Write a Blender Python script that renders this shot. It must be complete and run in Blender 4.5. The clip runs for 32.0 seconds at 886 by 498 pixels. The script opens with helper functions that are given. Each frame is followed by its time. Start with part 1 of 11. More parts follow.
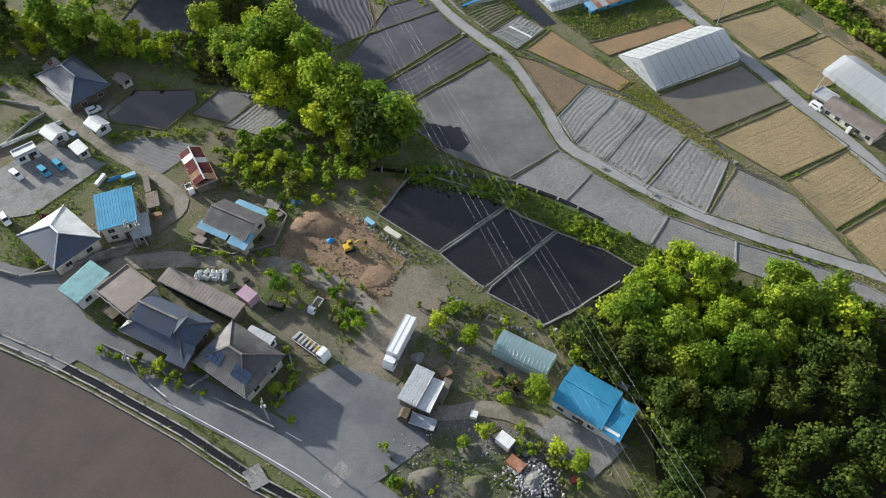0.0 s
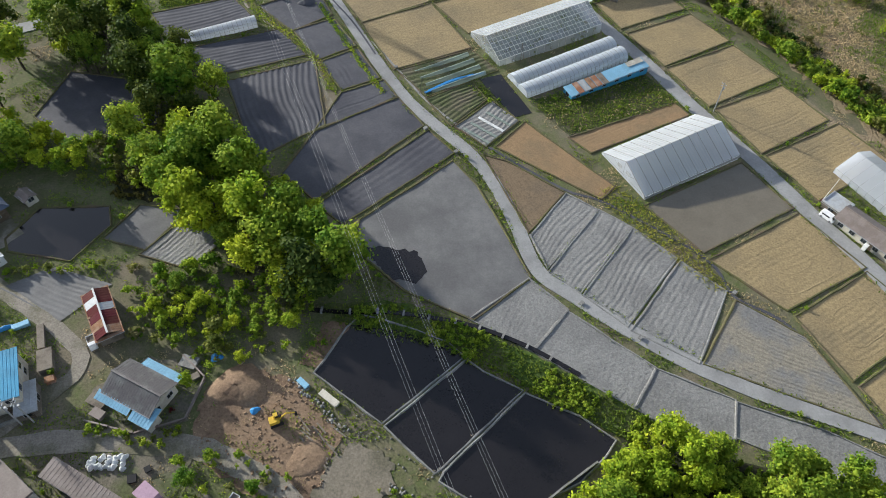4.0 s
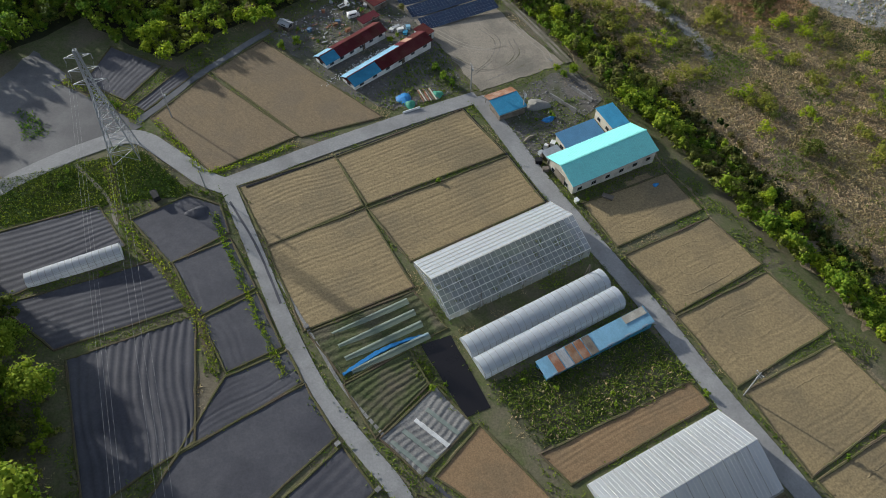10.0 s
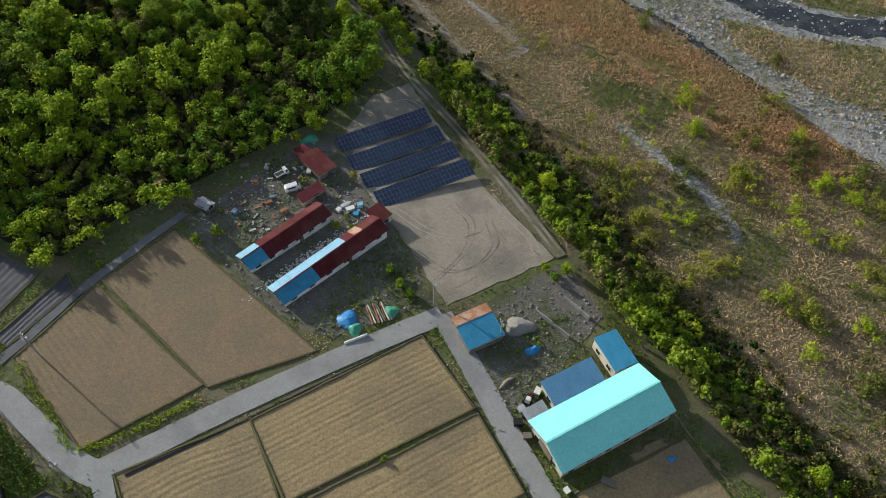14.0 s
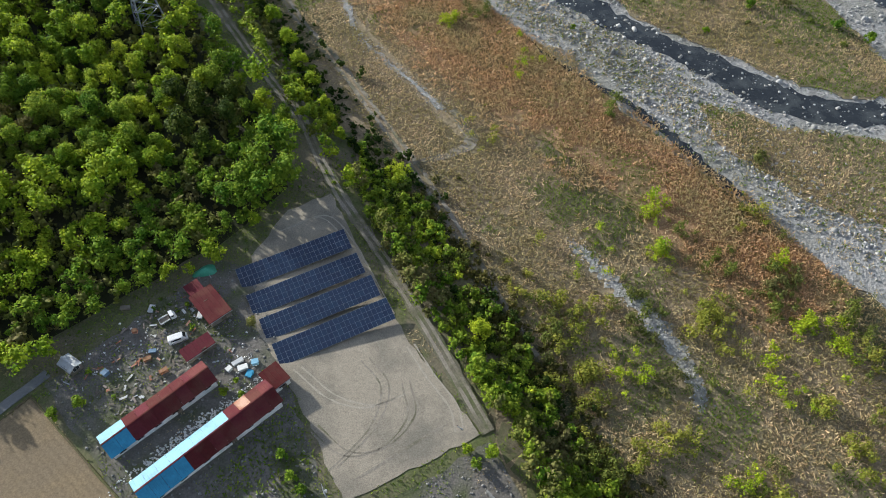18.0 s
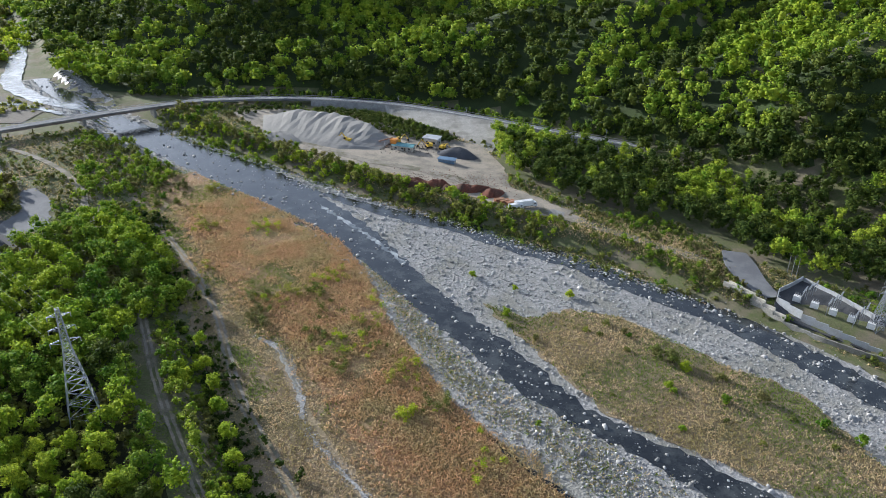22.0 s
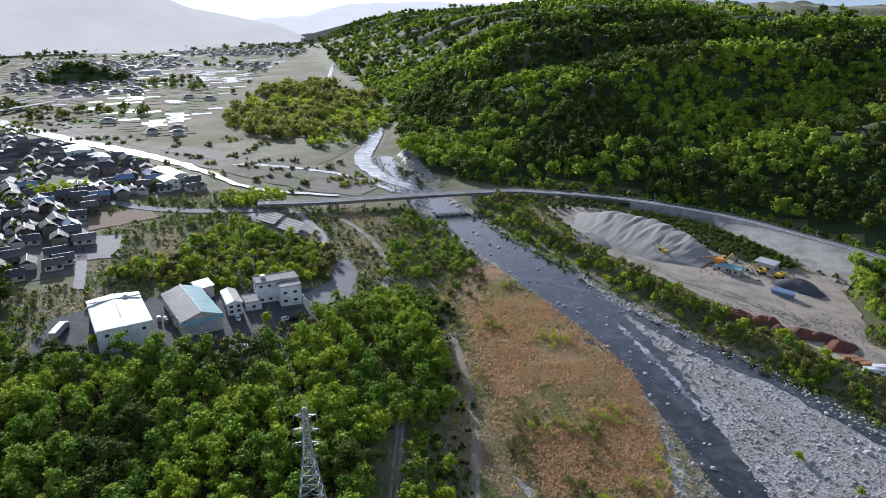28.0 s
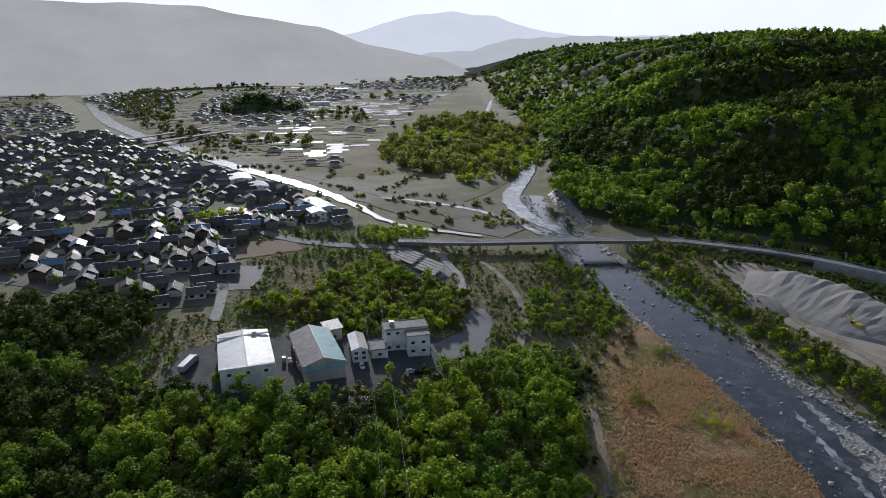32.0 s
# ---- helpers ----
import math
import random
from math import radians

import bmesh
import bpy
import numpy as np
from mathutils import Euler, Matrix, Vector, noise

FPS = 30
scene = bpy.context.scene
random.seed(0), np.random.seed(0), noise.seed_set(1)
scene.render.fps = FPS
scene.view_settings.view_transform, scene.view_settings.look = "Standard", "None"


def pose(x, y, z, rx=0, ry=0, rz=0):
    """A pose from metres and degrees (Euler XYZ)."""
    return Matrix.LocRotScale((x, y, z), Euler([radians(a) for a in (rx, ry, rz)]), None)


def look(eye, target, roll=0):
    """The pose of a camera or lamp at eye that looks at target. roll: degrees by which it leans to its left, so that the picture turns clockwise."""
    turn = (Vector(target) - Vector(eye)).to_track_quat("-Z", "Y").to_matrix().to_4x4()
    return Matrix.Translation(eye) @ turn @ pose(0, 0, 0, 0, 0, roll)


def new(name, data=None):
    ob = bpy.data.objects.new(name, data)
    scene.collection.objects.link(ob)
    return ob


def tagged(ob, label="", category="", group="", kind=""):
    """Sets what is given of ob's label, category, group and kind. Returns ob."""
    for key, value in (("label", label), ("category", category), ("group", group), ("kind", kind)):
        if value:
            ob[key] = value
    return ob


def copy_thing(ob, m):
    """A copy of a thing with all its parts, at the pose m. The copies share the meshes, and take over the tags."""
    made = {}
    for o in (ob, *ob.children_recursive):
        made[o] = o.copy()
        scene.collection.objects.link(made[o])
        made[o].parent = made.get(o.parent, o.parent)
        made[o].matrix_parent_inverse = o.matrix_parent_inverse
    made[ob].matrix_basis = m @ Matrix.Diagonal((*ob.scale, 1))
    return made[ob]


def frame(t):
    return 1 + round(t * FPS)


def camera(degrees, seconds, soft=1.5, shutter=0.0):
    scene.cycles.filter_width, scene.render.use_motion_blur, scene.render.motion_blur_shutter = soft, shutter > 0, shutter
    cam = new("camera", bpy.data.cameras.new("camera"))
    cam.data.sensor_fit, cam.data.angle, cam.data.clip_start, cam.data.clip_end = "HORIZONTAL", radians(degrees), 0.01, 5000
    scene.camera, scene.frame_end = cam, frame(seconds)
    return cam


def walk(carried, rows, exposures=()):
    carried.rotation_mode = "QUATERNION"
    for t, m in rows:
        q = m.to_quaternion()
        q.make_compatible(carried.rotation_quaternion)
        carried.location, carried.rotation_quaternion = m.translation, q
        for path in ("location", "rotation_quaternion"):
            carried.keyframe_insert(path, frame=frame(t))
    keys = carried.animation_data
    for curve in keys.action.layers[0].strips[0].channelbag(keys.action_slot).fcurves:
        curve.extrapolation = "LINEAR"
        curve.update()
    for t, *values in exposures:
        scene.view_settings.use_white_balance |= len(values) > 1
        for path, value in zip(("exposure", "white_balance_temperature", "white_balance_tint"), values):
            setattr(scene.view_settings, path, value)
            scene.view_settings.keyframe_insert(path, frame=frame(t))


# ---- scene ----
cam = camera(64.62, 32.0, 0.92)
# seconds, eye, target, roll
PATH = [
    (0, (-72.54, 2.76, 123.91), (-68.99, 63.99, 44.93), 0.17),
    (0.5, (-70.90, 8.01, 123.87), (-67.38, 69.33, 44.96), 0.10),
    (1, (-69.29, 13.12, 123.86), (-65.72, 74.53, 45.01), 0.10),
    (1.5, (-67.70, 18.08, 123.88), (-64.06, 79.38, 44.95), 0.22),
    (2, (-66.13, 22.92, 123.90), (-62.33, 84.25, 45.00), 0.29),
    (2.5, (-64.67, 27.60, 123.93), (-60.78, 88.92, 45.04), 0.34),
    (3, (-63.35, 32.21, 123.96), (-59.48, 93.48, 45.03), 0.26),
    (3.5, (-62.02, 36.90, 123.99), (-58.21, 98.13, 45.02), 0.19),
    (5.5, (-54.79, 57.01, 124.19), (-51.86, 117.92, 44.94), -0.45),
    (6, (-53.16, 63.06, 124.12), (-50.32, 123.86, 44.77), -0.49),
    (6.5, (-51.40, 69.36, 123.98), (-48.59, 130.07, 44.57), -0.53),
    (7, (-49.57, 75.91, 123.93), (-46.82, 136.49, 44.41), -0.51),
    (7.5, (-47.75, 83.02, 123.82), (-44.98, 143.61, 44.32), -0.43),
    (8, (-46.15, 90.49, 123.72), (-43.29, 151.02, 44.18), -0.35),
    (8.5, (-44.70, 98.47, 123.65), (-41.58, 159.08, 44.17), -0.11),
    (9, (-43.33, 106.97, 123.58), (-40.06, 167.52, 44.06), 0.00),
    (9.5, (-42.11, 115.84, 123.52), (-38.77, 176.35, 43.97), 0.07),
    (10, (-40.98, 125.00, 123.51), (-37.57, 185.50, 43.96), 0.09),
    (10.5, (-39.80, 134.09, 123.57), (-36.31, 194.46, 43.92), 0.10),
    (11, (-38.29, 142.90, 123.64), (-34.80, 203.32, 44.03), 0.09),
    (11.5, (-36.40, 151.36, 123.71), (-33.02, 211.77, 44.08), 0.07),
    (12, (-34.30, 159.62, 123.75), (-31.16, 220.03, 44.12), 0.08),
    (12.5, (-32.32, 167.82, 123.74), (-29.32, 228.31, 44.16), -0.07),
    (13, (-30.57, 175.90, 123.66), (-27.65, 236.38, 44.08), -0.02),
    (13.5, (-29.05, 183.78, 123.55), (-26.12, 244.45, 44.11), 0.02),
    (14, (-27.65, 191.16, 123.52), (-24.64, 251.94, 44.16), 0.18),
    (14.5, (-26.18, 198.16, 123.56), (-23.12, 258.87, 44.15), 0.30),
    (16.5, (-15.33, 221.76, 125.47), (-13.24, 280.98, 44.92), -0.09),
    (17, (-12.49, 226.12, 125.51), (-10.39, 285.21, 44.86), 0.05),
    (17.5, (-9.72, 230.05, 125.47), (-7.68, 289.15, 44.82), 0.01),
    (18, (-7.10, 233.40, 125.41), (-5.05, 292.49, 44.76), 0.08),
    (18.5, (-4.68, 236.30, 125.37), (-2.60, 295.65, 44.91), 0.13),
    (19, (-2.39, 238.90, 125.35), (-0.00, 303.26, 48.85), 0.23),
    (19.5, (-0.26, 241.45, 125.33), (2.42, 311.49, 54.01), 0.23),
    (20, (1.70, 243.98, 125.34), (4.73, 319.14, 59.45), 0.27),
    (20.5, (3.57, 246.60, 125.39), (6.98, 327.02, 66.04), 0.36),
    (21, (5.30, 249.41, 125.40), (9.20, 335.20, 74.16), 0.40),
    (21.5, (6.88, 252.33, 125.37), (11.13, 342.10, 81.51), 0.45),
    (22, (8.25, 255.58, 125.32), (9.74, 345.38, 81.33), 0.51),
    (22.5, (9.39, 258.99, 125.24), (6.34, 348.65, 81.06), 0.63),
    (23, (10.43, 262.35, 125.11), (2.58, 351.67, 80.85), 0.74),
    (23.5, (11.44, 265.66, 124.91), (-4.19, 353.94, 80.61), 0.95),
    (24, (12.52, 268.94, 124.71), (-11.86, 355.24, 80.47), 0.81),
    (24.5, (13.44, 272.16, 124.55), (-17.56, 356.35, 80.39), 0.55),
    (25, (13.98, 275.26, 124.39), (-22.59, 357.23, 80.30), 0.31),
    (25.5, (14.16, 278.21, 124.20), (-26.43, 358.29, 80.14), 0.09),
    (27.5, (7.92, 288.81, 123.00), (-33.23, 372.70, 87.38), -0.21),
    (28, (6.66, 291.69, 122.97), (-34.86, 376.61, 90.35), -0.37),
    (28.5, (5.63, 294.56, 123.00), (-36.23, 380.49, 93.61), -0.48),
    (29, (4.79, 297.38, 123.06), (-37.06, 383.58, 94.46), -0.57),
    (29.5, (3.91, 300.32, 123.07), (-37.99, 386.48, 94.45), -0.57),
    (30, (2.87, 303.39, 123.03), (-41.77, 388.21, 94.51), -0.48),
    (30.5, (1.71, 306.52, 122.95), (-46.90, 389.16, 94.54), -0.54),
    (31, (0.41, 309.70, 122.89), (-52.74, 389.54, 94.60), -0.56),
    (31.5, (-1.01, 312.94, 122.83), (-58.35, 389.87, 94.66), -0.61),
    (32, (-2.50, 316.15, 122.78), (-62.90, 390.71, 94.62), -0.76),
]
EXPOSURES = [(0, 0.70, 5970, 9), (3.5, 0.70, 5920, 9), (6, 0.53, 5920, 9), (9, 0.21, 5870, 9), (11, 0.05, 5870, 9), (13, 0.03, 6070, 9), (14.5, 0.33, 6070, 8), (17, 0.63, 5920, 8), (19, 0.76, 5870, 8), (22, 0.78, 5620, 11), (24, 0.90, 5440, 13), (26, 0.80, 5500, 14), (28, 0.53, 5450, 16), (29, 0.10, 5550, 16), (30, -0.04, 5600, 16), (32, -0.24, 5650, 15)]
walk(cam, [(t, look(eye, target, roll)) for t, eye, target, roll in PATH], EXPOSURES)

# ---- light: veiled evening sun, hazy sky ----
SUN_AZ, SUN_EL = 50.0, 18.5            # degrees to the left of +y, above the horizon
world = bpy.data.worlds.new("sky")
scene.world = world
world.use_nodes = True
wn = world.node_tree.nodes
sky = wn.new("ShaderNodeTexSky")
sky.sky_type, sky.sun_disc = "NISHITA", False
sky.sun_elevation, sky.sun_rotation = radians(SUN_EL), radians(-SUN_AZ)
sky.air_density, sky.dust_density, sky.ozone_density = 1.0, 1.4, 1.5
wn["Background"].inputs["Strength"].default_value = 0.12
hue = wn.new("ShaderNodeHueSaturation")      # thin haze takes colour out of the sky
hue.inputs["Saturation"].default_value = 0.55
world.node_tree.links.new(sky.outputs["Color"], hue.inputs["Color"])
world.node_tree.links.new(hue.outputs["Color"], wn["Background"].inputs["Color"])
sun = new("sun", bpy.data.lights.new("sun", "SUN"))
sun.data.energy, sun.data.angle, sun.data.color = 5.0, radians(1.0), (1.0, 0.92, 0.78)
sun_dir = Vector((-math.sin(radians(SUN_AZ)) * math.cos(radians(SUN_EL)), math.cos(radians(SUN_AZ)) * math.cos(radians(SUN_EL)), math.sin(radians(SUN_EL))))
sun.matrix_world = look(sun_dir * 300, (0, 0, 0))

# ---- materials ----
def nodes_of(name):
    m = bpy.data.materials.new(name)
    m.use_nodes = True
    return m, m.node_tree.nodes, m.node_tree.links.new


def rgb(c):
    return (c[0], c[1], c[2], 1.0)


def surf(name, a, b, scale=1.0, rough=0.85, bump=0.3, c=None, low=0.05, metal=0.0, space="world", rnd=0.0, isl=0.0,
         bscale=None, bdist=0.05, spec=0.3, thin=0.0, stretch=(1, 1, 1), rot=0.0, fine=None):
    """a, b: two colours of the grain at scale; c: a third one that comes in stains at the scale low."""
    m, n, ln = nodes_of(name)
    p = n["Principled BSDF"]
    p.inputs["Roughness"].default_value, p.inputs["Metallic"].default_value = rough, metal
    p.inputs["Specular IOR Level"].default_value = spec
    if space == "world":
        co = n.new("ShaderNodeNewGeometry").outputs["Position"]
    else:
        co = n.new("ShaderNodeTexCoord").outputs["Object"]
    mp = n.new("ShaderNodeMapping")
    mp.inputs["Scale"].default_value = stretch
    mp.inputs["Rotation"].default_value = (0, 0, radians(rot))
    ln(co, mp.inputs["Vector"])
    co = mp.outputs["Vector"]
    t1 = n.new("ShaderNodeTexNoise")
    t1.inputs["Scale"].default_value, t1.inputs["Detail"].default_value = scale, 6
    t1.inputs["Roughness"].default_value = 0.65
    ln(co, t1.inputs["Vector"])
    r1 = n.new("ShaderNodeMapRange")
    r1.inputs["From Min"].default_value, r1.inputs["From Max"].default_value = 0.3, 0.7
    ln(t1.outputs["Fac"], r1.inputs["Value"])
    x1 = n.new("ShaderNodeMix")
    x1.data_type = "RGBA"
    x1.inputs[6].default_value, x1.inputs[7].default_value = rgb(a), rgb(b)
    ln(r1.outputs["Result"], x1.inputs["Factor"])
    col = x1.outputs[2]
    if c:
        t2 = n.new("ShaderNodeTexNoise")
        t2.inputs["Scale"].default_value, t2.inputs["Detail"].default_value = low, 7
        t2.inputs["Roughness"].default_value = 0.6
        ln(co, t2.inputs["Vector"])
        r2 = n.new("ShaderNodeMapRange")
        r2.inputs["From Min"].default_value, r2.inputs["From Max"].default_value = 0.46, 0.62
        ln(t2.outputs["Fac"], r2.inputs["Value"])
        x2 = n.new("ShaderNodeMix")
        x2.data_type = "RGBA"
        ln(r2.outputs["Result"], x2.inputs["Factor"])
        ln(col, x2.inputs[6])
        x2.inputs[7].default_value = rgb(c)
        col = x2.outputs[2]
    fine = (0.0 if thin else 0.26 if space == "world" else 0.10) if fine is None else fine
    if fine:
        t3 = n.new("ShaderNodeTexNoise")
        t3.inputs["Scale"].default_value, t3.inputs["Detail"].default_value = max(2.2, scale * 3.5), 4
        t3.inputs["Roughness"].default_value = 0.7
        ln(co, t3.inputs["Vector"])
        r3 = n.new("ShaderNodeMapRange")
        r3.inputs["From Min"].default_value, r3.inputs["From Max"].default_value = 0.33, 0.67
        r3.inputs["To Min"].default_value, r3.inputs["To Max"].default_value = 1 - fine, 1 + fine
        ln(t3.outputs["Fac"], r3.inputs["Value"])
        h3 = n.new("ShaderNodeHueSaturation")
        ln(r3.outputs["Result"], h3.inputs["Value"])
        ln(col, h3.inputs["Color"])
        col = h3.outputs["Color"]
    for amount, node, out in ((rnd, "ShaderNodeObjectInfo", "Random"), (isl, "ShaderNodeNewGeometry", "Random Per Island")):
        if amount:
            src = n.new(node)
            hv = n.new("ShaderNodeHueSaturation")
            mr = n.new("ShaderNodeMapRange")
            mr.inputs["To Min"].default_value, mr.inputs["To Max"].default_value = 1 - amount, 1 + amount
            ln(src.outputs[out], mr.inputs["Value"])
            ln(mr.outputs["Result"], hv.inputs["Value"])
            mh = n.new("ShaderNodeMapRange")
            mh.inputs["To Min"].default_value, mh.inputs["To Max"].default_value = 0.5 + amount * 0.06, 0.5 - amount * 0.06
            ln(src.outputs[out], mh.inputs["Value"])
            ln(mh.outputs["Result"], hv.inputs["Hue"])
            ln(col, hv.inputs["Color"])
            col = hv.outputs["Color"]
    ln(col, p.inputs["Base Color"])
    if bump:
        tb = n.new("ShaderNodeTexNoise")
        tb.inputs["Scale"].default_value, tb.inputs["Detail"].default_value = bscale or scale * 2, 5
        ln(co, tb.inputs["Vector"])
        bp = n.new("ShaderNodeBump")
        bp.inputs["Strength"].default_value, bp.inputs["Distance"].default_value = bump, bdist
        ln(tb.outputs["Fac"], bp.inputs["Height"])
        ln(bp.outputs["Normal"], p.inputs["Normal"])
    if thin:
        tr = n.new("ShaderNodeBsdfTranslucent")
        ln(col, tr.inputs["Color"])
        mx = n.new("ShaderNodeMixShader")
        mx.inputs["Fac"].default_value = thin
        ln(p.outputs["BSDF"], mx.inputs[1])
        ln(tr.outputs["BSDF"], mx.inputs[2])
        ln(mx.outputs["Shader"], n["Material Output"].inputs["Surface"])
    return m


def paint(name, c, rough=0.45, metal=0.0, wear=0.12, scale=0.8):
    d = tuple(v * (1 - wear) for v in c)
    return surf(name, c, d, scale, rough, 0.06, tuple(v * (1 - 1.6 * wear) for v in c), 0.25, metal, "object", spec=0.22)


def water(name, c, rough=0.06, scale=0.6, bump=0.15):
    return surf(name, c, tuple(v * 0.8 for v in c), 0.15, rough, bump, None, spec=0.5, bscale=scale, bdist=0.04, fine=0.08)


def film(name, c, clear, rough=0.35, milk=0.35):
    """Greenhouse plastic: partly clear, partly milky."""
    m, n, ln = nodes_of(name)
    p = n["Principled BSDF"]
    p.inputs["Base Color"].default_value, p.inputs["Roughness"].default_value = rgb(c), rough
    tr, tl = n.new("ShaderNodeBsdfTransparent"), n.new("ShaderNodeBsdfTranslucent")
    tl.inputs["Color"].default_value = rgb(c)
    tn = n.new("ShaderNodeTexNoise")
    tn.inputs["Scale"].default_value, tn.inputs["Detail"].default_value = 0.5, 5
    ln(n.new("ShaderNodeNewGeometry").outputs["Position"], tn.inputs["Vector"])
    mr = n.new("ShaderNodeMapRange")
    mr.inputs["From Min"].default_value, mr.inputs["From Max"].default_value = 0.3, 0.7
    mr.inputs["To Min"].default_value, mr.inputs["To Max"].default_value = clear * 0.88, min(1, clear * 1.12)
    ln(tn.outputs["Fac"], mr.inputs["Value"])
    m1, m2 = n.new("ShaderNodeMixShader"), n.new("ShaderNodeMixShader")
    m1.inputs["Fac"].default_value = milk
    ln(p.outputs["BSDF"], m1.inputs[1]), ln(tl.outputs["BSDF"], m1.inputs[2])
    ln(mr.outputs["Result"], m2.inputs["Fac"])
    ln(m1.outputs["Shader"], m2.inputs[1]), ln(tr.outputs["BSDF"], m2.inputs[2])
    ln(m2.outputs["Shader"], n["Material Output"].inputs["Surface"])
    return m


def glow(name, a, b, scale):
    """Emission for far distance: bright haze is put into the glowing colour."""
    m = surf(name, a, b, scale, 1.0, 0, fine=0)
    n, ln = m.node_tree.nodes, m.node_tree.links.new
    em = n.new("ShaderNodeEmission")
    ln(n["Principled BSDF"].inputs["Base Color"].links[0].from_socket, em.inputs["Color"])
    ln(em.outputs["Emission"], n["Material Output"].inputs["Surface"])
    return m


M = {}
M["ground"] = surf("grassy_earth", (0.085, 0.11, 0.032), (0.14, 0.13, 0.07), 0.7, 0.95, 0.7, (0.165, 0.14, 0.095), 0.07, bscale=2.2, bdist=0.12)
M["berm"] = surf("berm_grass", (0.085, 0.09, 0.03), (0.13, 0.115, 0.055), 0.9, 0.95, 0.6, (0.115, 0.088, 0.058), 0.16)
M["mud"] = surf("grey_wet_mud", (0.15, 0.147, 0.145), (0.19, 0.185, 0.18), 0.5, 0.78, 0.6, (0.115, 0.112, 0.112), 0.05, bscale=2.0, bdist=0.05, fine=0.10)
M["mud_dark"] = surf("dark_wet_mud", (0.070, 0.070, 0.083), (0.094, 0.093, 0.103), 0.4, 0.8, 0.35, (0.058, 0.058, 0.07), 0.07, bscale=1.8, bdist=0.05, fine=0.12)
M["mud_light"] = surf("drying_grey_mud", (0.255, 0.25, 0.235), (0.205, 0.20, 0.19), 0.8, 0.8, 0.8, (0.185, 0.18, 0.172), 0.1, bscale=1.4, bdist=0.16)
M["mud_tan"] = surf("drying_tan_mud", (0.27, 0.242, 0.188), (0.217, 0.194, 0.152), 0.8, 0.8, 0.8, (0.185, 0.18, 0.172), 0.1, bscale=1.4, bdist=0.16)
M["tan"] = surf("tan_paddy_mud", (0.315, 0.24, 0.125), (0.265, 0.20, 0.104), 0.6, 0.8, 0.6, (0.215, 0.168, 0.095), 0.05, bscale=1.8, bdist=0.12)
M["tan_dry"] = surf("dry_brown_soil", (0.29, 0.195, 0.105), (0.245, 0.16, 0.085), 0.9, 0.95, 0.6, (0.22, 0.155, 0.088), 0.1, bscale=2.5)
M["brown"] = surf("brown_tilled_soil", (0.20, 0.145, 0.09), (0.165, 0.12, 0.075), 0.8, 0.95, 0.5, (0.15, 0.115, 0.078), 0.1, bscale=2.5)
M["flood"] = water("shallow_muddy_water", (0.185, 0.16, 0.12), 0.14, 0.3, 0.05)
M["black_water"] = water("dark_still_water", (0.018, 0.016, 0.017), 0.10, 0.3, 0.03)
M["brown_water"] = water("brown_paddy_water", (0.115, 0.09, 0.072), 0.12, 0.3, 0.04)
M["road"] = surf("pale_worn_concrete", (0.275, 0.272, 0.265), (0.33, 0.325, 0.315), 0.5, 0.9, 0.15, (0.24, 0.236, 0.23), 0.12, fine=0.10)
M["asphalt"] = surf("grey_asphalt", (0.155, 0.158, 0.162), (0.19, 0.192, 0.194), 0.6, 0.9, 0.15, (0.125, 0.127, 0.134), 0.08, fine=0.10)
M["concrete"] = surf("cast_concrete", (0.27, 0.265, 0.25), (0.215, 0.21, 0.20), 0.8, 0.9, 0.2, (0.175, 0.17, 0.16), 0.3)
M["gravel"] = surf("pale_gravel", (0.345, 0.30, 0.235), (0.28, 0.243, 0.19), 1.2, 0.95, 0.5, (0.20, 0.18, 0.145), 0.08, bscale=3)
M["dirt"] = surf("brown_dirt", (0.20, 0.135, 0.085), (0.26, 0.18, 0.115), 0.5, 0.95, 0.6, (0.15, 0.10, 0.065), 0.12, bscale=1.5, bdist=0.15)
M["drive_soil"] = surf("dusty_drive_soil", (0.225, 0.195, 0.15), (0.175, 0.152, 0.115), 0.5, 0.95, 0.5, (0.135, 0.122, 0.085), 0.12, bscale=1.8, bdist=0.1)
M["plaster_dust"] = surf("pale_dust", (0.36, 0.325, 0.265), (0.32, 0.285, 0.23), 1.2, 0.95, 0.2)
M["track"] = surf("dusty_track", (0.28, 0.25, 0.205), (0.225, 0.198, 0.16), 0.8, 0.95, 0.4, (0.14, 0.13, 0.085), 0.15)
M["rubble"] = surf("grey_rubble_ground", (0.17, 0.155, 0.14), (0.12, 0.11, 0.095), 0.9, 0.95, 0.7, (0.085, 0.095, 0.045), 0.1, bscale=2, bdist=0.2)
M["lush_ground"] = surf("lush_grass_ground", (0.06, 0.10, 0.02), (0.085, 0.125, 0.028), 0.7, 0.95, 0.8, (0.10, 0.11, 0.04), 0.12, bscale=1.5, bdist=0.2, spec=0.15)
M["weeds"] = surf("weedy_ground", (0.055, 0.075, 0.025), (0.095, 0.10, 0.045), 0.7, 0.95, 0.8, (0.12, 0.105, 0.07), 0.12, bscale=1.5, bdist=0.25)
M["flood_grass"] = surf("dry_floodplain_grass", (0.21, 0.16, 0.10), (0.30, 0.235, 0.15), 0.7, 0.95, 0.9, (0.18, 0.155, 0.085), 0.03, bscale=1.6, bdist=0.4)
M["reed_ground"] = surf("rusty_reed_ground", (0.275, 0.165, 0.088), (0.34, 0.215, 0.12), 0.6, 0.95, 0.9, (0.20, 0.16, 0.075), 0.05, bscale=1.6, bdist=0.4)
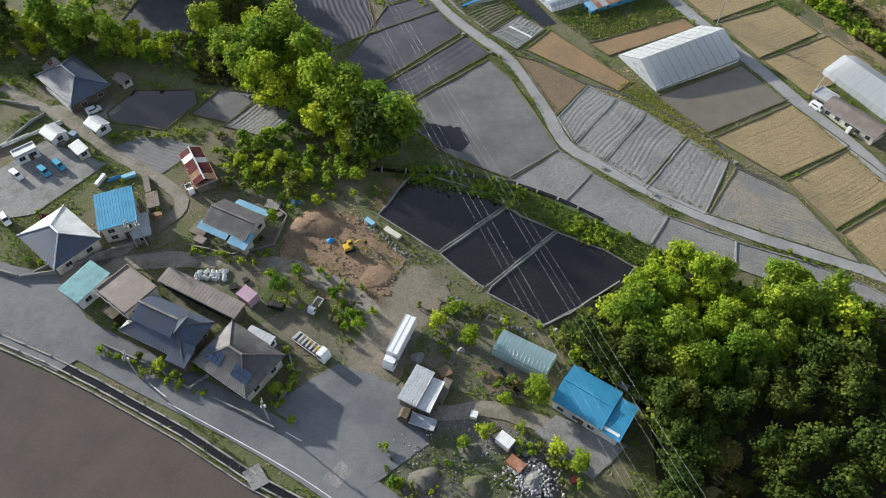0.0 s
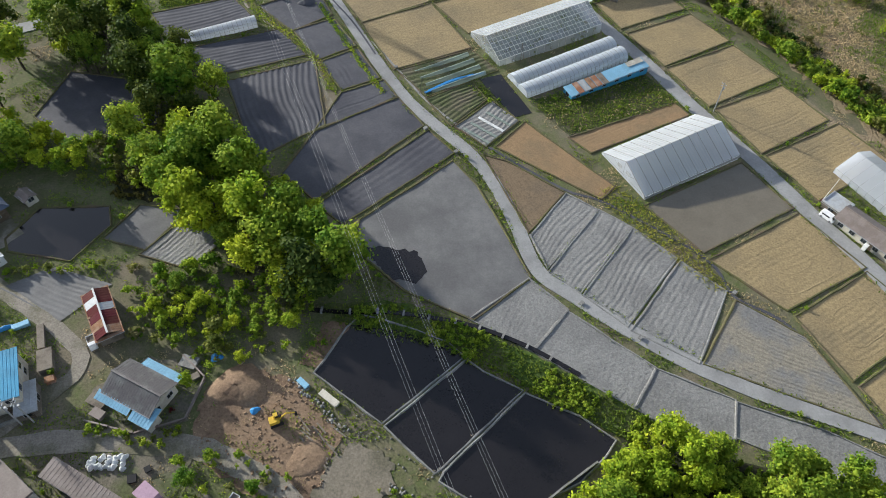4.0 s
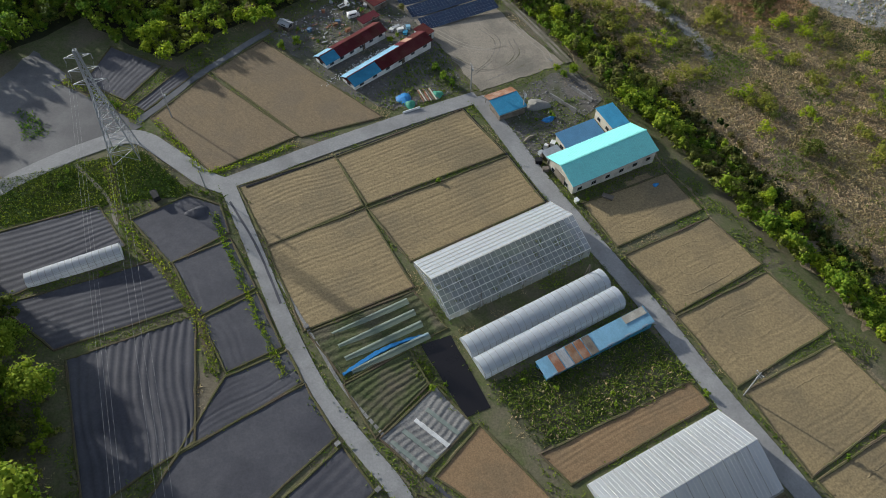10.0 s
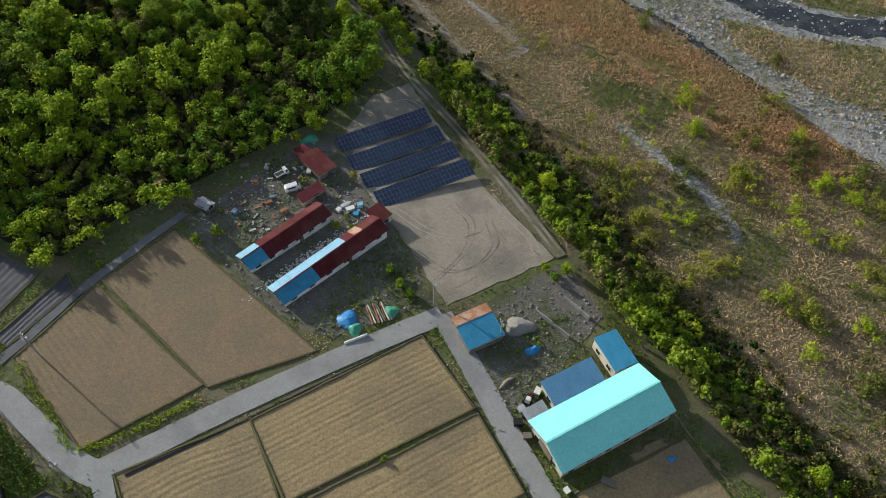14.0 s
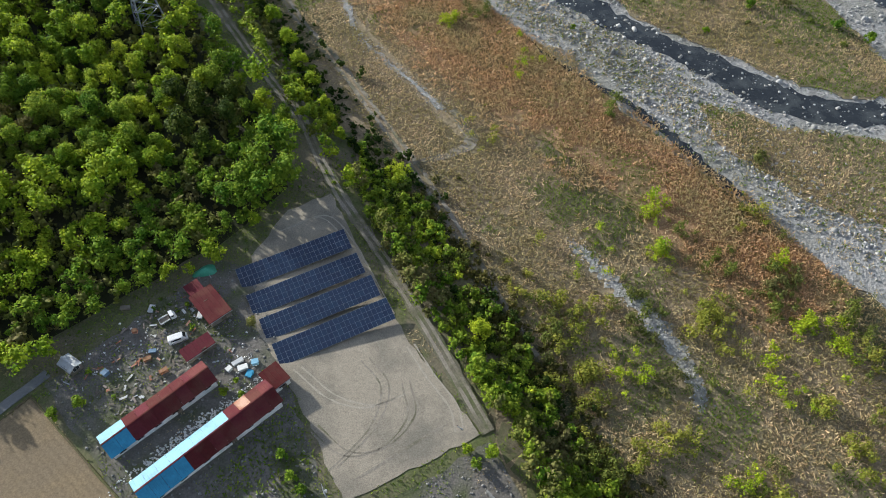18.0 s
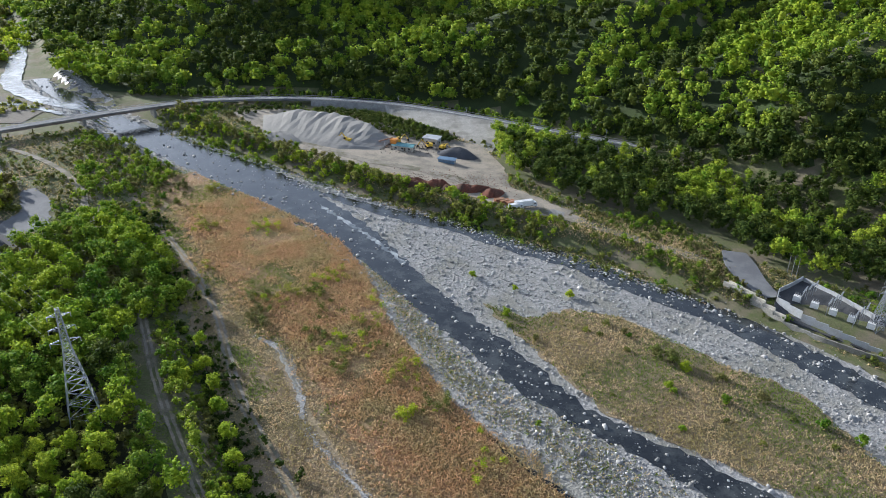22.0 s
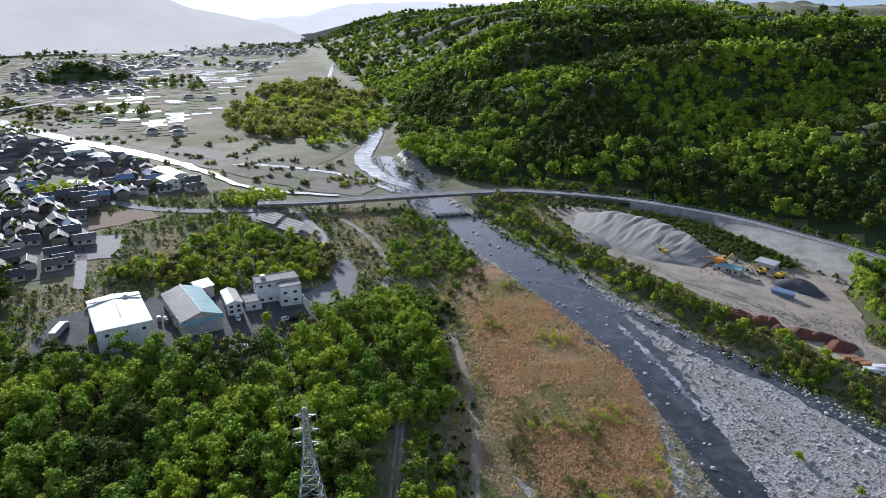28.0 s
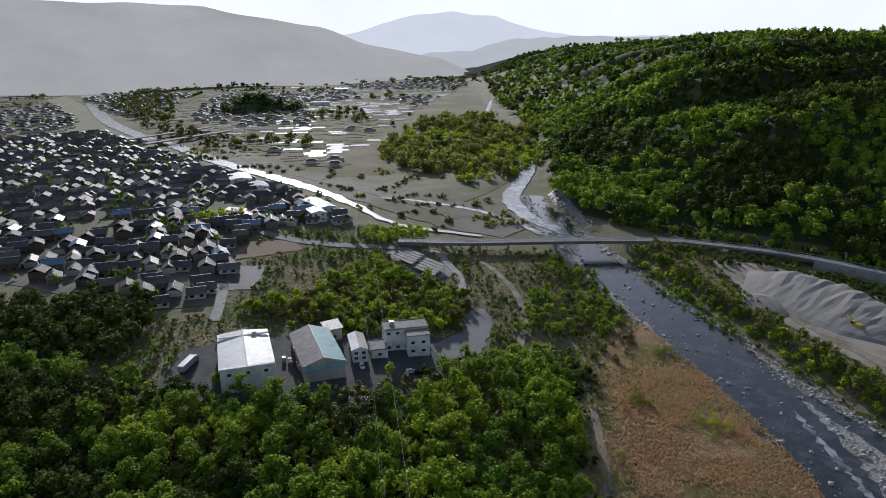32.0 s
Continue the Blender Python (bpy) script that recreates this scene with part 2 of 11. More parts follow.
M["bar"] = surf("river_gravel", (0.43, 0.42, 0.40), (0.17, 0.166, 0.158), 0.9, 0.9, 1.0, (0.24, 0.232, 0.20), 0.05, bscale=1.6, bdist=0.5)
M["river"] = surf("river_water", (0.010, 0.012, 0.014), (0.022, 0.025, 0.027), 0.25, 0.08, 0.6, (0.05, 0.055, 0.055), 0.16, spec=0.5, bscale=0.9, bdist=0.10)
# Both floors are coloured dark to hold the shade under trees.
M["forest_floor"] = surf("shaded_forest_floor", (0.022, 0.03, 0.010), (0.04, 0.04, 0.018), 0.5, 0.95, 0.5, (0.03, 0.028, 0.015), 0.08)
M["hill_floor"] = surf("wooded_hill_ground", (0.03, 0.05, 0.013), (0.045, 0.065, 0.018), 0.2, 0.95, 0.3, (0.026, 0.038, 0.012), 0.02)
M["bark"] = surf("bark", (0.09, 0.07, 0.05), (0.05, 0.04, 0.03), 4, 0.95, 0.6, space="object")
M["leaf"] = surf("spring_leaves", (0.195, 0.285, 0.022), (0.275, 0.36, 0.034), 0.12, 0.8, 0, (0.122, 0.225, 0.018), 0.10, rnd=0.2, isl=0.35, thin=0.43, spec=0.15)
M["leaf_lime"] = surf("yellow_green_leaves", (0.303, 0.398, 0.019), (0.381, 0.450, 0.033), 0.12, 0.8, 0, (0.216, 0.329, 0.019), 0.1, rnd=0.2, isl=0.3, thin=0.43, spec=0.15)
# Dark trees; also paints shade into the lower wood, riverside wood and hill.
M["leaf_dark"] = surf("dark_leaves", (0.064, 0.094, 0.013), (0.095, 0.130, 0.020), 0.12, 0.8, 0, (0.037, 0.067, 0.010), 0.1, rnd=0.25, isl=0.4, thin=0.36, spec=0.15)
M["leaf_dull"] = surf("dull_olive_leaves", (0.148, 0.181, 0.030), (0.185, 0.207, 0.041), 0.12, 0.7, 0, (0.170, 0.159, 0.056), 0.1, rnd=0.2, isl=0.3, thin=0.36, spec=0.15)
M["leaf_red"] = surf("dark_red_leaves", (0.118, 0.018, 0.018), (0.074, 0.015, 0.015), 0.5, 0.7, 0, isl=0.3, thin=0.2, spec=0.15)
M["reed"] = surf("rusty_dry_reed", (0.49, 0.32, 0.165), (0.56, 0.385, 0.21), 0.1, 0.9, 0, (0.46, 0.37, 0.19), 0.06, isl=0.25, thin=0.4)
M["straw"] = surf("bleached_grass", (0.56, 0.45, 0.255), (0.45, 0.355, 0.19), 0.1, 0.9, 0, (0.33, 0.28, 0.12), 0.05, isl=0.35, thin=0.4)
M["grass"] = surf("green_grass_blades", (0.136, 0.208, 0.024), (0.192, 0.240, 0.040), 0.1, 0.9, 0, (0.112, 0.160, 0.024), 0.1, isl=0.35, thin=0.36, spec=0.15)
M["rock"] = surf("pale_river_stone", (0.39, 0.385, 0.37), (0.29, 0.285, 0.27), 1.5, 0.9, 0.3, (0.23, 0.225, 0.215), 0.3, isl=0.4)
M["steel"] = surf("galvanised_steel", (0.36, 0.38, 0.40), (0.29, 0.30, 0.32), 2, 0.5, 0.05, metal=0.4, space="object")
M["pole"] = surf("grey_concrete_pole", (0.33, 0.33, 0.32), (0.26, 0.26, 0.25), 3, 0.85, 0.1, space="object")
M["wire"] = surf("bright_wire", (0.42, 0.42, 0.41), (0.36, 0.36, 0.35), 1, 0.5, 0, space="object")
M["plaster"] = surf("cream_plaster", (0.55, 0.52, 0.44), (0.48, 0.45, 0.38), 0.8, 0.9, 0.1, (0.38, 0.35, 0.29), 0.3, space="object")
M["white"] = surf("white_painted_wall", (0.72, 0.72, 0.70), (0.66, 0.66, 0.64), 0.8, 0.8, 0.05, (0.56, 0.56, 0.54), 0.3, space="object")
M["darkwood"] = surf("dark_timber", (0.10, 0.075, 0.05), (0.065, 0.048, 0.033), 3, 0.85, 0.3, (0.13, 0.11, 0.085), 0.6, space="object", stretch=(1, 1, 5))
M["greywood"] = surf("weathered_timber", (0.22, 0.19, 0.155), (0.165, 0.14, 0.11), 3, 0.9, 0.3, (0.12, 0.10, 0.08), 0.5, space="object")
# The base colour's extra blue holds the sky's sheen on the tiles.
M["tile"] = surf("glazed_dark_roof_tile", (0.068, 0.084, 0.125), (0.09, 0.108, 0.155), 1.5, 0.4, 0.15, (0.085, 0.088, 0.10), 0.3, space="object", spec=0.4, rnd=0.1)
M["tile_grey"] = surf("grey_roof_tile", (0.128, 0.116, 0.113), (0.098, 0.09, 0.09), 1.5, 0.6, 0.2, (0.165, 0.16, 0.152), 0.3, space="object", rnd=0.1)
M["tile_brown"] = surf("brown_roof_sheet", (0.20, 0.165, 0.145), (0.17, 0.138, 0.12), 1.0, 0.6, 0.1, (0.235, 0.20, 0.18), 0.3, space="object")
M["teal"] = paint("turquoise_sheet", (0.30, 0.80, 0.74), 0.4, wear=0.05)
M["teal_dull"] = paint("faded_teal_sheet", (0.20, 0.40, 0.42), 0.5, wear=0.2)
M["blue"] = paint("blue_sheet", (0.06, 0.28, 0.46), 0.42, wear=0.15)
M["blue_light"] = paint("light_blue_sheet", (0.24, 0.45, 0.60), 0.7)
M["blue_steel"] = paint("steel_blue_sheet", (0.13, 0.29, 0.46), 0.45)
M["blue_grey"] = paint("blue_grey_sheet", (0.14, 0.22, 0.32), 0.45)
M["red_sheet"] = surf("rusty_red_sheet", (0.105, 0.02, 0.024), (0.08, 0.017, 0.02), 0.8, 0.8, 0.1, (0.12, 0.04, 0.034), 0.2, space="object", rnd=0.15, spec=0.1)
M["rust"] = surf("rusted_sheet", (0.30, 0.135, 0.065), (0.21, 0.10, 0.055), 1.2, 0.8, 0.2, (0.36, 0.24, 0.17), 0.4, space="object", rnd=0.2)
M["sheet"] = surf("pale_metal_sheet", (0.46, 0.475, 0.49), (0.39, 0.405, 0.42), 0.8, 0.6, 0.05, (0.37, 0.37, 0.36), 0.3, 0.2, "object")
M["whitepaint"] = paint("white_vehicle_paint", (0.75, 0.75, 0.75), 0.3, wear=0.06)
M["pink"] = paint("faded_pink_sheet", (0.42, 0.28, 0.36), 0.6)
M["yellow"] = paint("machine_yellow", (0.62, 0.42, 0.05), 0.5)
M["orange"] = paint("machine_orange", (0.60, 0.24, 0.05), 0.5)
M["bluecar"] = paint("blue_car_paint", (0.07, 0.32, 0.50), 0.3)
M["black"] = paint("black_rubber", (0.022, 0.022, 0.024), 0.8)
M["glass"] = surf("dark_window_glass", (0.02, 0.024, 0.028), (0.03, 0.034, 0.038), 0.5, 0.06, 0, space="object", spec=0.6)
M["panel"] = surf("blue_solar_cells", (0.018, 0.032, 0.068), (0.024, 0.042, 0.085), 1.5, 0.2, 0, space="object", spec=0.6, rnd=0.12)
M["tarp_blue"] = surf("blue_tarpaulin", (0.05, 0.26, 0.58), (0.035, 0.19, 0.46), 1.5, 0.5, 0.4, space="object", bscale=1.5, bdist=0.15)
M["tarp_green"] = surf("green_tarpaulin", (0.08, 0.34, 0.22), (0.06, 0.26, 0.17), 1.5, 0.5, 0.4, space="object", bscale=1.5, bdist=0.15)
M["net"] = film("pale_crop_net", (0.40, 0.48, 0.42), 0.45, 0.8)
M["film"] = film("clear_greenhouse_film", (0.74, 0.79, 0.85), 0.16, 0.35, 0.5)
M["film_white"] = film("milky_greenhouse_film", (0.74, 0.77, 0.82), 0.10, 0.5, 0.62)
M["glass_roof"] = film("greenhouse_panes", (0.62, 0.66, 0.72), 0.62, 0.2)
M["film_teal"] = film("greenish_greenhouse_film", (0.36, 0.56, 0.60), 0.30)
M["stone_pile"] = surf("grey_crushed_stone", (0.275, 0.262, 0.24), (0.225, 0.215, 0.195), 0.6, 0.95, 0.6, (0.25, 0.24, 0.218), 0.06, bscale=1.2, bdist=0.12, fine=0.12)
M["black_pile"] = surf("dark_crushed_stone", (0.06, 0.062, 0.07), (0.085, 0.088, 0.095), 1.0, 0.95, 0.7, bscale=2)
M["red_pile"] = surf("rust_red_earth", (0.17, 0.06, 0.035), (0.11, 0.045, 0.03), 0.6, 0.95, 0.9, (0.085, 0.05, 0.035), 0.12, bscale=1.5, bdist=0.3)
# Emissive backdrop colours: the haze over the ridges is painted in.
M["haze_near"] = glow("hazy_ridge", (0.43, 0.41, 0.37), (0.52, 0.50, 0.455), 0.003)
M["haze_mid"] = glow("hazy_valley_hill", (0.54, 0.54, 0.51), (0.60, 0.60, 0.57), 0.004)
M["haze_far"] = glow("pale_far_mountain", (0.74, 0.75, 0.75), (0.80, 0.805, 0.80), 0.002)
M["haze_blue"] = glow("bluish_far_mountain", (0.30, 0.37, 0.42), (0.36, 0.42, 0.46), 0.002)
M["white_water"] = surf("foaming_river_water", (0.20, 0.22, 0.23), (0.05, 0.058, 0.06), 0.35, 0.12, 0.9, (0.42, 0.44, 0.44), 0.12, spec=0.5, bscale=0.8, bdist=0.2)
M["fan"] = surf("brown_river_gravel", (0.19, 0.165, 0.135), (0.13, 0.118, 0.092), 0.15, 0.95, 0.8, (0.10, 0.10, 0.055), 0.02, bscale=0.5, bdist=0.4)
M["town_tile"] = surf("dull_dark_tile", (0.055, 0.058, 0.066), (0.085, 0.086, 0.09), 0.3, 0.7, 0.1, (0.11, 0.105, 0.10), 0.05, isl=0.4, spec=0.2)
M["town_tile_brown"] = surf("dull_brown_tile", (0.10, 0.09, 0.082), (0.14, 0.13, 0.12), 0.3, 0.7, 0.1, (0.085, 0.08, 0.078), 0.05, isl=0.4, spec=0.2)
M["leaf_brown"] = surf("bronze_young_leaves", (0.126, 0.115, 0.026), (0.159, 0.137, 0.033), 0.12, 0.6, 0, (0.089, 0.092, 0.022), 0.1, rnd=0.2, isl=0.35, thin=0.36, spec=0.15)
M["leaf_straw"] = surf("feathery_yellow_leaves", (0.296, 0.311, 0.044), (0.340, 0.333, 0.063), 0.12, 0.7, 0, (0.237, 0.266, 0.037), 0.1, isl=0.3, thin=0.4, spec=0.15)
M["yard_soil"] = surf("trodden_yard_soil", (0.185, 0.162, 0.125), (0.135, 0.122, 0.088), 0.6, 0.95, 0.6, (0.10, 0.112, 0.05), 0.16, bscale=2.2, bdist=0.12)
M["stained_wall"] = surf("streaked_pale_concrete", (0.36, 0.345, 0.31), (0.27, 0.258, 0.23), 0.25, 0.9, 0.3, (0.20, 0.19, 0.165), 0.08, bscale=0.8)
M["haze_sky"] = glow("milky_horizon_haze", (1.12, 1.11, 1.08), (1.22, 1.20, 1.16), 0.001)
M["valley"] = surf("valley_floor", (0.15, 0.135, 0.08), (0.10, 0.12, 0.05), 0.05, 0.95, 0.5, (0.20, 0.165, 0.115), 0.012, bscale=0.3, bdist=0.5, spec=0.08)
M["tan_rows"] = surf("tan_ploughed_soil", (0.245, 0.185, 0.110), (0.20, 0.15, 0.09), 0.8, 0.95, 0.6, (0.20, 0.155, 0.10), 0.1, bscale=2.5)

# ---- terrain ----
def smooth(e0, e1, v):
    u = np.clip((v - e0) / (e1 - e0), 0, 1)
    return u * u * (3 - 2 * u)


def plane(x, y):
    """The gently falling plain of village and fields."""
    return -0.5 - 0.058 * np.clip(x, -330, 160)


RB_X = (-3000, -1100, -600, -442, -365, -326, -290, -240, -186, -31, 45, 92, 124, 154, 200, 300, 800)
RB_Y = (4000, 1900, 1250, 1030, 940, 870, 795, 728, 694, 580, 543, 512, 478, 456, 428, 382, 200)
HF_X = (-3000, -1044, -569, -315, -230, -138, -48, 20, 70, 120, 160, 200, 300, 600, 1000)
HF_Y = (4300, 1860, 1275, 885, 790, 745, 738, 726, 696, 645, 580, 525, 445, 260, 60)


def wave(x, y, s, k=0.0):
    return np.sin(x / s + 1.7 * np.sin(y / s * 0.7 + k) + k) * np.cos(y / s * 0.9 + 1.3 * np.sin(x / s * 0.6 - k))


def hill_depth(x, y):
    return (y - np.interp(x, HF_X, HF_Y)) * 0.78


def gz(x, y):
    """Height of the ground."""
    x, y = np.asarray(x, float), np.asarray(y, float)
    z = plane(x, y) - 3.2 * smooth(0, 12, (x - (154 - 0.53 * y)) * 0.884)
    right = (y - np.interp(x, RB_X, RB_Y)) * 0.85
    z = z + 4.6 * smooth(0, 8, right)
    hd = np.maximum(hill_depth(x, y), 0)
    along = -0.75 * x + 0.66 * y + 0.25 * hd
    spur = np.abs(np.sin(along / 62 + 0.6 * np.sin(along / 140))) + 0.5 * np.abs(np.sin(along / 27 + 1.0))
    z = z + smooth(15, 170, hd) * 24 * (spur - 0.9)
    z = z + (np.interp(x, (-1500, -700, -350, 0, 300), (72, 92, 106, 112, 116)) + 8 * wave(x, y, 190)) * (1 - np.exp(-hd / 215)) + smooth(10, 130, hd) * (5 * wave(x, y, 75, 1) + 4 * wave(x, y, 31, 2))
    return z


def gzf(x, y):
    return float(gz(x, y))


# ---- mesh tools ----
TAKEN = []          # outlines where no weeds grow
BARE = {"mud", "mud_dark", "mud_light", "tan", "tan_dry", "brown", "flood", "black_water", "brown_water", "road", "asphalt", "dark_asphalt", "concrete", "track", "gravel", "drive_soil", "forest_floor"}


def open_ground(x, y):
    """Which of the points lie on no field, road, yard or house."""
    ok = np.ones(len(x), bool)
    for pts in TAKEN:
        a = np.array(pts)
        near = np.where(ok & (x > a[:, 0].min()) & (x < a[:, 0].max()) & (y > a[:, 1].min()) & (y < a[:, 1].max()))[0]
        if len(near):
            ok[near] = ~inside(pts, x[near], y[near])
    return ok


class Mb:
    """Collects vertices and faces of one mesh."""
    def __init__(self):
        self.v, self.f = [], []

    def add(self, verts, faces):
        k = len(self.v)
        self.v += [tuple(p) for p in verts]
        self.f += [tuple(i + k for i in f) for f in faces]
        return self

    def box(self, c, s, rot=0.0, taper=1.0):
        hx, hy, hz = s[0] / 2, s[1] / 2, s[2] / 2
        ca, sa = math.cos(radians(rot)), math.sin(radians(rot))
        out = []
        for zz, k in ((-hz, 1.0), (hz, taper)):
            for xx, yy in ((-hx, -hy), (hx, -hy), (hx, hy), (-hx, hy)):
                out.append((c[0] + (xx * ca - yy * sa) * k, c[1] + (xx * sa + yy * ca) * k, c[2] + zz))
        return self.add(out, [(3, 2, 1, 0), (4, 5, 6, 7), (0, 1, 5, 4), (1, 2, 6, 5), (2, 3, 7, 6), (3, 0, 4, 7)])

    def rod(self, a, b, r, n=5, r2=None):
        a, b = Vector(a), Vector(b)
        d = (b - a).normalized()
        u = d.orthogonal().normalized()
        w = d.cross(u)
        r2 = r if r2 is None else r2
        ring = [(math.cos(2 * math.pi * i / n), math.sin(2 * math.pi * i / n)) for i in range(n)]
        vs = [a + (u * c + w * s) * r for c, s in ring] + [b + (u * c + w * s) * r2 for c, s in ring]
        fs = [(i, (i + 1) % n, n + (i + 1) % n, n + i) for i in range(n)]
        return self.add(vs, fs + [tuple(range(n))[::-1], tuple(range(n, 2 * n))])

    def tube(self, pts, r, n=4):
        """One bent rod through the points."""
        pts = [Vector(p) for p in pts]
        vs = []
        for i, p in enumerate(pts):
            d = (pts[min(i + 1, len(pts) - 1)] - pts[max(i - 1, 0)]).normalized()
            u = d.cross(Vector((0.3, 0.9, 0.31))).normalized()
            w = d.cross(u)
            vs += [p + (u * math.cos(2 * math.pi * k / n) + w * math.sin(2 * math.pi * k / n)) * r for k in range(n)]
        fs = [(n * i + k, n * i + (k + 1) % n, n * i + n + (k + 1) % n, n * i + n + k) for i in range(len(pts) - 1) for k in range(n)]
        return self.add(vs, fs + [tuple(range(n))[::-1], tuple(range(len(vs) - n, len(vs)))])

    def slab(self, pts, t):
        """A sheet of thickness t under the polygon pts."""
        n = len(pts)
        nv = Vector((0, 0, 1)) if n < 3 else (Vector(pts[1]) - Vector(pts[0])).cross(Vector(pts[2]) - Vector(pts[0])).normalized()
        if nv.z < 0:
            nv = -nv
        low = [tuple(Vector(p) - nv * t) for p in pts]
        return self.add(list(pts) + low, [tuple(range(n)), tuple(range(2 * n - 1, n - 1, -1))] + [(i, i + n, (i + 1) % n + n, (i + 1) % n) for i in range(n)])

    def mesh(self, name):
        me = bpy.data.meshes.new(name)
        me.from_pydata(self.v, [], self.f)
        bm = bmesh.new()
        bm.from_mesh(me)
        bmesh.ops.recalc_face_normals(bm, faces=bm.faces)
        bm.to_mesh(me)
        bm.free()
        return me


def quads_mesh(name, v, f):
    """A mesh from arrays: v (n, 3), f (m, 4)."""
    me = bpy.data.meshes.new(name)
    m = len(f)
    me.vertices.add(len(v))
    me.vertices.foreach_set("co", np.ascontiguousarray(v, np.float32).ravel())
    me.loops.add(m * 4)
    me.loops.foreach_set("vertex_index", np.ascontiguousarray(f, np.int32).ravel())
    me.polygons.add(m)
    me.polygons.foreach_set("loop_start", np.arange(m, dtype=np.int32) * 4)
    me.update(calc_edges=True)
    return me


def thing(name, x, y, rot=0.0, label="", category="", group="", z=None, dz=0.0):
    """An Empty at the thing's base, on the ground."""
    ob = new(name)
    ob.matrix_basis = pose(x, y, (gzf(x, y) if z is None else z) + dz, 0, 0, rot)
    return tagged(ob, label, category, group)


def part(name, mb, mat, parent=None, label=""):
    ob = new(name, mb.mesh(name) if isinstance(mb, Mb) else mb)
    ob.data.materials.clear()
    ob.data.materials.append(M[mat] if isinstance(mat, str) else mat)
    if parent is not None:
        ob.parent = parent
    if label:
        ob["label"] = label
    return ob


def setting(name, data, mat, label="", category="", kind="structure"):
    ob = new(name, data.mesh(name) if isinstance(data, Mb) else data)
    ob.data.materials.append(M[mat] if isinstance(mat, str) else mat)
    return tagged(ob, label, category, "", kind)


def inside(pts, x, y):
    """Which of the points lie in the polygon."""
    c = np.zeros(np.shape(x), bool)
    n = len(pts)
    for i in range(n):
        (x1, y1), (x2, y2) = pts[i], pts[(i + 1) % n]
        if y1 != y2:
            c ^= ((y1 > y) != (y2 > y)) & (x < (x2 - x1) * (y - y1) / (y2 - y1) + x1)
    return c


def rough_line(pts, step=2.0, amp=0.0, closed=True, seed=0):
    """The polygon's or line's points with more between them, pushed about a little."""
    rs = np.random.RandomState(seed + 17)
    out = []
    n = len(pts)
    for i in range(n if closed else n - 1):
        a, b = np.array(pts[i], float), np.array(pts[(i + 1) % n], float)
        d = np.linalg.norm(b - a)
        k = max(1, int(d / step))
        nv = np.array([-(b - a)[1], (b - a)[0]]) / max(d, 1e-6)
        for j in range(k):
            p = a + (b - a) * j / k
            out.append(tuple(p + nv * amp * rs.uniform(-1, 1) * (j > 0 or amp > 0.8)))
    if not closed:
        out.append(tuple(pts[-1]))
    return out


def patch(name, pts, mat, dz=0.06, step=4.0, amp=0.0, thick=0.25, label="", category="", kind="structure", seed=0):
    """A piece of ground with its own surface, laid on the plain, with a real edge."""
    ring = rough_line(pts, step, amp, True, seed)
    if mat in BARE:
        TAKEN.append(list(pts))
    mb = Mb()
    top = [(x, y, gzf(x, y) + dz) for x, y in ring]
    low = [(x, y, z - thick) for x, y, z in top]
    n = len(ring)
    mb.add(top + low, [tuple(range(n))] + [(i, i + n, (i + 1) % n + n, (i + 1) % n) for i in range(n)])
    me = mb.mesh(name)
    bm = bmesh.new()
    bm.from_mesh(me)
    bmesh.ops.triangulate(bm, faces=[f for f in bm.faces if len(f.verts) > 4])
    bm.to_mesh(me)
    bm.free()
    return setting(name, me, mat, label, category, kind)


def smooth_path(pts, step=3.0):
    """A curve through the points."""
    p = np.array(pts, float)
    p = np.vstack([2 * p[0] - p[1], p, 2 * p[-1] - p[-2]])
    out = []
    for i in range(1, len(p) - 2):
        a, b, c, d = p[i - 1:i + 3]
        k = max(1, int(np.linalg.norm(c - b) / step))
        for j in range(k):
            t = j / k
            out.append(0.5 * (2 * b + (c - a) * t + (2 * a - 5 * b + 4 * c - d) * t * t + (3 * b - a - 3 * c + d) * t ** 3))
    out.append(p[-2])
    return np.array(out)


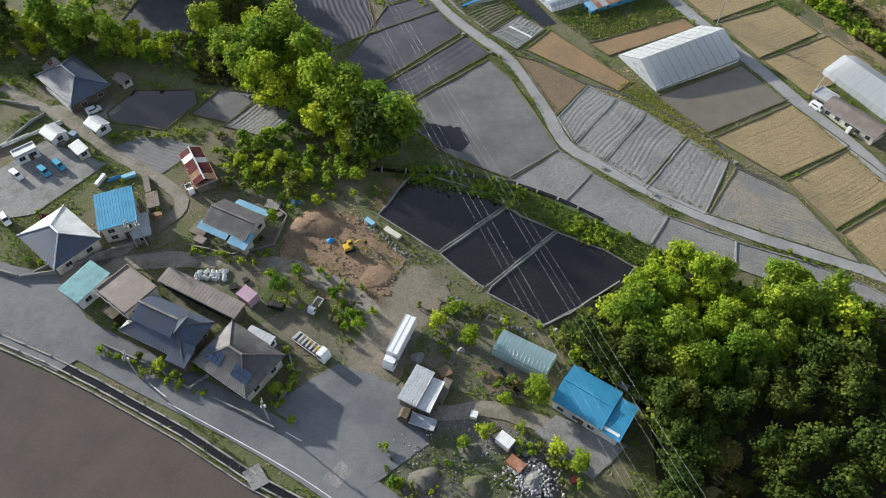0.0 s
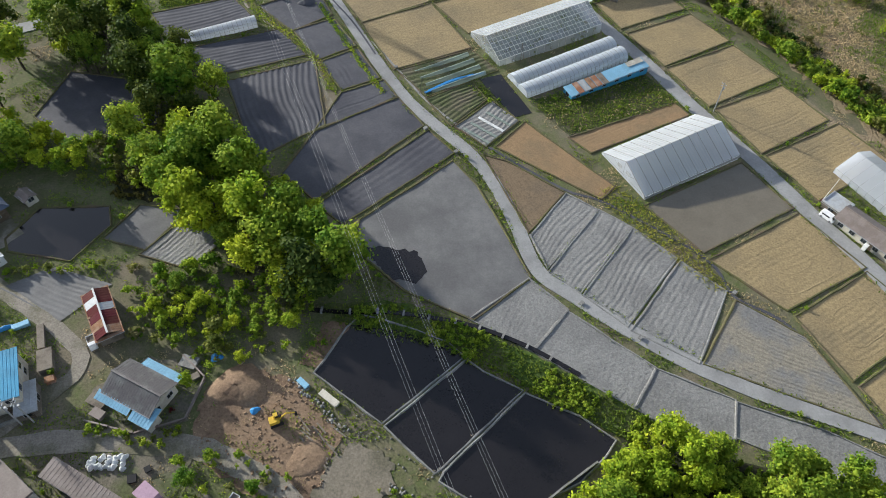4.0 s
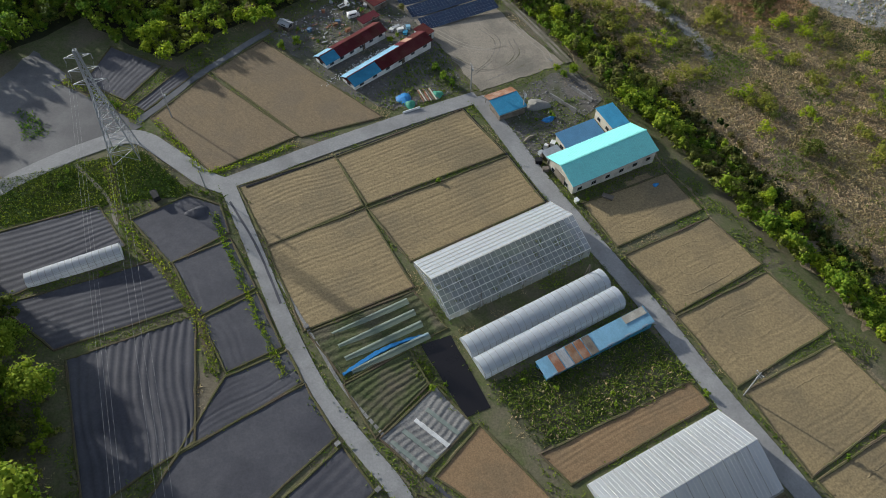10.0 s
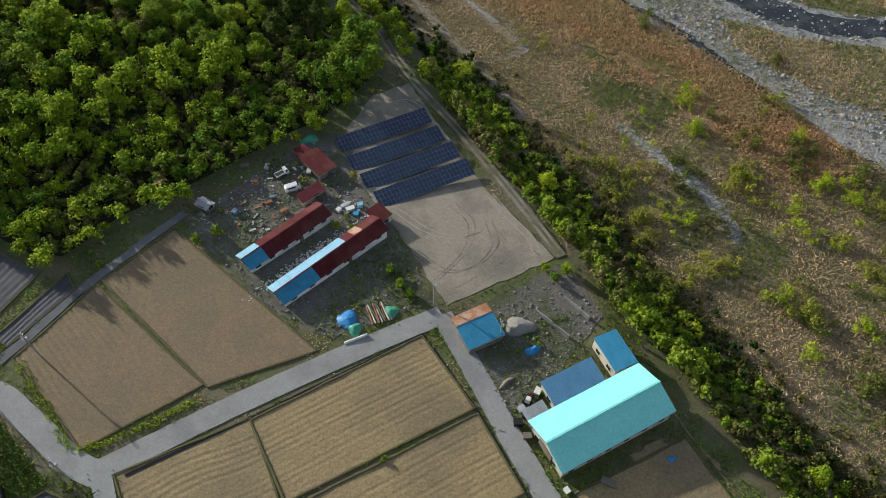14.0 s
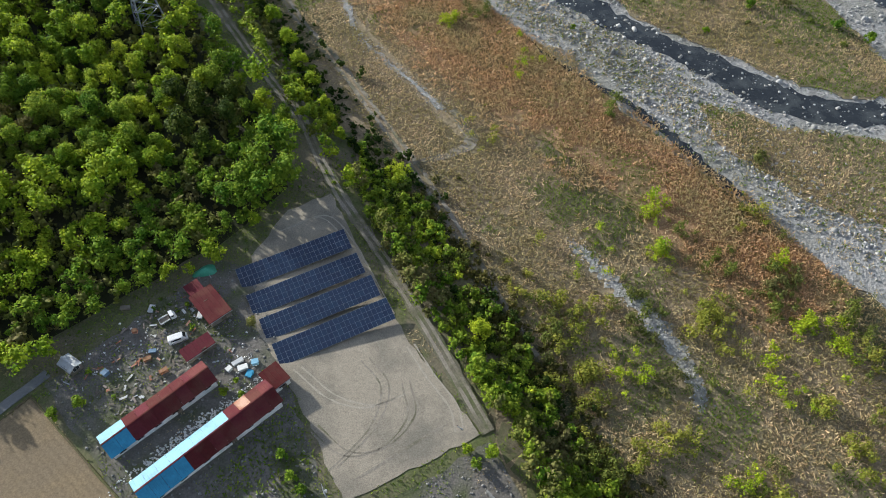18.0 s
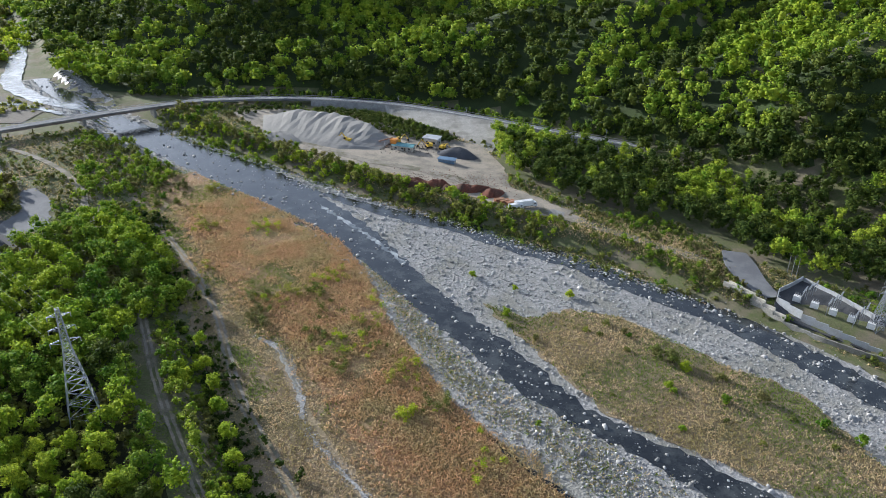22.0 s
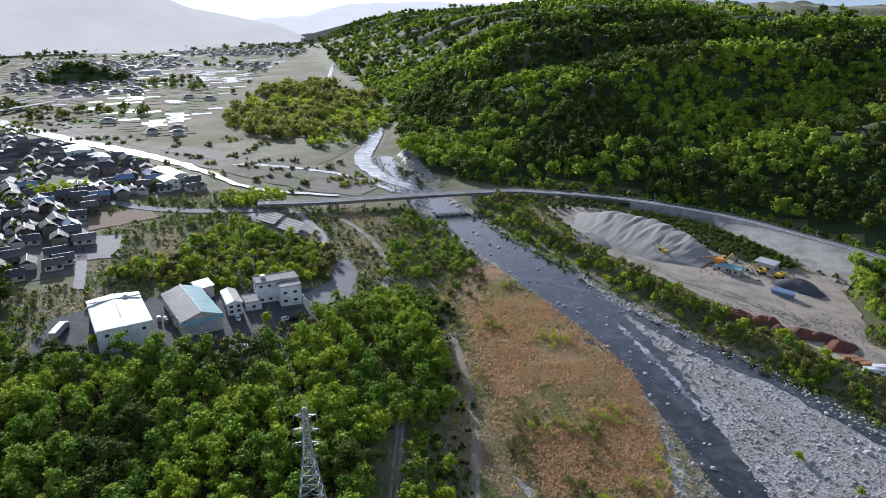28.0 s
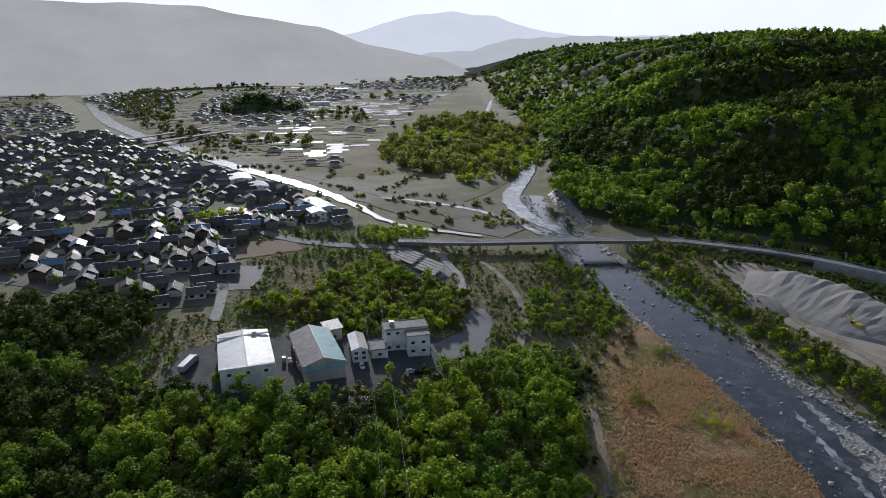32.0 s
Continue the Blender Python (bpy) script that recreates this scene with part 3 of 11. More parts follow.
def strip(name, pts, width, mat, dz=0.08, thick=0.2, step=3.0, amp=0.0, across=2, label="", category="", kind="structure", parent=None, seed=0, curve=True):
    """A band along a line, laid on the ground. width: one, or one for each point."""
    w = np.full(len(pts), width, float) if np.isscalar(width) else np.array(width, float)
    full = np.c_[np.array(pts, float), w]
    c = smooth_path(full, step) if curve else full
    d = np.gradient(c[:, :2], axis=0)
    d /= np.linalg.norm(d, axis=1)[:, None] + 1e-9
    nv = np.c_[-d[:, 1], d[:, 0]]
    if mat in BARE:
        TAKEN.append([tuple(p) for p in c[:, :2] + nv * c[:, 2:3] * 0.5] + [tuple(p) for p in (c[:, :2] - nv * c[:, 2:3] * 0.5)[::-1]])
    rs = np.random.RandomState(seed + 5)
    ks = np.linspace(-0.5, 0.5, across + 1)
    n, m = len(c), across + 1
    vs, fs = [], []
    jit = rs.uniform(-amp, amp, (n, 2))
    for i in range(n):
        for k, u in enumerate(ks):
            off = u * c[i, 2] + (jit[i, 0] if k == 0 else jit[i, 1] if k == across else 0)
            x, y = c[i, :2] + nv[i] * off
            vs.append((x, y, gzf(x, y) + dz))
    base = len(vs)
    for i in range(n):
        for k in (0, across):
            x, y, z = vs[i * m + k]
            vs.append((x, y, z - thick))
    for i in range(n - 1):
        for k in range(across):
            fs.append((i * m + k, i * m + k + 1, (i + 1) * m + k + 1, (i + 1) * m + k))
        fs.append((i * m, (i + 1) * m, base + 2 * (i + 1), base + 2 * i))
        fs.append((i * m + across, base + 2 * i + 1, base + 2 * (i + 1) + 1, (i + 1) * m + across))
    mb = Mb().add(vs, fs)
    if parent is not None:
        return part(name, mb, mat, parent, label)
    return setting(name, mb, mat, label, category, kind)


# ---- plants ----
def cube_ball(c, r, squash=0.9):
    k = 0.58
    vs = [(c[0] + sx * k * r, c[1] + sy * k * r, c[2] + sz * k * r * squash) for sz in (-1, 1) for sx, sy in ((-1, -1), (1, -1), (1, 1), (-1, 1))]
    return vs, [(3, 2, 1, 0), (4, 5, 6, 7), (0, 1, 5, 4), (1, 2, 6, 5), (2, 3, 7, 6), (3, 0, 4, 7)]


def crown(seed, rad, low, high, blobs, leaves, size, core=0.68):
    """Clumps of small leaf sprays round a few dark cores: vertices and faces."""
    rs = np.random.RandomState(seed)
    vs, fs = [], []
    mid, half = (low + high) / 2, (high - low) / 2
    cs = []
    for i in range(blobs):
        a, q, h = rs.uniform(0, 2 * np.pi), np.sqrt(rs.uniform(0, 1)) * 0.80, rs.uniform(-0.75, 0.8)
        s = np.sqrt(max(0.1, 1 - 0.7 * h * h)) * (1.0 if h < 0.3 else 0.8)
        cs.append((np.cos(a) * q * rad * s, np.sin(a) * q * rad * s, mid + h * half * 0.80, rad * rs.uniform(0.15, 0.34)))
    cs += [(0, 0, mid + half * 0.5, rad * 0.40), (0, 0, mid, rad * 0.5)]
    for cx, cy, cz, r in cs:
        v, f = cube_ball((cx, cy, cz), r * core)
        k = len(vs)
        vs += v
        fs += [tuple(i + k for i in q) for q in f]
    n = leaves
    pick = rs.randint(0, len(cs), n)
    c = np.array(cs)[pick]
    d = rs.normal(size=(n, 3))
    d[:, 2] = d[:, 2] * 0.8 + 0.35
    d /= np.linalg.norm(d, axis=1)[:, None]
    p = c[:, :3] + d * c[:, 3:4] * rs.uniform(0.6, 1.38, (n, 1))
    nv = d * 0.75 + rs.normal(size=(n, 3)) * 0.5 + (0, 0, 0.45)
    nv /= np.linalg.norm(nv, axis=1)[:, None]
    u = np.cross(nv, rs.normal(size=(n, 3)))
    u /= np.linalg.norm(u, axis=1)[:, None]
    w = np.cross(nv, u)
    s = size * rs.uniform(0.6, 1.35, (n, 1))
    sp = s * rs.uniform(0.5, 0.9, (n, 1))
    q = np.stack([p - u * s, p - w * sp + nv * 0.1 * s, p + u * s, p + w * sp - nv * 0.15 * s], 1).reshape(-1, 3)
    k = len(vs)
    v = np.vstack([np.array(vs), q])
    f = np.vstack([np.array(fs), np.arange(4 * n).reshape(-1, 4) + k])
    return v, f


def trunk(seed, height, r, limbs=4, spread=1.5):
    rs = np.random.RandomState(seed)
    mb = Mb()
    p = Vector((0, 0, -0.4))
    for i in range(3):
        q = Vector((rs.uniform(-0.15, 0.15) * (i + 1), rs.uniform(-0.15, 0.15) * (i + 1), height * (i + 1) / 3))
        mb.rod(p, q, r * (1 - 0.25 * i), 6, r * (0.75 - 0.25 * i))
        p = q
    for i in range(limbs):
        a = 2 * math.pi * i / limbs + rs.uniform(-0.4, 0.4)
        z = height * rs.uniform(0.45, 0.8)
        mb.rod((0, 0, z), (math.cos(a) * spread, math.sin(a) * spread, z + spread * rs.uniform(0.6, 1.0)), r * 0.4, 4, r * 0.12)
    return mb


TREES = {}


def tree_kind(key, rad, high, mat, label, name="tree", seeds=3, leaves=750, size=0.36, blobs=11, low=None):
    """A few trees of one kind, to be copied."""
    TREES[key] = []
    for s in range(seeds):
        lo = high * 0.28 if low is None else low
        ob = new(name)
        tagged(ob, label, name.replace("_", " "), "")
        v, f = crown(hash_of(key) + s * 7, rad, lo, high, blobs, leaves, size)
        part("trunk", trunk(s + 3, high * 0.6, 0.05 + rad * 0.045, 4, rad * 0.5), "bark", ob)
        part("crown", quads_mesh("crown", v, f), mat, ob)
        ob.location = (0, -400 - 12 * len(TREES) - 5 * s, -60)
        TREES[key].append(ob)


def hash_of(key):
    return sum(ord(ch) * (i + 3) for i, ch in enumerate(key))


USED = set()
prng = random.Random(5)


def plant(key, x, y, s=1.0, group="", dz=0.0, label=""):
    ob = prng.choice(TREES[key])
    rot, k = prng.uniform(0, 360), s * prng.uniform(0.88, 1.12)
    m = pose(x, y, gzf(x, y) + dz, 0, 0, rot) @ Matrix.Diagonal((k, k, k * prng.uniform(0.9, 1.1), 1))
    if ob.name not in USED:
        USED.add(ob.name)
        ob.matrix_basis = m
        if group:
            ob["group"] = group
        return ob
    c = copy_thing(ob, pose(x, y, 0))
    c.matrix_basis = m
    if group:
        c["group"] = group
    return c


def scatter(pts, spacing, seed=0, jitter=0.42):
    """Points about spacing apart inside the polygon."""
    rs = np.random.RandomState(seed)
    a = np.array(pts)
    x0, y0, x1, y1 = a[:, 0].min(), a[:, 1].min(), a[:, 0].max(), a[:, 1].max()
    gx, gy = np.meshgrid(np.arange(x0, x1, spacing), np.arange(y0, y1, spacing * 0.87))
    gx = gx + (np.arange(gx.shape[0]) % 2)[:, None] * spacing / 2
    gx, gy = gx.ravel() + rs.uniform(-jitter, jitter, gx.size) * spacing, gy.ravel() + rs.uniform(-jitter, jitter, gx.size) * spacing
    ok = inside(pts, gx, gy)
    return gx[ok], gy[ok]


def canopy(name, x, y, mat, rad, high, leaves, size, blobs=5, seed=0, label="", category="trees", low=0.25, vary=0.3, dz=0.0, core=0.68):
    """Many crowns as one object."""
    rs = np.random.RandomState(seed)
    kinds = [crown(seed + 50 + i, rad, high * low, high, blobs, leaves, size, core) for i in range(8)]
    z = gz(x, y) + dz
    vs, fs, k = [], [], 0
    for i in range(len(x)):
        v, f = kinds[rs.randint(8)]
        a, s = rs.uniform(0, 6.28), 1 + rs.uniform(-vary, vary)
        ca, sa = np.cos(a) * s, np.sin(a) * s
        vs.append(np.c_[v[:, 0] * ca - v[:, 1] * sa + x[i], v[:, 0] * sa + v[:, 1] * ca + y[i], v[:, 2] * s + z[i]])
        fs.append(f + k)
        k += len(v)
    return setting(name, quads_mesh(name, np.vstack(vs), np.vstack(fs)), mat, label, category, "stuff")


def tufts(name, x, y, mat, high, wide, seed=0, blades=4, label="", category="grass", lean=0.35, dz=0.0, slim=0.62):
    rs = np.random.RandomState(seed)
    n = len(x) * blades
    px = np.repeat(x, blades) + rs.normal(0, wide * 0.6, n)
    py = np.repeat(y, blades) + rs.normal(0, wide * 0.6, n)
    pz = gz(px, py) - 0.05 + dz
    h = high * rs.uniform(0.5, 1.3, n)
    a = rs.uniform(0, 6.28, n)
    w = slim * wide * rs.uniform(0.25, 0.6, n)
    lx, ly = rs.normal(0, lean, n) * h, rs.normal(0, lean, n) * h
    ux, uy = np.cos(a) * w, np.sin(a) * w
    v = np.stack([np.c_[px - ux * 0.5, py - uy * 0.5, pz], np.c_[px + ux * 0.5, py + uy * 0.5, pz],
                  np.c_[px + ux * 0.8 + lx, py + uy * 0.8 + ly, pz + h], np.c_[px - ux * 0.7 + lx * 1.2, py - uy * 0.7 + ly * 1.2, pz + h * 0.85]], 1).reshape(-1, 3)
    return setting(name, quads_mesh(name, v, np.arange(4 * n).reshape(-1, 4)), mat, label, category, "stuff")


def stones(name, x, y, size, mat, seed=0, label="", category="stones", dz=0.05):
    rs = np.random.RandomState(seed)
    n = len(x)
    z = gz(x, y) + dz
    base, faces = cube_ball((0, 0, 0), 1.0, 0.8)
    base = np.array(base) / 0.58
    base[4:, :2] *= 0.62
    v = base[None] * rs.uniform(0.65, 1.2, (n, 8, 3)) * (np.asarray(size) * 0.5)[:, None, None] * rs.uniform(0.7, 1.3, (n, 1, 3))
    a = rs.uniform(0, 6.28, n)
    ca, sa = np.cos(a)[:, None], np.sin(a)[:, None]
    w = np.stack([v[..., 0] * ca - v[..., 1] * sa + x[:, None], v[..., 0] * sa + v[..., 1] * ca + y[:, None], v[..., 2] * 0.75 + z[:, None]], -1)
    f = (np.array(faces)[None] + 8 * np.arange(n)[:, None, None]).reshape(-1, 4)
    return setting(name, quads_mesh(name, w.reshape(-1, 3), f), mat, label, category, "stuff")

# ---- the land ----
def axis(dense0, dense1, step, far0, far1):
    out = list(np.arange(dense0, dense1 + 0.1, step))
    for sign, end in ((-1, far0), (1, far1)):
        p, s = (out[0], step) if sign < 0 else (out[-1], step)
        while (p > end) if sign < 0 else (p < end):
            s *= 1.12
            p += sign * s
            out.insert(0, p) if sign < 0 else out.append(p)
    return np.array(out)


gx_, gy_ = np.meshgrid(axis(-420, 340, 6, -4700, 4700), axis(-60, 960, 6, -2500, 4700))
nr, nc = gx_.shape
idx = np.arange(nr * nc).reshape(nr, nc)
setting("ground", quads_mesh("ground", np.c_[gx_.ravel(), gy_.ravel(), gz(gx_, gy_).ravel()],
        np.stack([idx[:-1, :-1], idx[:-1, 1:], idx[1:, 1:], idx[1:, :-1]], -1).reshape(-1, 4)), "ground", "grassy earth of a sloping river valley with wooded hills", "ground")


BERMS = []


def field(kind, mat, pts, rows=0.0, deep=0.0, along=0, berm=True, label="", dz=0.05, bw=0.34, bh=0.24, bmat="berm", grow=0.55):
    """A field. rows: spacing of its furrows, which run along side 0 or 1 of a four-cornered field; deep: their height. Round it runs a grassy berm."""
    name = kind
    mid = np.mean(np.array(pts, float), axis=0)
    if grow:
        pts = [tuple(np.array(p) + (np.array(p) - mid) / np.linalg.norm(np.array(p) - mid) * grow) for p in pts]
    TAKEN.append(list(pts))
    if berm and bmat == "berm":
        BERMS.append((list(pts), bw))
    if rows and len(pts) == 4:
        a, b, c, d = (np.array(p, float) for p in (pts if along == 0 else pts[1:] + pts[:1]))
        across = (np.linalg.norm(d - a) + np.linalg.norm(c - b)) / 2
        nv = max(4, int(across / rows)) * 4
        nu = 26
        rs = np.random.RandomState(int(abs(a[0] * 7 + a[1] * 3)))
        bend = np.linspace(0, 1, nu + 1)
        wob = (np.cumsum(rs.normal(0, 0.03, nu + 1)) + rs.uniform(0.1, 0.5) * np.sin(bend * rs.uniform(3, 8) + rs.uniform(0, 6))) * rows
        u, v = np.meshgrid(np.linspace(0, 1, nu + 1), np.linspace(0, 1, nv + 1))
        vv = np.clip(v + (wob[None] / across) * np.minimum(1, 8 * np.minimum(v, 1 - v)), 0, 1)
        p = ((1 - u) * (1 - vv))[..., None] * a + (u * (1 - vv))[..., None] * b + (u * vv)[..., None] * c + ((1 - u) * vv)[..., None] * d
        ph = np.arange(nv + 1) % 4
        slow = np.clip(rs.uniform(0.35, 1.25, (nv + 1, 1)) + np.cumsum(rs.normal(0, 0.10, (nv + 1, nu + 1)), 1), 0.05, 1.5)
        if deep > 0.11:      # rounded beds
            h = np.where(ph == 2, 1.0, np.where(ph == 0, 0.0, 0.6))[:, None] * deep * np.clip(0.6 + 0.4 * slow, 0.6, 1.2)
        else:                # smoothed mud scored by single grooves
            h = deep - np.where(ph == 0, 1.0, 0.0)[:, None] * deep * slow + rs.normal(0, 0.008, (nv + 1, nu + 1))
        z = gz(p[..., 0], p[..., 1]) + dz + h
        idx = np.arange((nv + 1) * (nu + 1)).reshape(nv + 1, nu + 1)
        ob = setting(name, quads_mesh(name, np.c_[p[..., 0].ravel(), p[..., 1].ravel(), z.ravel()],
                     np.stack([idx[:-1, :-1], idx[:-1, 1:], idx[1:, 1:], idx[1:, :-1]], -1).reshape(-1, 4)), mat, label, "field")
    else:
        ob = patch(name, pts, mat, dz, 4, 0.12, 0.15, label, "field")
    if berm:
        ring = rough_line(pts, 3.0, 0.10, True, int(abs(pts[0][0])))
        ring = ring + ring[:1]
        n = len(ring)
        vs, fs = [], []
        r = np.array(ring)
        dv = np.gradient(r, axis=0)
        dv[0] = dv[-1] = r[1] - r[-2]
        dv /= np.linalg.norm(dv, axis=1)[:, None] + 1e-9
        nv2 = np.c_[-dv[:, 1], dv[:, 0]]
        rs = np.random.RandomState(3)
        for i in range(n):
            k = rs.uniform(0.7, 1.25) if 0 < i < n - 1 else 1.0
            for off, h in ((-1, -0.1), (-0.45, bh), (0.45, bh * 0.95), (1, -0.1)):
                x, y = r[i] + nv2[i] * off * bw * k
                vs.append((x, y, gzf(x, y) + dz + h * k))
        for i in range(n - 1):
            for k in range(3):
                fs.append((4 * i + k, 4 * i + k + 1, 4 * i + k + 5, 4 * i + k + 4))
        part("berm", Mb().add(vs, fs), bmat, ob)
    return ob


def tractor_loops(ob, q, seed):
    """Low mud ridges left where the harrow went round and round."""
    rs = np.random.RandomState(seed)
    a, b, c, d = (np.array(p) for p in q)
    for k, f in enumerate((0.84, 0.66, 0.58, 0.34)):
        if rs.uniform() < 0.3:
            continue
        vs, fs = [], []
        n = 44
        gap = rs.uniform(0.25, 0.9)
        for i in range(n + 1):
            th = 2 * math.pi * i / n * gap + 2.1 * k
            cu, cv = math.cos(th), math.sin(th)
            u = 0.5 + 0.5 * f * math.copysign(abs(cu) ** 0.6, cu) + rs.normal(0, 0.004)
            v = 0.5 + 0.5 * f * math.copysign(abs(cv) ** 0.6, cv) + rs.normal(0, 0.006)
            p = a * (1 - u) * (1 - v) + b * u * (1 - v) + c * u * v + d * (1 - u) * v
            m = a * 0.25 + b * 0.25 + c * 0.25 + d * 0.25
            w = (p - m) / (np.linalg.norm(p - m) + 1e-6)
            for off, h in ((-0.22, 0.0), (0, 0.05), (0.22, 0.0)):
                x, y = p + w * off
                vs.append((x, y, gzf(x, y) + 0.07 + h * rs.uniform(0.6, 1.1)))
        for i in range(n):
            fs += [(3 * i, 3 * i + 1, 3 * i + 4, 3 * i + 3), (3 * i + 1, 3 * i + 2, 3 * i + 5, 3 * i + 4)]
        part("mud_ridge", Mb().add(vs, fs), "tan", ob)


FL_GREY = "grey wet mud of a bare paddy field"
FL_ROWS = "grey paddy mud ploughed in furrows"
FL_TAN = "tan smoothed mud of a paddy"
field("paddy_field", "mud", [(-72.6, 144), (-50.8, 162.2), (-45.8, 154), (-43.1, 146), (-36.8, 127.8), (-49.8, 117.6), (-63.2, 125.1), (-73.5, 135.8)], label=FL_GREY + " with a puddle")
patch("puddle", [(-72.9, 136.6), (-67.8, 136.3), (-60.3, 134.8), (-58.5, 129.4), (-61.0, 126.3), (-66.5, 127.7)], "black_water", 0.09, 0.9, 0.45, 0.02, "dark puddle lying on the paddy mud", "puddle")
field("paddy_field", "mud_dark", [(-91.1, 158.7), (-83.9, 173.2), (-63.8, 185.6), (-57.8, 175.1), (-83, 150.4)], label=FL_GREY)
field("paddy_field", "mud_dark", [(-82.4, 148.9), (-56.5, 173.2), (-50.7, 165.2), (-76.5, 143.2)], 1.6, 0.05, label=FL_ROWS)
field("paddy_field", "mud_dark", [(-84.2, 200.3), (-74.7, 206.5), (-68.9, 194.2), (-78.3, 189.3)], 1.4, 0.06, 1, label=FL_ROWS)
field("paddy_field", "mud_dark", [(-92.3, 214.5), (-81.7, 220.4), (-75.4, 208.2), (-85, 201.9)], 1.4, 0.06, 1, label=FL_ROWS)
field("paddy_field", "mud_dark", [(-103.1, 226.4), (-92.4, 233.1), (-85.4, 230.2), (-82.6, 222.8), (-92.9, 214.9)], label=FL_GREY)
field("paddy_field", "mud_dark", [(-78, 187.6), (-67.6, 192.7), (-64.4, 186.3), (-84.4, 173.2)], 1.4, 0.06, label=FL_ROWS)
field("ploughed_field", "mud_dark", [(-107.9, 191.8), (-86.1, 201.1), (-82.5, 175.7), (-98, 163.7)], 1.5, 0.22, 1, label="dark soil raised in long beds")
field("ploughed_field", "mud_dark", [(-123.6, 204.5), (-96.7, 214.9), (-88.8, 203.5), (-110.8, 194.7)], 1.5, 0.12, label="dark soil raised in long beds")
field("ploughed_field", "mud_dark", [(-132.6, 221.8), (-111.6, 230.1), (-103.7, 219.2), (-124.1, 206.1)], 1.4, 0.12, label="dark soil raised in long beds")
for q in ([(-81.4, 236.1), (-60.3, 245.7), (-53.8, 230.4), (-73.2, 219.2)], [(-59.6, 245.7), (-28.6, 262.7), (-19.3, 247.3), (-52.1, 231)],
          [(-73.2, 218.7), (-53.1, 229), (-42.9, 208), (-64.4, 197.9)], [(-51.7, 229.4), (-18.7, 245.8), (-11.8, 231.2), (-42.6, 214.8)]):
    field("paddy_field", "tan", q, 1.15, 0.05, 0, label=FL_TAN + " with faint rake lines")
for q in ([(-1.9, 230.7), (19.9, 240.1), (25.2, 228.8), (3.5, 218.3)], [(4.9, 215.5), (26.5, 225.8), (34.6, 212.8), (12.2, 200.7)],
          [(12.5, 199.4), (35.1, 210.1), (43.6, 195.9), (20.1, 183.6)], [(21.5, 182.1), (43.4, 192), (51, 178.1), (28.4, 165.6)],
          [(29.4, 164.4), (53.3, 176.2), (61.4, 162.3), (37.1, 149.4)], [(4.7, 131.7), (30.2, 144.7), (39.4, 129), (17.6, 118.4)],
          [(18.9, 116.4), (39.4, 127.4), (47, 114.2), (25, 101.6)], [(26, 99.9), (46.5, 111.3), (54.4, 100.2), (31.4, 86.2)]):
    tractor_loops(field("paddy_field", "tan", q, 1.2, 0.035, 0, label=FL_TAN + " with curved tractor marks"), q, int(abs(q[0][0])))
field("flooded_paddy", "flood", [(-6, 147.8), (21.6, 161.6), (29.2, 146.8), (3.9, 134)], label="paddy under shallow muddy water", berm=True)
field("dry_field", "tan_dry", [(-39.4, 167.3), (-31, 176.4), (-12.8, 154.2), (-16.7, 150.2)], 0.8, 0.06, 1, label="dry reddish brown soil with stubble rows")
field("dry_field", "brown", [(-43, 164.4), (-37.3, 162), (-25.4, 152.3), (-35.2, 140.4)], 0.8, 0.06, 1, label="dry grey-brown tilled soil")
field("dry_field", "tan_dry", [(-20.3, 171.1), (10.5, 184.4), (12.8, 179.5), (-15.6, 165.6)], 0.9, 0.05, label="narrow strip of bare brown soil")
for q in ([(-34.4, 139.3), (-24.8, 151.3), (-18.6, 146.5), (-32.2, 130.2)], [(-31.8, 129.3), (-17.9, 146.2), (-11.6, 141.1), (-26.2, 123.6)],
          [(-25.4, 122.9), (-11, 140.6), (-3.3, 132), (-17.9, 115.2)], [(-17, 114), (-2.4, 131), (5.2, 122.9), (-5.4, 106.4)]):
    field("paddy_field", "mud_light", q, 1.2, 0.065, 0, label=FL_ROWS, bmat="mud_light", bh=0.2)
field("paddy_field", "mud_tan", [(-4.1, 105.8), (7.2, 120.3), (18.5, 111.2), (26, 91.5)], 1.1, 0.09, 1, label=FL_ROWS)
field("paddy_field", "mud_light", [(-50, 117.4), (-37, 126.8), (-30.2, 119.2), (-38.6, 110.2)], label=FL_GREY, bmat="mud_light", bh=0.2)
field("paddy_field", "mud_light", [(-37.7, 109.4), (-29.7, 118.4), (-15, 105.4), (-20.9, 97.2)], label="drying pale grey mud with a rough crust", bmat="mud_light", bh=0.2)
field("paddy_field", "mud_light", [(-20, 96.8), (-14.2, 104.6), (-1, 97.8), (-3.5, 90.4), (-13.8, 91.9)], label="drying pale grey mud with a rough crust", bmat="mud_light", bh=0.2)
field("paddy_field", "mud_light", [(-2.4, 90.2), (0, 97.2), (14.3, 91), (24.8, 85), (35, 76.3), (22, 78.9), (13.9, 82.4)], label="drying pale grey mud with a rough crust", bmat="mud_light", bh=0.2)
field("ploughed_field", "tan_rows", [(-105.6, 258.9), (-94.5, 276), (-69.5, 253), (-88.6, 240.8)], 1.25, 0.16, 1, label="tan soil in long straight rows", grow=0)
field("ploughed_field", "tan_rows", [(-93.6, 277), (-81.6, 290.6), (-48.8, 260), (-68.6, 252.4)], 1.25, 0.16, 1, label="tan soil in long straight rows", grow=0)
field("ploughed_field", "mud_dark", [(-124.3, 272.4), (-121.1, 286.5), (-107, 279), (-113.2, 266)], 1.3, 0.08, 0, label="dark soil in short rows")
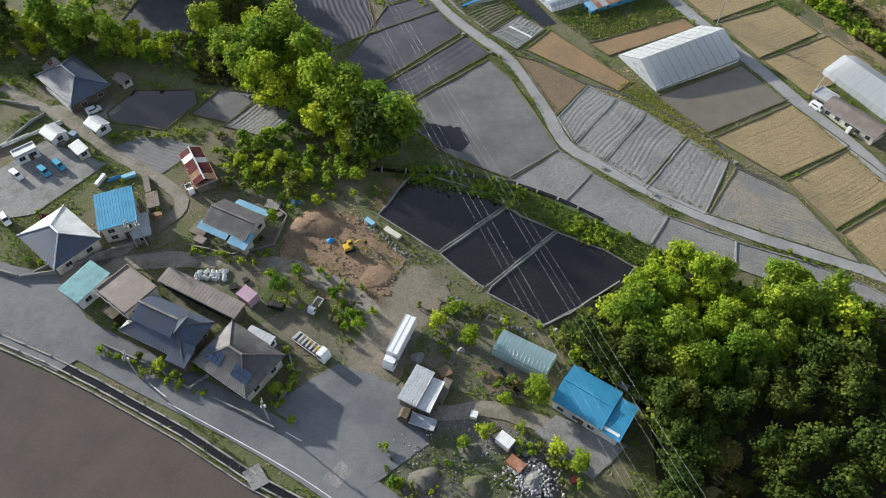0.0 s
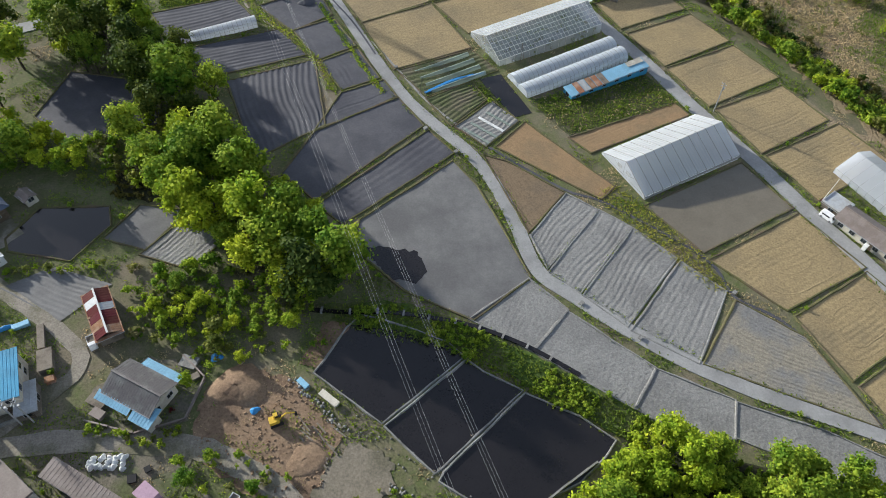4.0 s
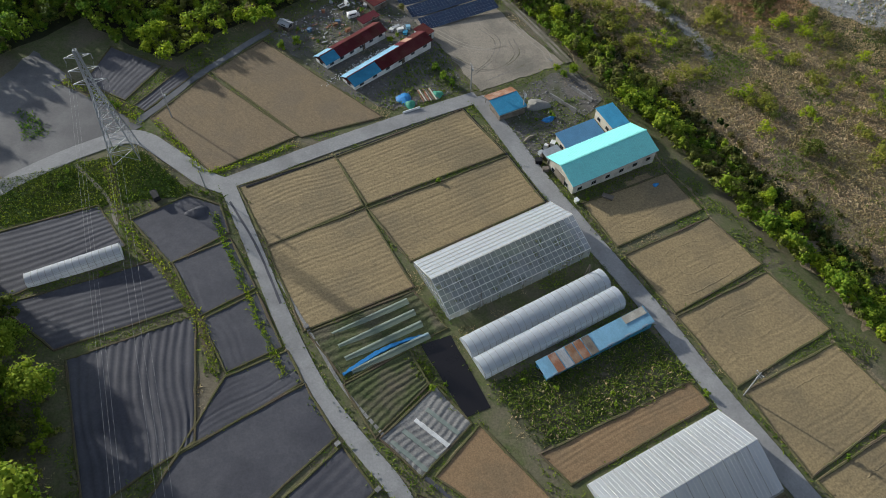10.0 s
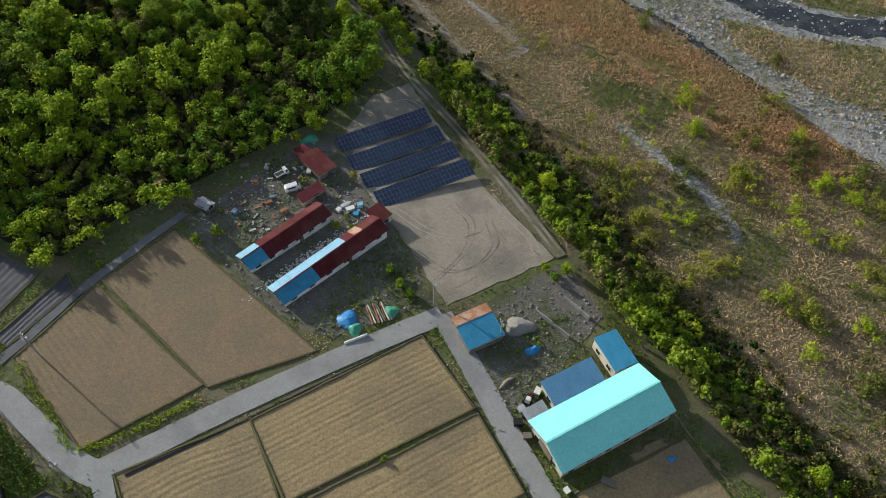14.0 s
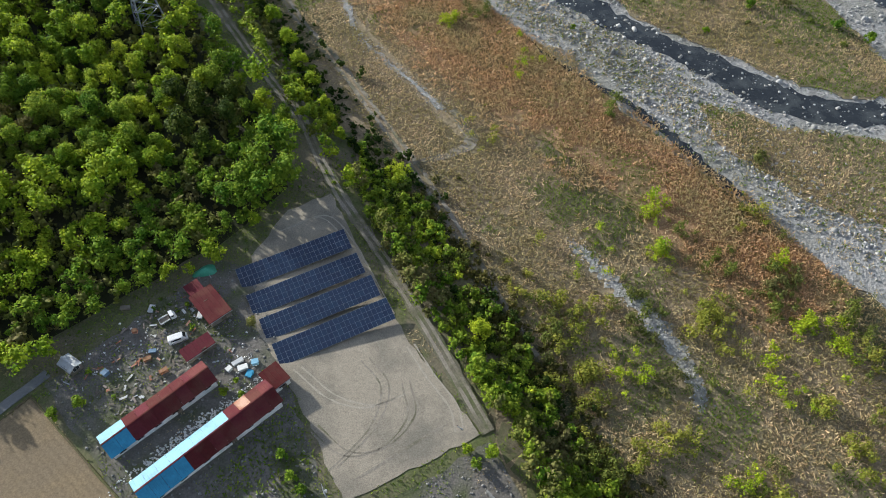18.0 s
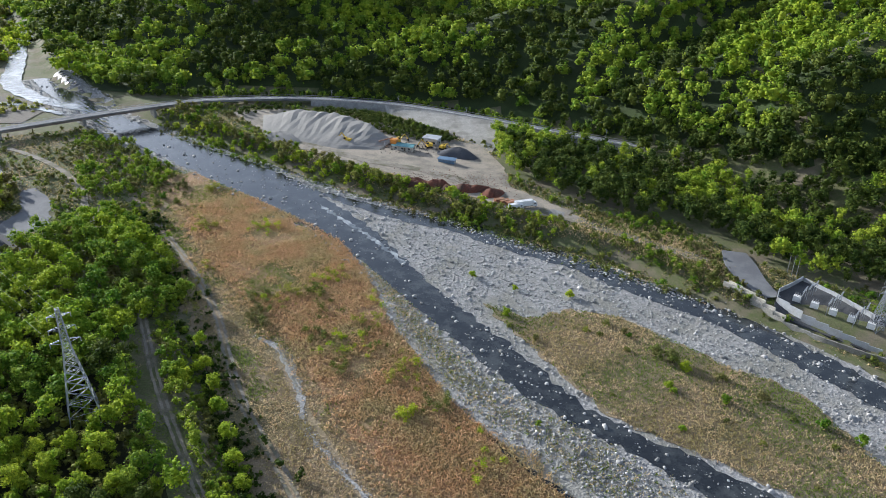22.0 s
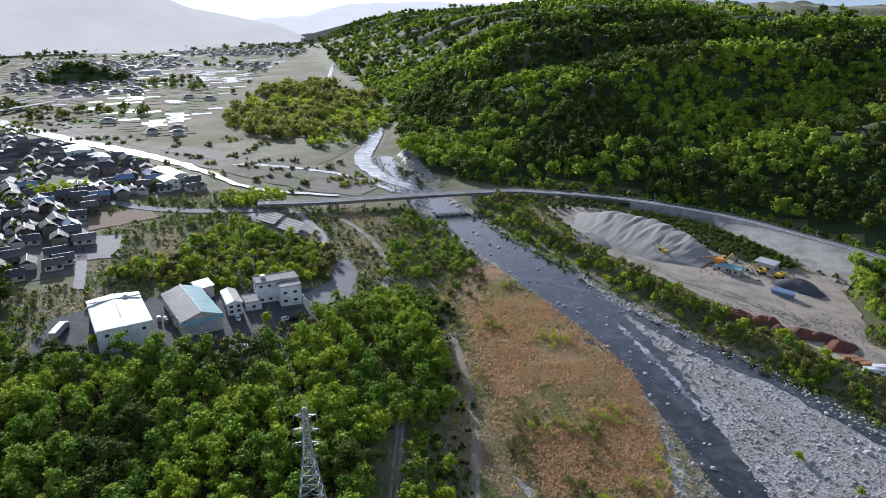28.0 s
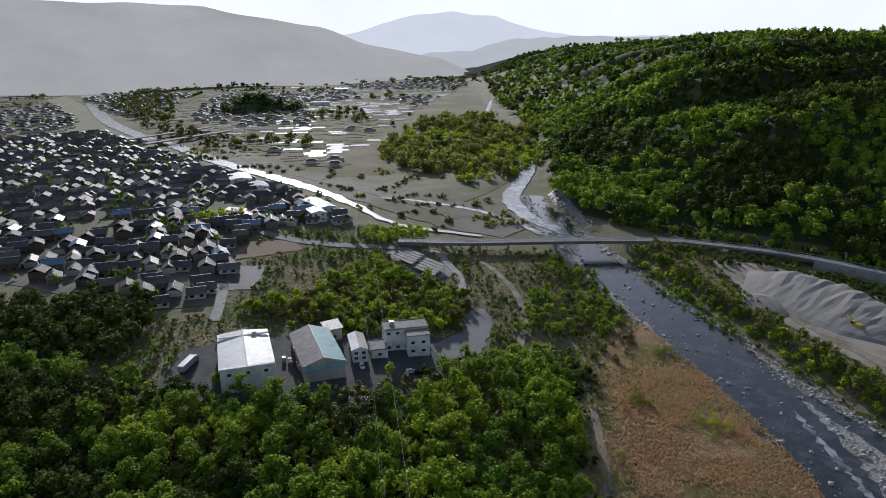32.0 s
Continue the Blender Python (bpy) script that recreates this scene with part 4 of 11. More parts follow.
field("ploughed_field", "mud_dark", [(-110.1, 264), (-101.2, 278.2), (-98.9, 274.4), (-107.2, 262)], 1.2, 0.12, 0, label="dark soil in short raised rows")
field("ploughed_field", "mud", [(-144.4, 126.4), (-135.4, 131.5), (-123.4, 127.3), (-131, 119)], 1.1, 0.14, 1, label="grey soil in furrows", berm=False)
field("paddy_field", "mud", [(-127, 139.5), (-121.5, 148.5), (-111.5, 147), (-118, 136.5)], label=FL_GREY)
field("vegetable_plot", "mud_light", [(-118.5, 135), (-111, 145), (-102, 139), (-108.5, 131.5)], 1.0, 0.10, 0, label="pale soil in beds with seedlings")
# Dark mud chosen here to paint the shade lying on this field.
field("paddy_field", "mud_dark", [(-148, 195), (-128, 191), (-122, 176), (-140, 168), (-152, 178)], label=FL_GREY)
field("flooded_paddy", "brown_water", [(-175, 86), (-156, 74.5), (-129, 61), (-104, 46), (-85, 34), (-72, -30), (-190, -20)], label="large paddy under brown water", berm=False)
# lined ponds
for q in ([(-81.1, 106), (-79.3, 108.6), (-75.3, 115.7), (-72.4, 118.7), (-68.9, 117.7), (-61.3, 114.9), (-55.2, 111.9), (-52.2, 108.7), (-68.3, 95.4)],
          [(-67.8, 94.8), (-51.8, 108.0), (-48.9, 105.4), (-41.6, 101.1), (-57.8, 86.7), (-59.1, 85.8), (-64.1, 90.8)],
          [(-57.4, 86.0), (-41.2, 100.5), (-38.1, 98.9), (-31.4, 95.4), (-25.7, 90.6), (-28.2, 87.6), (-33.8, 83.1), (-41.3, 80), (-47.6, 76.4), (-52.5, 80.3), (-58.4, 84.3)]):
    field("pond", "black_water", q, grow=0.1, label="black still water between concrete rims", bmat="concrete", bw=0.28, bh=0.35)
field("pond", "black_water", [(-146.9, 139.5), (-142.6, 147.8), (-128.6, 148.3), (-127.1, 142.9), (-132.9, 133.8), (-145.5, 136.4)], label="dark village pond with grassy rim")
# vegetable plots
field("vegetable_plot", "weeds", [(-63.1, 197.1), (-42.9, 206.3), (-36.5, 197.6), (-55.8, 186.9)], 1.6, 0.2, label="vegetable beds under pale netting")
field("vegetable_plot", "weeds", [(-55.8, 185.5), (-44, 192.4), (-40.7, 185.3), (-50.1, 175.5)], 1.2, 0.2, label="weedy vegetable beds")
field("vegetable_plot", "mud_light", [(-49, 174.9), (-39, 184.5), (-33.2, 177.1), (-42.1, 168)], 1.2, 0.15, label="vegetable beds with green and white sheets")
patch("mulch_plot", [(-41.5, 193.9), (-35.4, 196), (-28.9, 180.3), (-33.7, 178.4)], "black_water", 0.08, 3, 0.1, 0.1, "plot covered with black mulch sheet", "plot")
patch("weedy_plot", [(-29, 185.1), (5, 197.9), (12.3, 184.4), (-20.3, 171.7)], "weeds", 0.06, 2, 0.4, 0.2, "weedy plot of low green growth", "ground")

# roads
ROAD1 = [(-84, 236), (-75.2, 215.5), (-67.3, 197.1), (-60.2, 183.5), (-52.3, 172.9), (-46.7, 165.7), (-41.6, 155.5), (-37.9, 142.9), (-34.7, 129.5), (-27.7, 122.3), (-17.2, 113.3), (-5.2, 104.7), (9.4, 97), (26.9, 89.2), (42, 80), (58, 70)]
ROAD2 = [(-24, 268), (-17, 252), (-10.9, 237.7), (-1.4, 218.3), (8, 199.5), (14.6, 184.4), (22.1, 169.5), (28, 157), (34, 143.5), (41, 129), (50.4, 104.3), (60, 80)]
strip("road", ROAD1, 3.4, "road", 0.16, 0.3, 2.0, 0.05, 2, "narrow pale concrete farm road between fields", "road")
strip("road", ROAD2, 4.4, "road", 0.16, 0.3, 2.0, 0.05, 2, "straight pale concrete farm road", "road", seed=1)
strip("road", [(-86, 236), (-62.6, 249), (-40, 260.5), (-24, 268)], 4.4, "road", 0.165, 0.3, 2.0, 0.05, 2, "pale concrete farm road joining two lanes", "road", seed=2)
strip("road", [(-185, 205), (-160, 217), (-140.2, 230), (-129.9, 239.5), (-118.6, 248), (-108.2, 252.4), (-99, 246.5), (-90, 239), (-84, 236)], 4.6, "road", 0.17, 0.3, 2.0, 0.05, 2, "pale farm road bending round the pylon", "road", seed=3)
for line, lb, sd in (([(-40, 375), (-37, 363.3), (-28.6, 343.1), (-17.7, 324.2), (-6.9, 303.8), (3.3, 283)], "dusty track along the embankment", 4), ([(-95, 470), (-79.5, 438), (-70.4, 419.4), (-56.5, 394.9), (-46, 378), (-37, 363)], "dusty track at the edge of the wood", 5)):
    strip("track_bed", line, 3.0, "yard_soil", 0.09, 0.2, 2.0, 0.3, 3, lb, "track", seed=sd)
    for off in (-0.75, 0.75):
        strip("wheel_rut", [(x + off * 0.9, y + off * 0.45) for x, y in line], 0.75, "track", 0.13, 0.2, 1.5, 0.10, 2, "pale wheel rut of a dusty track", "track", seed=sd + 90)
strip("main_road", [(-190, 108), (-165, 93), (-144, 79), (-126, 68.5), (-104.9, 57), (-91.7, 48.6), (-80, 40), (-66, 28), (-50, 12)], 7.6, "asphalt", 0.16, 0.35, 2.5, 0.0, 2, "wide grey asphalt road beside a canal", "road", seed=6)
strip("village_lane", [(-152, 86), (-135.6, 92.5), (-121.1, 93.8), (-109.4, 93), (-98.8, 91.4), (-86, 84), (-80, 76)], 4.2, "track", 0.14, 0.25, 2.0, 0.3, 2, "grey gravelly village lane", "road", seed=7)
strip("village_lane", [(-175, 149), (-167.3, 143.4), (-154.5, 135.3), (-143.1, 125.6), (-128.3, 114.8), (-124.6, 108), (-131.5, 100), (-140, 92)], 3.0, "track", 0.14, 0.25, 2.0, 0.2, 2, "curving village lane", "road", seed=8)
strip("village_lane", [(-77.9, 62.8), (-70, 58), (-62, 58.5), (-53, 56), (-46, 52)], 3.4, "track", 0.15, 0.25, 2.0, 0.3, 2, "dirt drive to the blue barn", "road", seed=9)
patch("junction", [(-165, 96), (-155, 92.5), (-146, 90), (-133, 74), (-140, 68), (-150, 73), (-163, 82)], "asphalt", 0.175, 3, 0, 0.3, "widened asphalt road junction", "road")
patch("yard", [(-101, 60.5), (-88.6, 68.5), (-77.9, 64), (-72, 52), (-83.5, 44)], "asphalt", 0.18, 2, 0.25, 0.3, "worn grey asphalt yard", "yard")
patch("yard", [(-88, 66), (-78, 62), (-76, 70), (-71, 78), (-66, 84), (-67, 89), (-74, 92), (-79, 86), (-82, 78), (-87, 72)], "drive_soil", 0.12, 0.8, 0.7, 0.3, "pale dusty gravel drive", "yard")
strip("yard_edge", [(-82, 66), (-78, 74), (-74, 83), (-70, 90)], [9, 10, 10, 9], "yard_soil", 0.10, 0.2, 1.0, 1.2, 3, "trodden earth beside the drive", "ground", seed=45)
patch("yard", [(-166.6, 120), (-159.4, 129.3), (-143.5, 121.9), (-155.3, 106.5), (-170, 103)], "concrete", 0.17, 2, 0.1, 0.3, "pale concrete car park", "yard")
patch("yard", [(-52.9, 53.7), (-48.2, 56.9), (-36.2, 50.5), (-43.6, 44.6)], "concrete", 0.17, 2, 0.1, 0.3, "concrete apron before the blue barn", "yard")
patch("bare_earth", [(-101.8, 99.8), (-95, 107.9), (-84.8, 104.5), (-75.1, 93.3), (-79.9, 81.8), (-89, 82), (-101, 90.7)], "dirt", 0.10, 1.5, 0.7, 0.2, "churned brown earth of a building site", "ground")
patch("bare_earth", [(-84, 108), (-80.5, 107), (-73.5, 118.2), (-79, 118.5)], "dirt", 0.10, 1.5, 0.4, 0.2, "bare brown earth beside the pond", "ground")
patch("gravel_lot", [(-45.5, 323.3), (-38.9, 336.2), (-29.5, 341.3), (-12.5, 303.8), (1.5, 282.5), (-22.9, 270.2), (-33.1, 290.7), (-42, 305)], "gravel", 0.09, 2, 0.35, 0.3, "pale gravel lot with wheel marks", "ground")
patch("scrap_yard", [(-80, 293), (-52, 322), (-44, 320), (-35, 293), (-26, 271), (-46, 262.5), (-60, 270)], "rubble", 0.075, 2, 0.6, 0.3, "weedy rubble ground of a scrap yard", "ground")
patch("scrap_yard", [(-21, 267), (3, 281), (10, 268), (-8, 247), (-13, 246)], "rubble", 0.075, 2, 0.5, 0.3, "weedy rubble ground beside the barn", "ground")
# Pale base colour stands in for sun glitter on the side river.
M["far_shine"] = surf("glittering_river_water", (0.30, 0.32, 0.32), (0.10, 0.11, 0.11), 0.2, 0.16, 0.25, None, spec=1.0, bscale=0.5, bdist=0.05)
patch("earth_yard", [(-107.8, 79.6), (-100.6, 84.9), (-90, 80), (-84.4, 72.7), (-88.4, 66), (-92.9, 69.2), (-101.8, 74.3)], "yard_soil", 0.085, 1.5, 0.6, 0.2, "trodden olive-brown earth of a yard", "ground")
patch("earth_yard", [(-72, 78), (-63, 84), (-57, 76), (-50, 66), (-54, 60), (-66, 62), (-72, 68)], "yard_soil", 0.08, 1.5, 0.6, 0.2, "bare brown garden earth", "ground")
patch("earth_yard", [(-121, 104), (-112, 110.5), (-101.5, 107.5), (-103, 97), (-109, 94.5), (-121, 97)], "yard_soil", 0.085, 1.5, 0.5, 0.2, "grey trodden yard round the farmhouse", "ground")
patch("earth_yard", [(-143, 101), (-139.5, 113), (-129, 109.5), (-128, 98.5), (-138, 96.5)], "yard_soil", 0.085, 1.5, 0.5, 0.2, "grey cluttered yard of the blue-roofed house", "ground")
patch("earth_yard", [(-166, 140), (-150, 134), (-144, 141), (-150, 147), (-158, 142.5)], "track", 0.085, 1.5, 0.4, 0.2, "dusty yard before the farmhouse", "ground")
patch("earth_yard", [(-80, 52), (-74, 58), (-60, 56), (-47, 50), (-52, 38), (-74, 38)], "rubble", 0.08, 1.5, 0.6, 0.2, "weedy ground strewn with stone heaps", "ground")
patch("earth_yard", [(-128, 88), (-112, 93), (-101, 90), (-104, 80), (-116, 74), (-128, 74)], "yard_soil", 0.08, 1.5, 0.3, 0.2, "dark yard between houses", "ground")
patch("dark_bed", [(-130, 158), (-122, 162), (-112, 153), (-120, 149.5), (-127, 151)], "forest_floor", 0.09, 1.2, 0.8, 0.1, "dark leaf litter beside the grove", "ground")
patch("green_bank", [(-134.5, 238), (-117.7, 244), (-105, 247.5), (-92.5, 234.8), (-95.3, 233), (-107.2, 231.3), (-119.2, 227), (-131, 225)], "lush_ground", 0.09, 2, 0.5, 0.2, "lush grass under the pylon", "grass")
patch("sandy_field", [(-150, 262), (-140.6, 284.9), (-126, 272), (-107, 256), (-113, 251), (-134.0, 238.5)], "mud", 0.09, 2, 0.4, 0.2, "pale grey fallow field with a weedy spot", "field")
strip("wood_edge_lane", [(-108.5, 257.5), (-104, 264), (-98, 273.5), (-91, 282.5), (-80, 295.5)], 2.0, "asphalt", 0.16, 0.2, 2, 0.15, 2, "dark lane along the edge of the wood", "track", seed=44)
strip("grass_path", [(-130, 273), (-113.6, 263), (-108.5, 257.5)], [2.5, 3, 2], "berm", 0.14, 0.25, 1.0, 0.4, 3, "yellow-green grass strip by the pylon", "grass", seed=46)
strip("grass_path", [(-112.3, 243), (-106, 228), (-100.7, 219.9), (-93.8, 212.6), (-89.2, 206.1), (-85.5, 200.9), (-83.2, 196), (-80, 188.5)], [2.0, 2.2, 2.6, 1.8, 1.6, 1.4, 1.4, 1.0], "berm", 0.22, 0.25, 1.0, 0.3, 3, "yellow-green grass strip between fields", "grass", seed=47)
strip("wheel_rut", [(-119.3, 242.9), (-110.2, 233.2), (-106.2, 225)], 0.8, "track", 0.16, 0.2, 1.5, 0.15, 2, "pale wheel rut across the grass", "track", seed=48)
# floodplain
strip("floodplain", [(110, 150), (84, 215), (52, 275), (30, 330), (5, 385), (-25, 440), (-62, 505), (-112, 575)], [92, 92, 84, 78, 80, 74, 66, 50], "flood_grass", 0.08, 0.2, 5, 1.5, 8, "dry tan grass of the floodplain", "ground")
patch("reed_bed", [(-128, 578), (-112, 594), (-90, 574), (-55, 545), (-31, 522), (-18, 497), (-8, 463), (3, 441), (12, 421), (28, 401), (36, 389), (42, 381), (51, 368), (63, 350), (76, 336), (82, 327), (90, 315), (66, 306), (48, 330), (32, 356), (10, 374), (-12, 402), (-42, 450), (-75, 494)], "reed_ground", 0.30, 3, 1.2, 0.3, "rusty dry reeds on the floodplain", "reeds")
for k, off in enumerate((-0.85, 0.85)):
    strip("river_track", [(x + off, y + off * 0.45) for x, y in ((-112, 535), (-95, 510), (-81, 489), (-65.3, 461.2), (-55.3, 437), (-44.6, 413.3), (-30.4, 390.6), (-19.7, 371.2), (-10.5, 354.4), (-4.9, 342.8), (2.4, 326.7), (6.6, 316.2), (14, 300))], 1.0, "track", 0.17, 0.2, 2.0, 0.12, 2, "pale wheel rut through the grass", "track", seed=11 + k)
strip("river_track", [(-10.5, 354.4), (-2, 357), (4.6, 362), (3, 368), (0.5, 374)], [1.6, 2, 3.5, 3, 2], "track", 0.175, 0.2, 2.0, 0.3, 3, "pale side track to a sandy spot", "track", seed=13)
strip("gravel_streak", [(-47.9, 447.6), (-39.6, 441.2), (-33, 428), (-30.2, 419.6), (-27.4, 408.5)], [1.5, 3.5, 3, 2.5, 1.5], "bar", 0.21, 0.1, 2, 0.8, 3, "pale sandy streak in the grass", "ground", seed=30)
strip("gravel_streak", [(-26, 405), (-18, 394), (-8, 382), (-2, 374)], [1, 1.5, 1.2, 2.5], "bar", 0.20, 0.1, 2, 0.7, 3, "pale sandy streak in the grass", "ground", seed=31)
strip("gravel_streak", [(26, 330), (34, 319), (41, 309), (46, 298), (47, 288)], [1.5, 3.5, 4.5, 3.5, 2], "bar", 0.15, 0.1, 0.8, 1.1, 3, "pale sandy streak in the grass", "ground", seed=32)
# river: one wide gravel bed, two arms of water and a grassy island
BED_C = [(-262, 752), (-232, 716), (-190, 673), (-130, 624), (-80, 588), (-24, 541), (35, 490), (72, 450), (100, 415), (122, 385), (150, 352), (200, 310), (320, 230)]
BED_W = [34, 36, 38, 38, 42, 50, 88, 110, 118, 116, 108, 106, 106]
strip("river_bed", BED_C, BED_W, "bar", 0.22, 0.2, 5, 1.2, 10, "pale gravel and stones of the river bed", "gravel bed", seed=12)
ARM_MAIN = [(-262, 752, 20), (-232, 716, 20), (-196, 680, 20), (-160, 650, 22), (-120, 617, 26), (-82, 588, 31), (-49.5, 555, 28), (-24.5, 527, 20), (-9, 502, 16), (4, 481, 14), (17, 462, 14), (32, 441, 14), (41, 427, 12), (52, 414, 9), (62, 406.5, 9), (72, 398.5, 10),
            (84, 388, 12), (95, 380, 12), (106, 377, 11), (120, 375.5, 10), (140, 371, 10), (180, 350, 12), (300, 270, 14)]
ARM_FAR = [(-50, 577, 4), (-20, 559.5, 8), (-0.6, 551, 11), (20, 543, 12), (40, 530, 14), (66, 515, 13), (84, 499, 13), (104, 485, 14), (119, 471, 14), (130, 457, 14), (142, 441, 14), (152, 428, 13), (165, 417, 13), (220, 380, 14), (320, 320, 16)]
strip("river", [q[:2] for q in ARM_MAIN], [q[2] for q in ARM_MAIN], "river", 0.32, 0.05, 2.5, 1.3, 6, "dark shallow river arm broken by stones", "water", seed=13)
strip("river", [q[:2] for q in ARM_FAR], [q[2] for q in ARM_FAR], "river", 0.33, 0.05, 2.5, 1.1, 5, "dark river arm along the far bank", "water", seed=14)
strip("riffle", [(-47, 563), (-36, 549), (-24, 535), (-13, 520), (-3, 505)], [1, 2.2, 1.8, 2, 0.8], "white_water", 0.345, 0.05, 1.5, 1.2, 3, "pale riffle at the edge of the gravel", "water", seed=25)
EDGE = [(-20, 505, 3), (-8, 485, 7), (1, 463, 12), (12, 441, 15), (25, 420, 18), (43, 402, 22), (60, 382, 26), (75, 362, 28), (88, 346, 30), (110, 325, 34), (150, 300, 36), (198, 242, 40)]
strip("gravel_bar", [q[:2] for q in EDGE], [q[2] + 3 for q in EDGE], "bar", 0.235, 0.2, 3, 1.5, 4, "gravel bar along the reed bank", "gravel bed", seed=18)
strip("river", [(23, 406), (34, 391.5), (50, 376.5), (58, 365), (64.6, 354), (71.5, 344), (74.5, 340)], [0.8, 1.2, 2.5, 3.5, 3.4, 1.8, 0.5], "river", 0.33, 0.05, 2, 0.8, 3, "shallow side channel between stones", "water", seed=19)
ISL = [(27, 477), (41, 467.4), (59, 474.8), (75.7, 471.8), (87.7, 460.5), (96, 453.4), (105, 443), (116, 437), (124, 428), (126, 418.5), (130, 404.7), (133, 392), (140, 385), (126.4, 381.8), (112.3, 383), (101, 387), (90.6, 394.5), (79.6, 402), (66.5, 411), (58, 418.5), (50, 433.5), (41, 450), (30.7, 468.7)]
SHOAL = [(69.3, 379), (80.4, 375), (88.8, 369.3), (101.6, 367.6), (113, 366), (150, 358), (150, 327), (122, 326), (105, 334.4), (96, 338.7), (86, 346), (76.4, 356), (69.4, 365)]
patch("river_island", ISL, "flood_grass", 0.40, 2.5, 1.6, 0.2, "grassy island between two river arms", "ground")
patch("river_island", SHOAL, "flood_grass", 0.40, 2.5, 1.6, 0.2, "grassy shoal beside the river", "ground")
strip("stream_upper", [(-196, 680), (-235, 694), (-272, 727), (-298, 780), (-330, 850), (-354, 905), (-431, 1008), (-539, 1083), (-689, 1290), (-860, 1560)], [9, 11, 13, 12, 10, 9, 8, 7, 6, 6], "white_water", 0.5, 0.2, 8, 1, 3, "white water of the river coming down the valley", "water", seed=15)
patch("valley_floor", [(-300, 642), (-480, 690), (-900, 770), (-1600, 1020), (-2600, 1300), (-3000, 1800), (-1700, 2400), (-1430, 2270), (-760, 1375), (-560, 1145), (-402, 960), (-322, 830), (-300, 760), (-292, 690)], "valley", 0.2, 30, 3, 0.3, "brown-green floor of the wide valley", "ground")
strip("gravel_fan", [(-225, 668), (-260, 668), (-310, 670), (-380, 676), (-470, 690), (-600, 712)], [46, 58, 54, 46, 40, 34], "fan", 0.3, 0.2, 8, 2, 4, "gravel fan where two rivers meet", "gravel bed", seed=16)
strip("side_arm", [(-340, 664), (-327, 670), (-297, 681), (-262, 684), (-238, 680), (-212, 668)], [2, 3, 4, 5, 5, 5], "white_water", 0.5, 0.2, 4, 0.8, 3, "shallow braid crossing the gravel fan", "water", seed=22)
strip("flood_bank", [(-270, 662), (-340, 674), (-430, 690), (-513, 706), (-607, 738), (-700, 772), (-860, 812), (-1100, 890)], [8, 12, 16, 18, 20, 20, 20, 18], "fan", 0.45, 0.3, 8, 1.5, 3, "bare brown flood bank along the side river", "ground", seed=21)
strip("side_river", [(-235, 640), (-286, 623), (-337, 637), (-381, 652), (-457, 669), (-580, 693), (-715, 729), (-833, 754), (-1078, 832), (-1503, 1010), (-1900, 1180)], [3, 4, 6, 8, 12, 15, 16, 17, 20, 22, 24], "far_shine", 0.6, 0.2, 8, 1.2, 3, "side river with its glitter painted pale", "water", seed=17)

# ---- far ridges ----
def ridge(name, mat, dist, profile, seed, label):
    """A far mountain. profile: degrees to the left of +y, and degrees over the level of the valley's rim."""
    n, rows = 110, ((-900, 0.0), (-650, 0.25), (-420, 0.52), (-220, 0.78), (0, 1.0), (200, 0.6))
    vs, fs = [], []
    az = [q[0] for q in profile]
    for i in range(n + 1):
        u = i / n
        deg = az[0] + (az[-1] - az[0]) * u
        a = radians(deg)
        el = float(np.interp(-deg, [-v for v in az], [q[1] for q in profile]))
        h = 123 + dist * math.tan(radians(el)) + dist * 0.0011 * (math.sin(u * 31 + seed) + 0.6 * math.sin(u * 83 + 2 * seed))
        for k, (r, f) in enumerate(rows):
            rr = dist + r * (1 + 0.12 * math.sin(u * 22 + k + seed))
            vs.append((5 - math.sin(a) * rr, 297 + math.cos(a) * rr, -60 + (h + 60) * f))
    m = len(rows)
    for i in range(n):
        for k in range(m - 1):
            fs.append((m * i + k, m * i + k + 1, m * i + m + k + 1, m * i + m + k))
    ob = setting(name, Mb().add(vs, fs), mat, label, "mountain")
    ob.data.polygons.foreach_set("use_smooth", [True] * len(ob.data.polygons))


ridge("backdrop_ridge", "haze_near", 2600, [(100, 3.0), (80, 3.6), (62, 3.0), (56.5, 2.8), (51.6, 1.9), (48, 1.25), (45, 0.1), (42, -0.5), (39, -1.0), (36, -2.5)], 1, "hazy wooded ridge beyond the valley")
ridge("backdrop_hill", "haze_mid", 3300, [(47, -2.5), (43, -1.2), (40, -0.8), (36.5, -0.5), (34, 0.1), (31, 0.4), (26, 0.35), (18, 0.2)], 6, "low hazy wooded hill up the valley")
ridge("backdrop_mountain", "haze_far", 4400, [(54, 0.0), (46.2, 0.65), (42, 2.0), (38, 2.3), (34.6, 2.0), (32, 0.95), (29, 0.5), (24, 0.3), (16, 0.2)], 2, "mountain far down the valley, glowing pale for haze")
ridge("backdrop_mountain", "haze_blue", 4450, [(26, 0.0), (10.8, 0.35), (6, 0.85), (2.3, 1.75), (-5.1, 2.45), (-20, 2.9), (-40, 1.5), (-60, 0.5)], 3, "mountain flank far beyond the hill, glowing bluish for haze")
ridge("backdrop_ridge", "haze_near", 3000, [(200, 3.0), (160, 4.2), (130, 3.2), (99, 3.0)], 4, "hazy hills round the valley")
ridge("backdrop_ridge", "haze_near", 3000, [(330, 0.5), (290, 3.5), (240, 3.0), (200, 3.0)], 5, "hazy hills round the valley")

# Glowing ring added as the bright haze along the horizon.
vs, fs = [], []
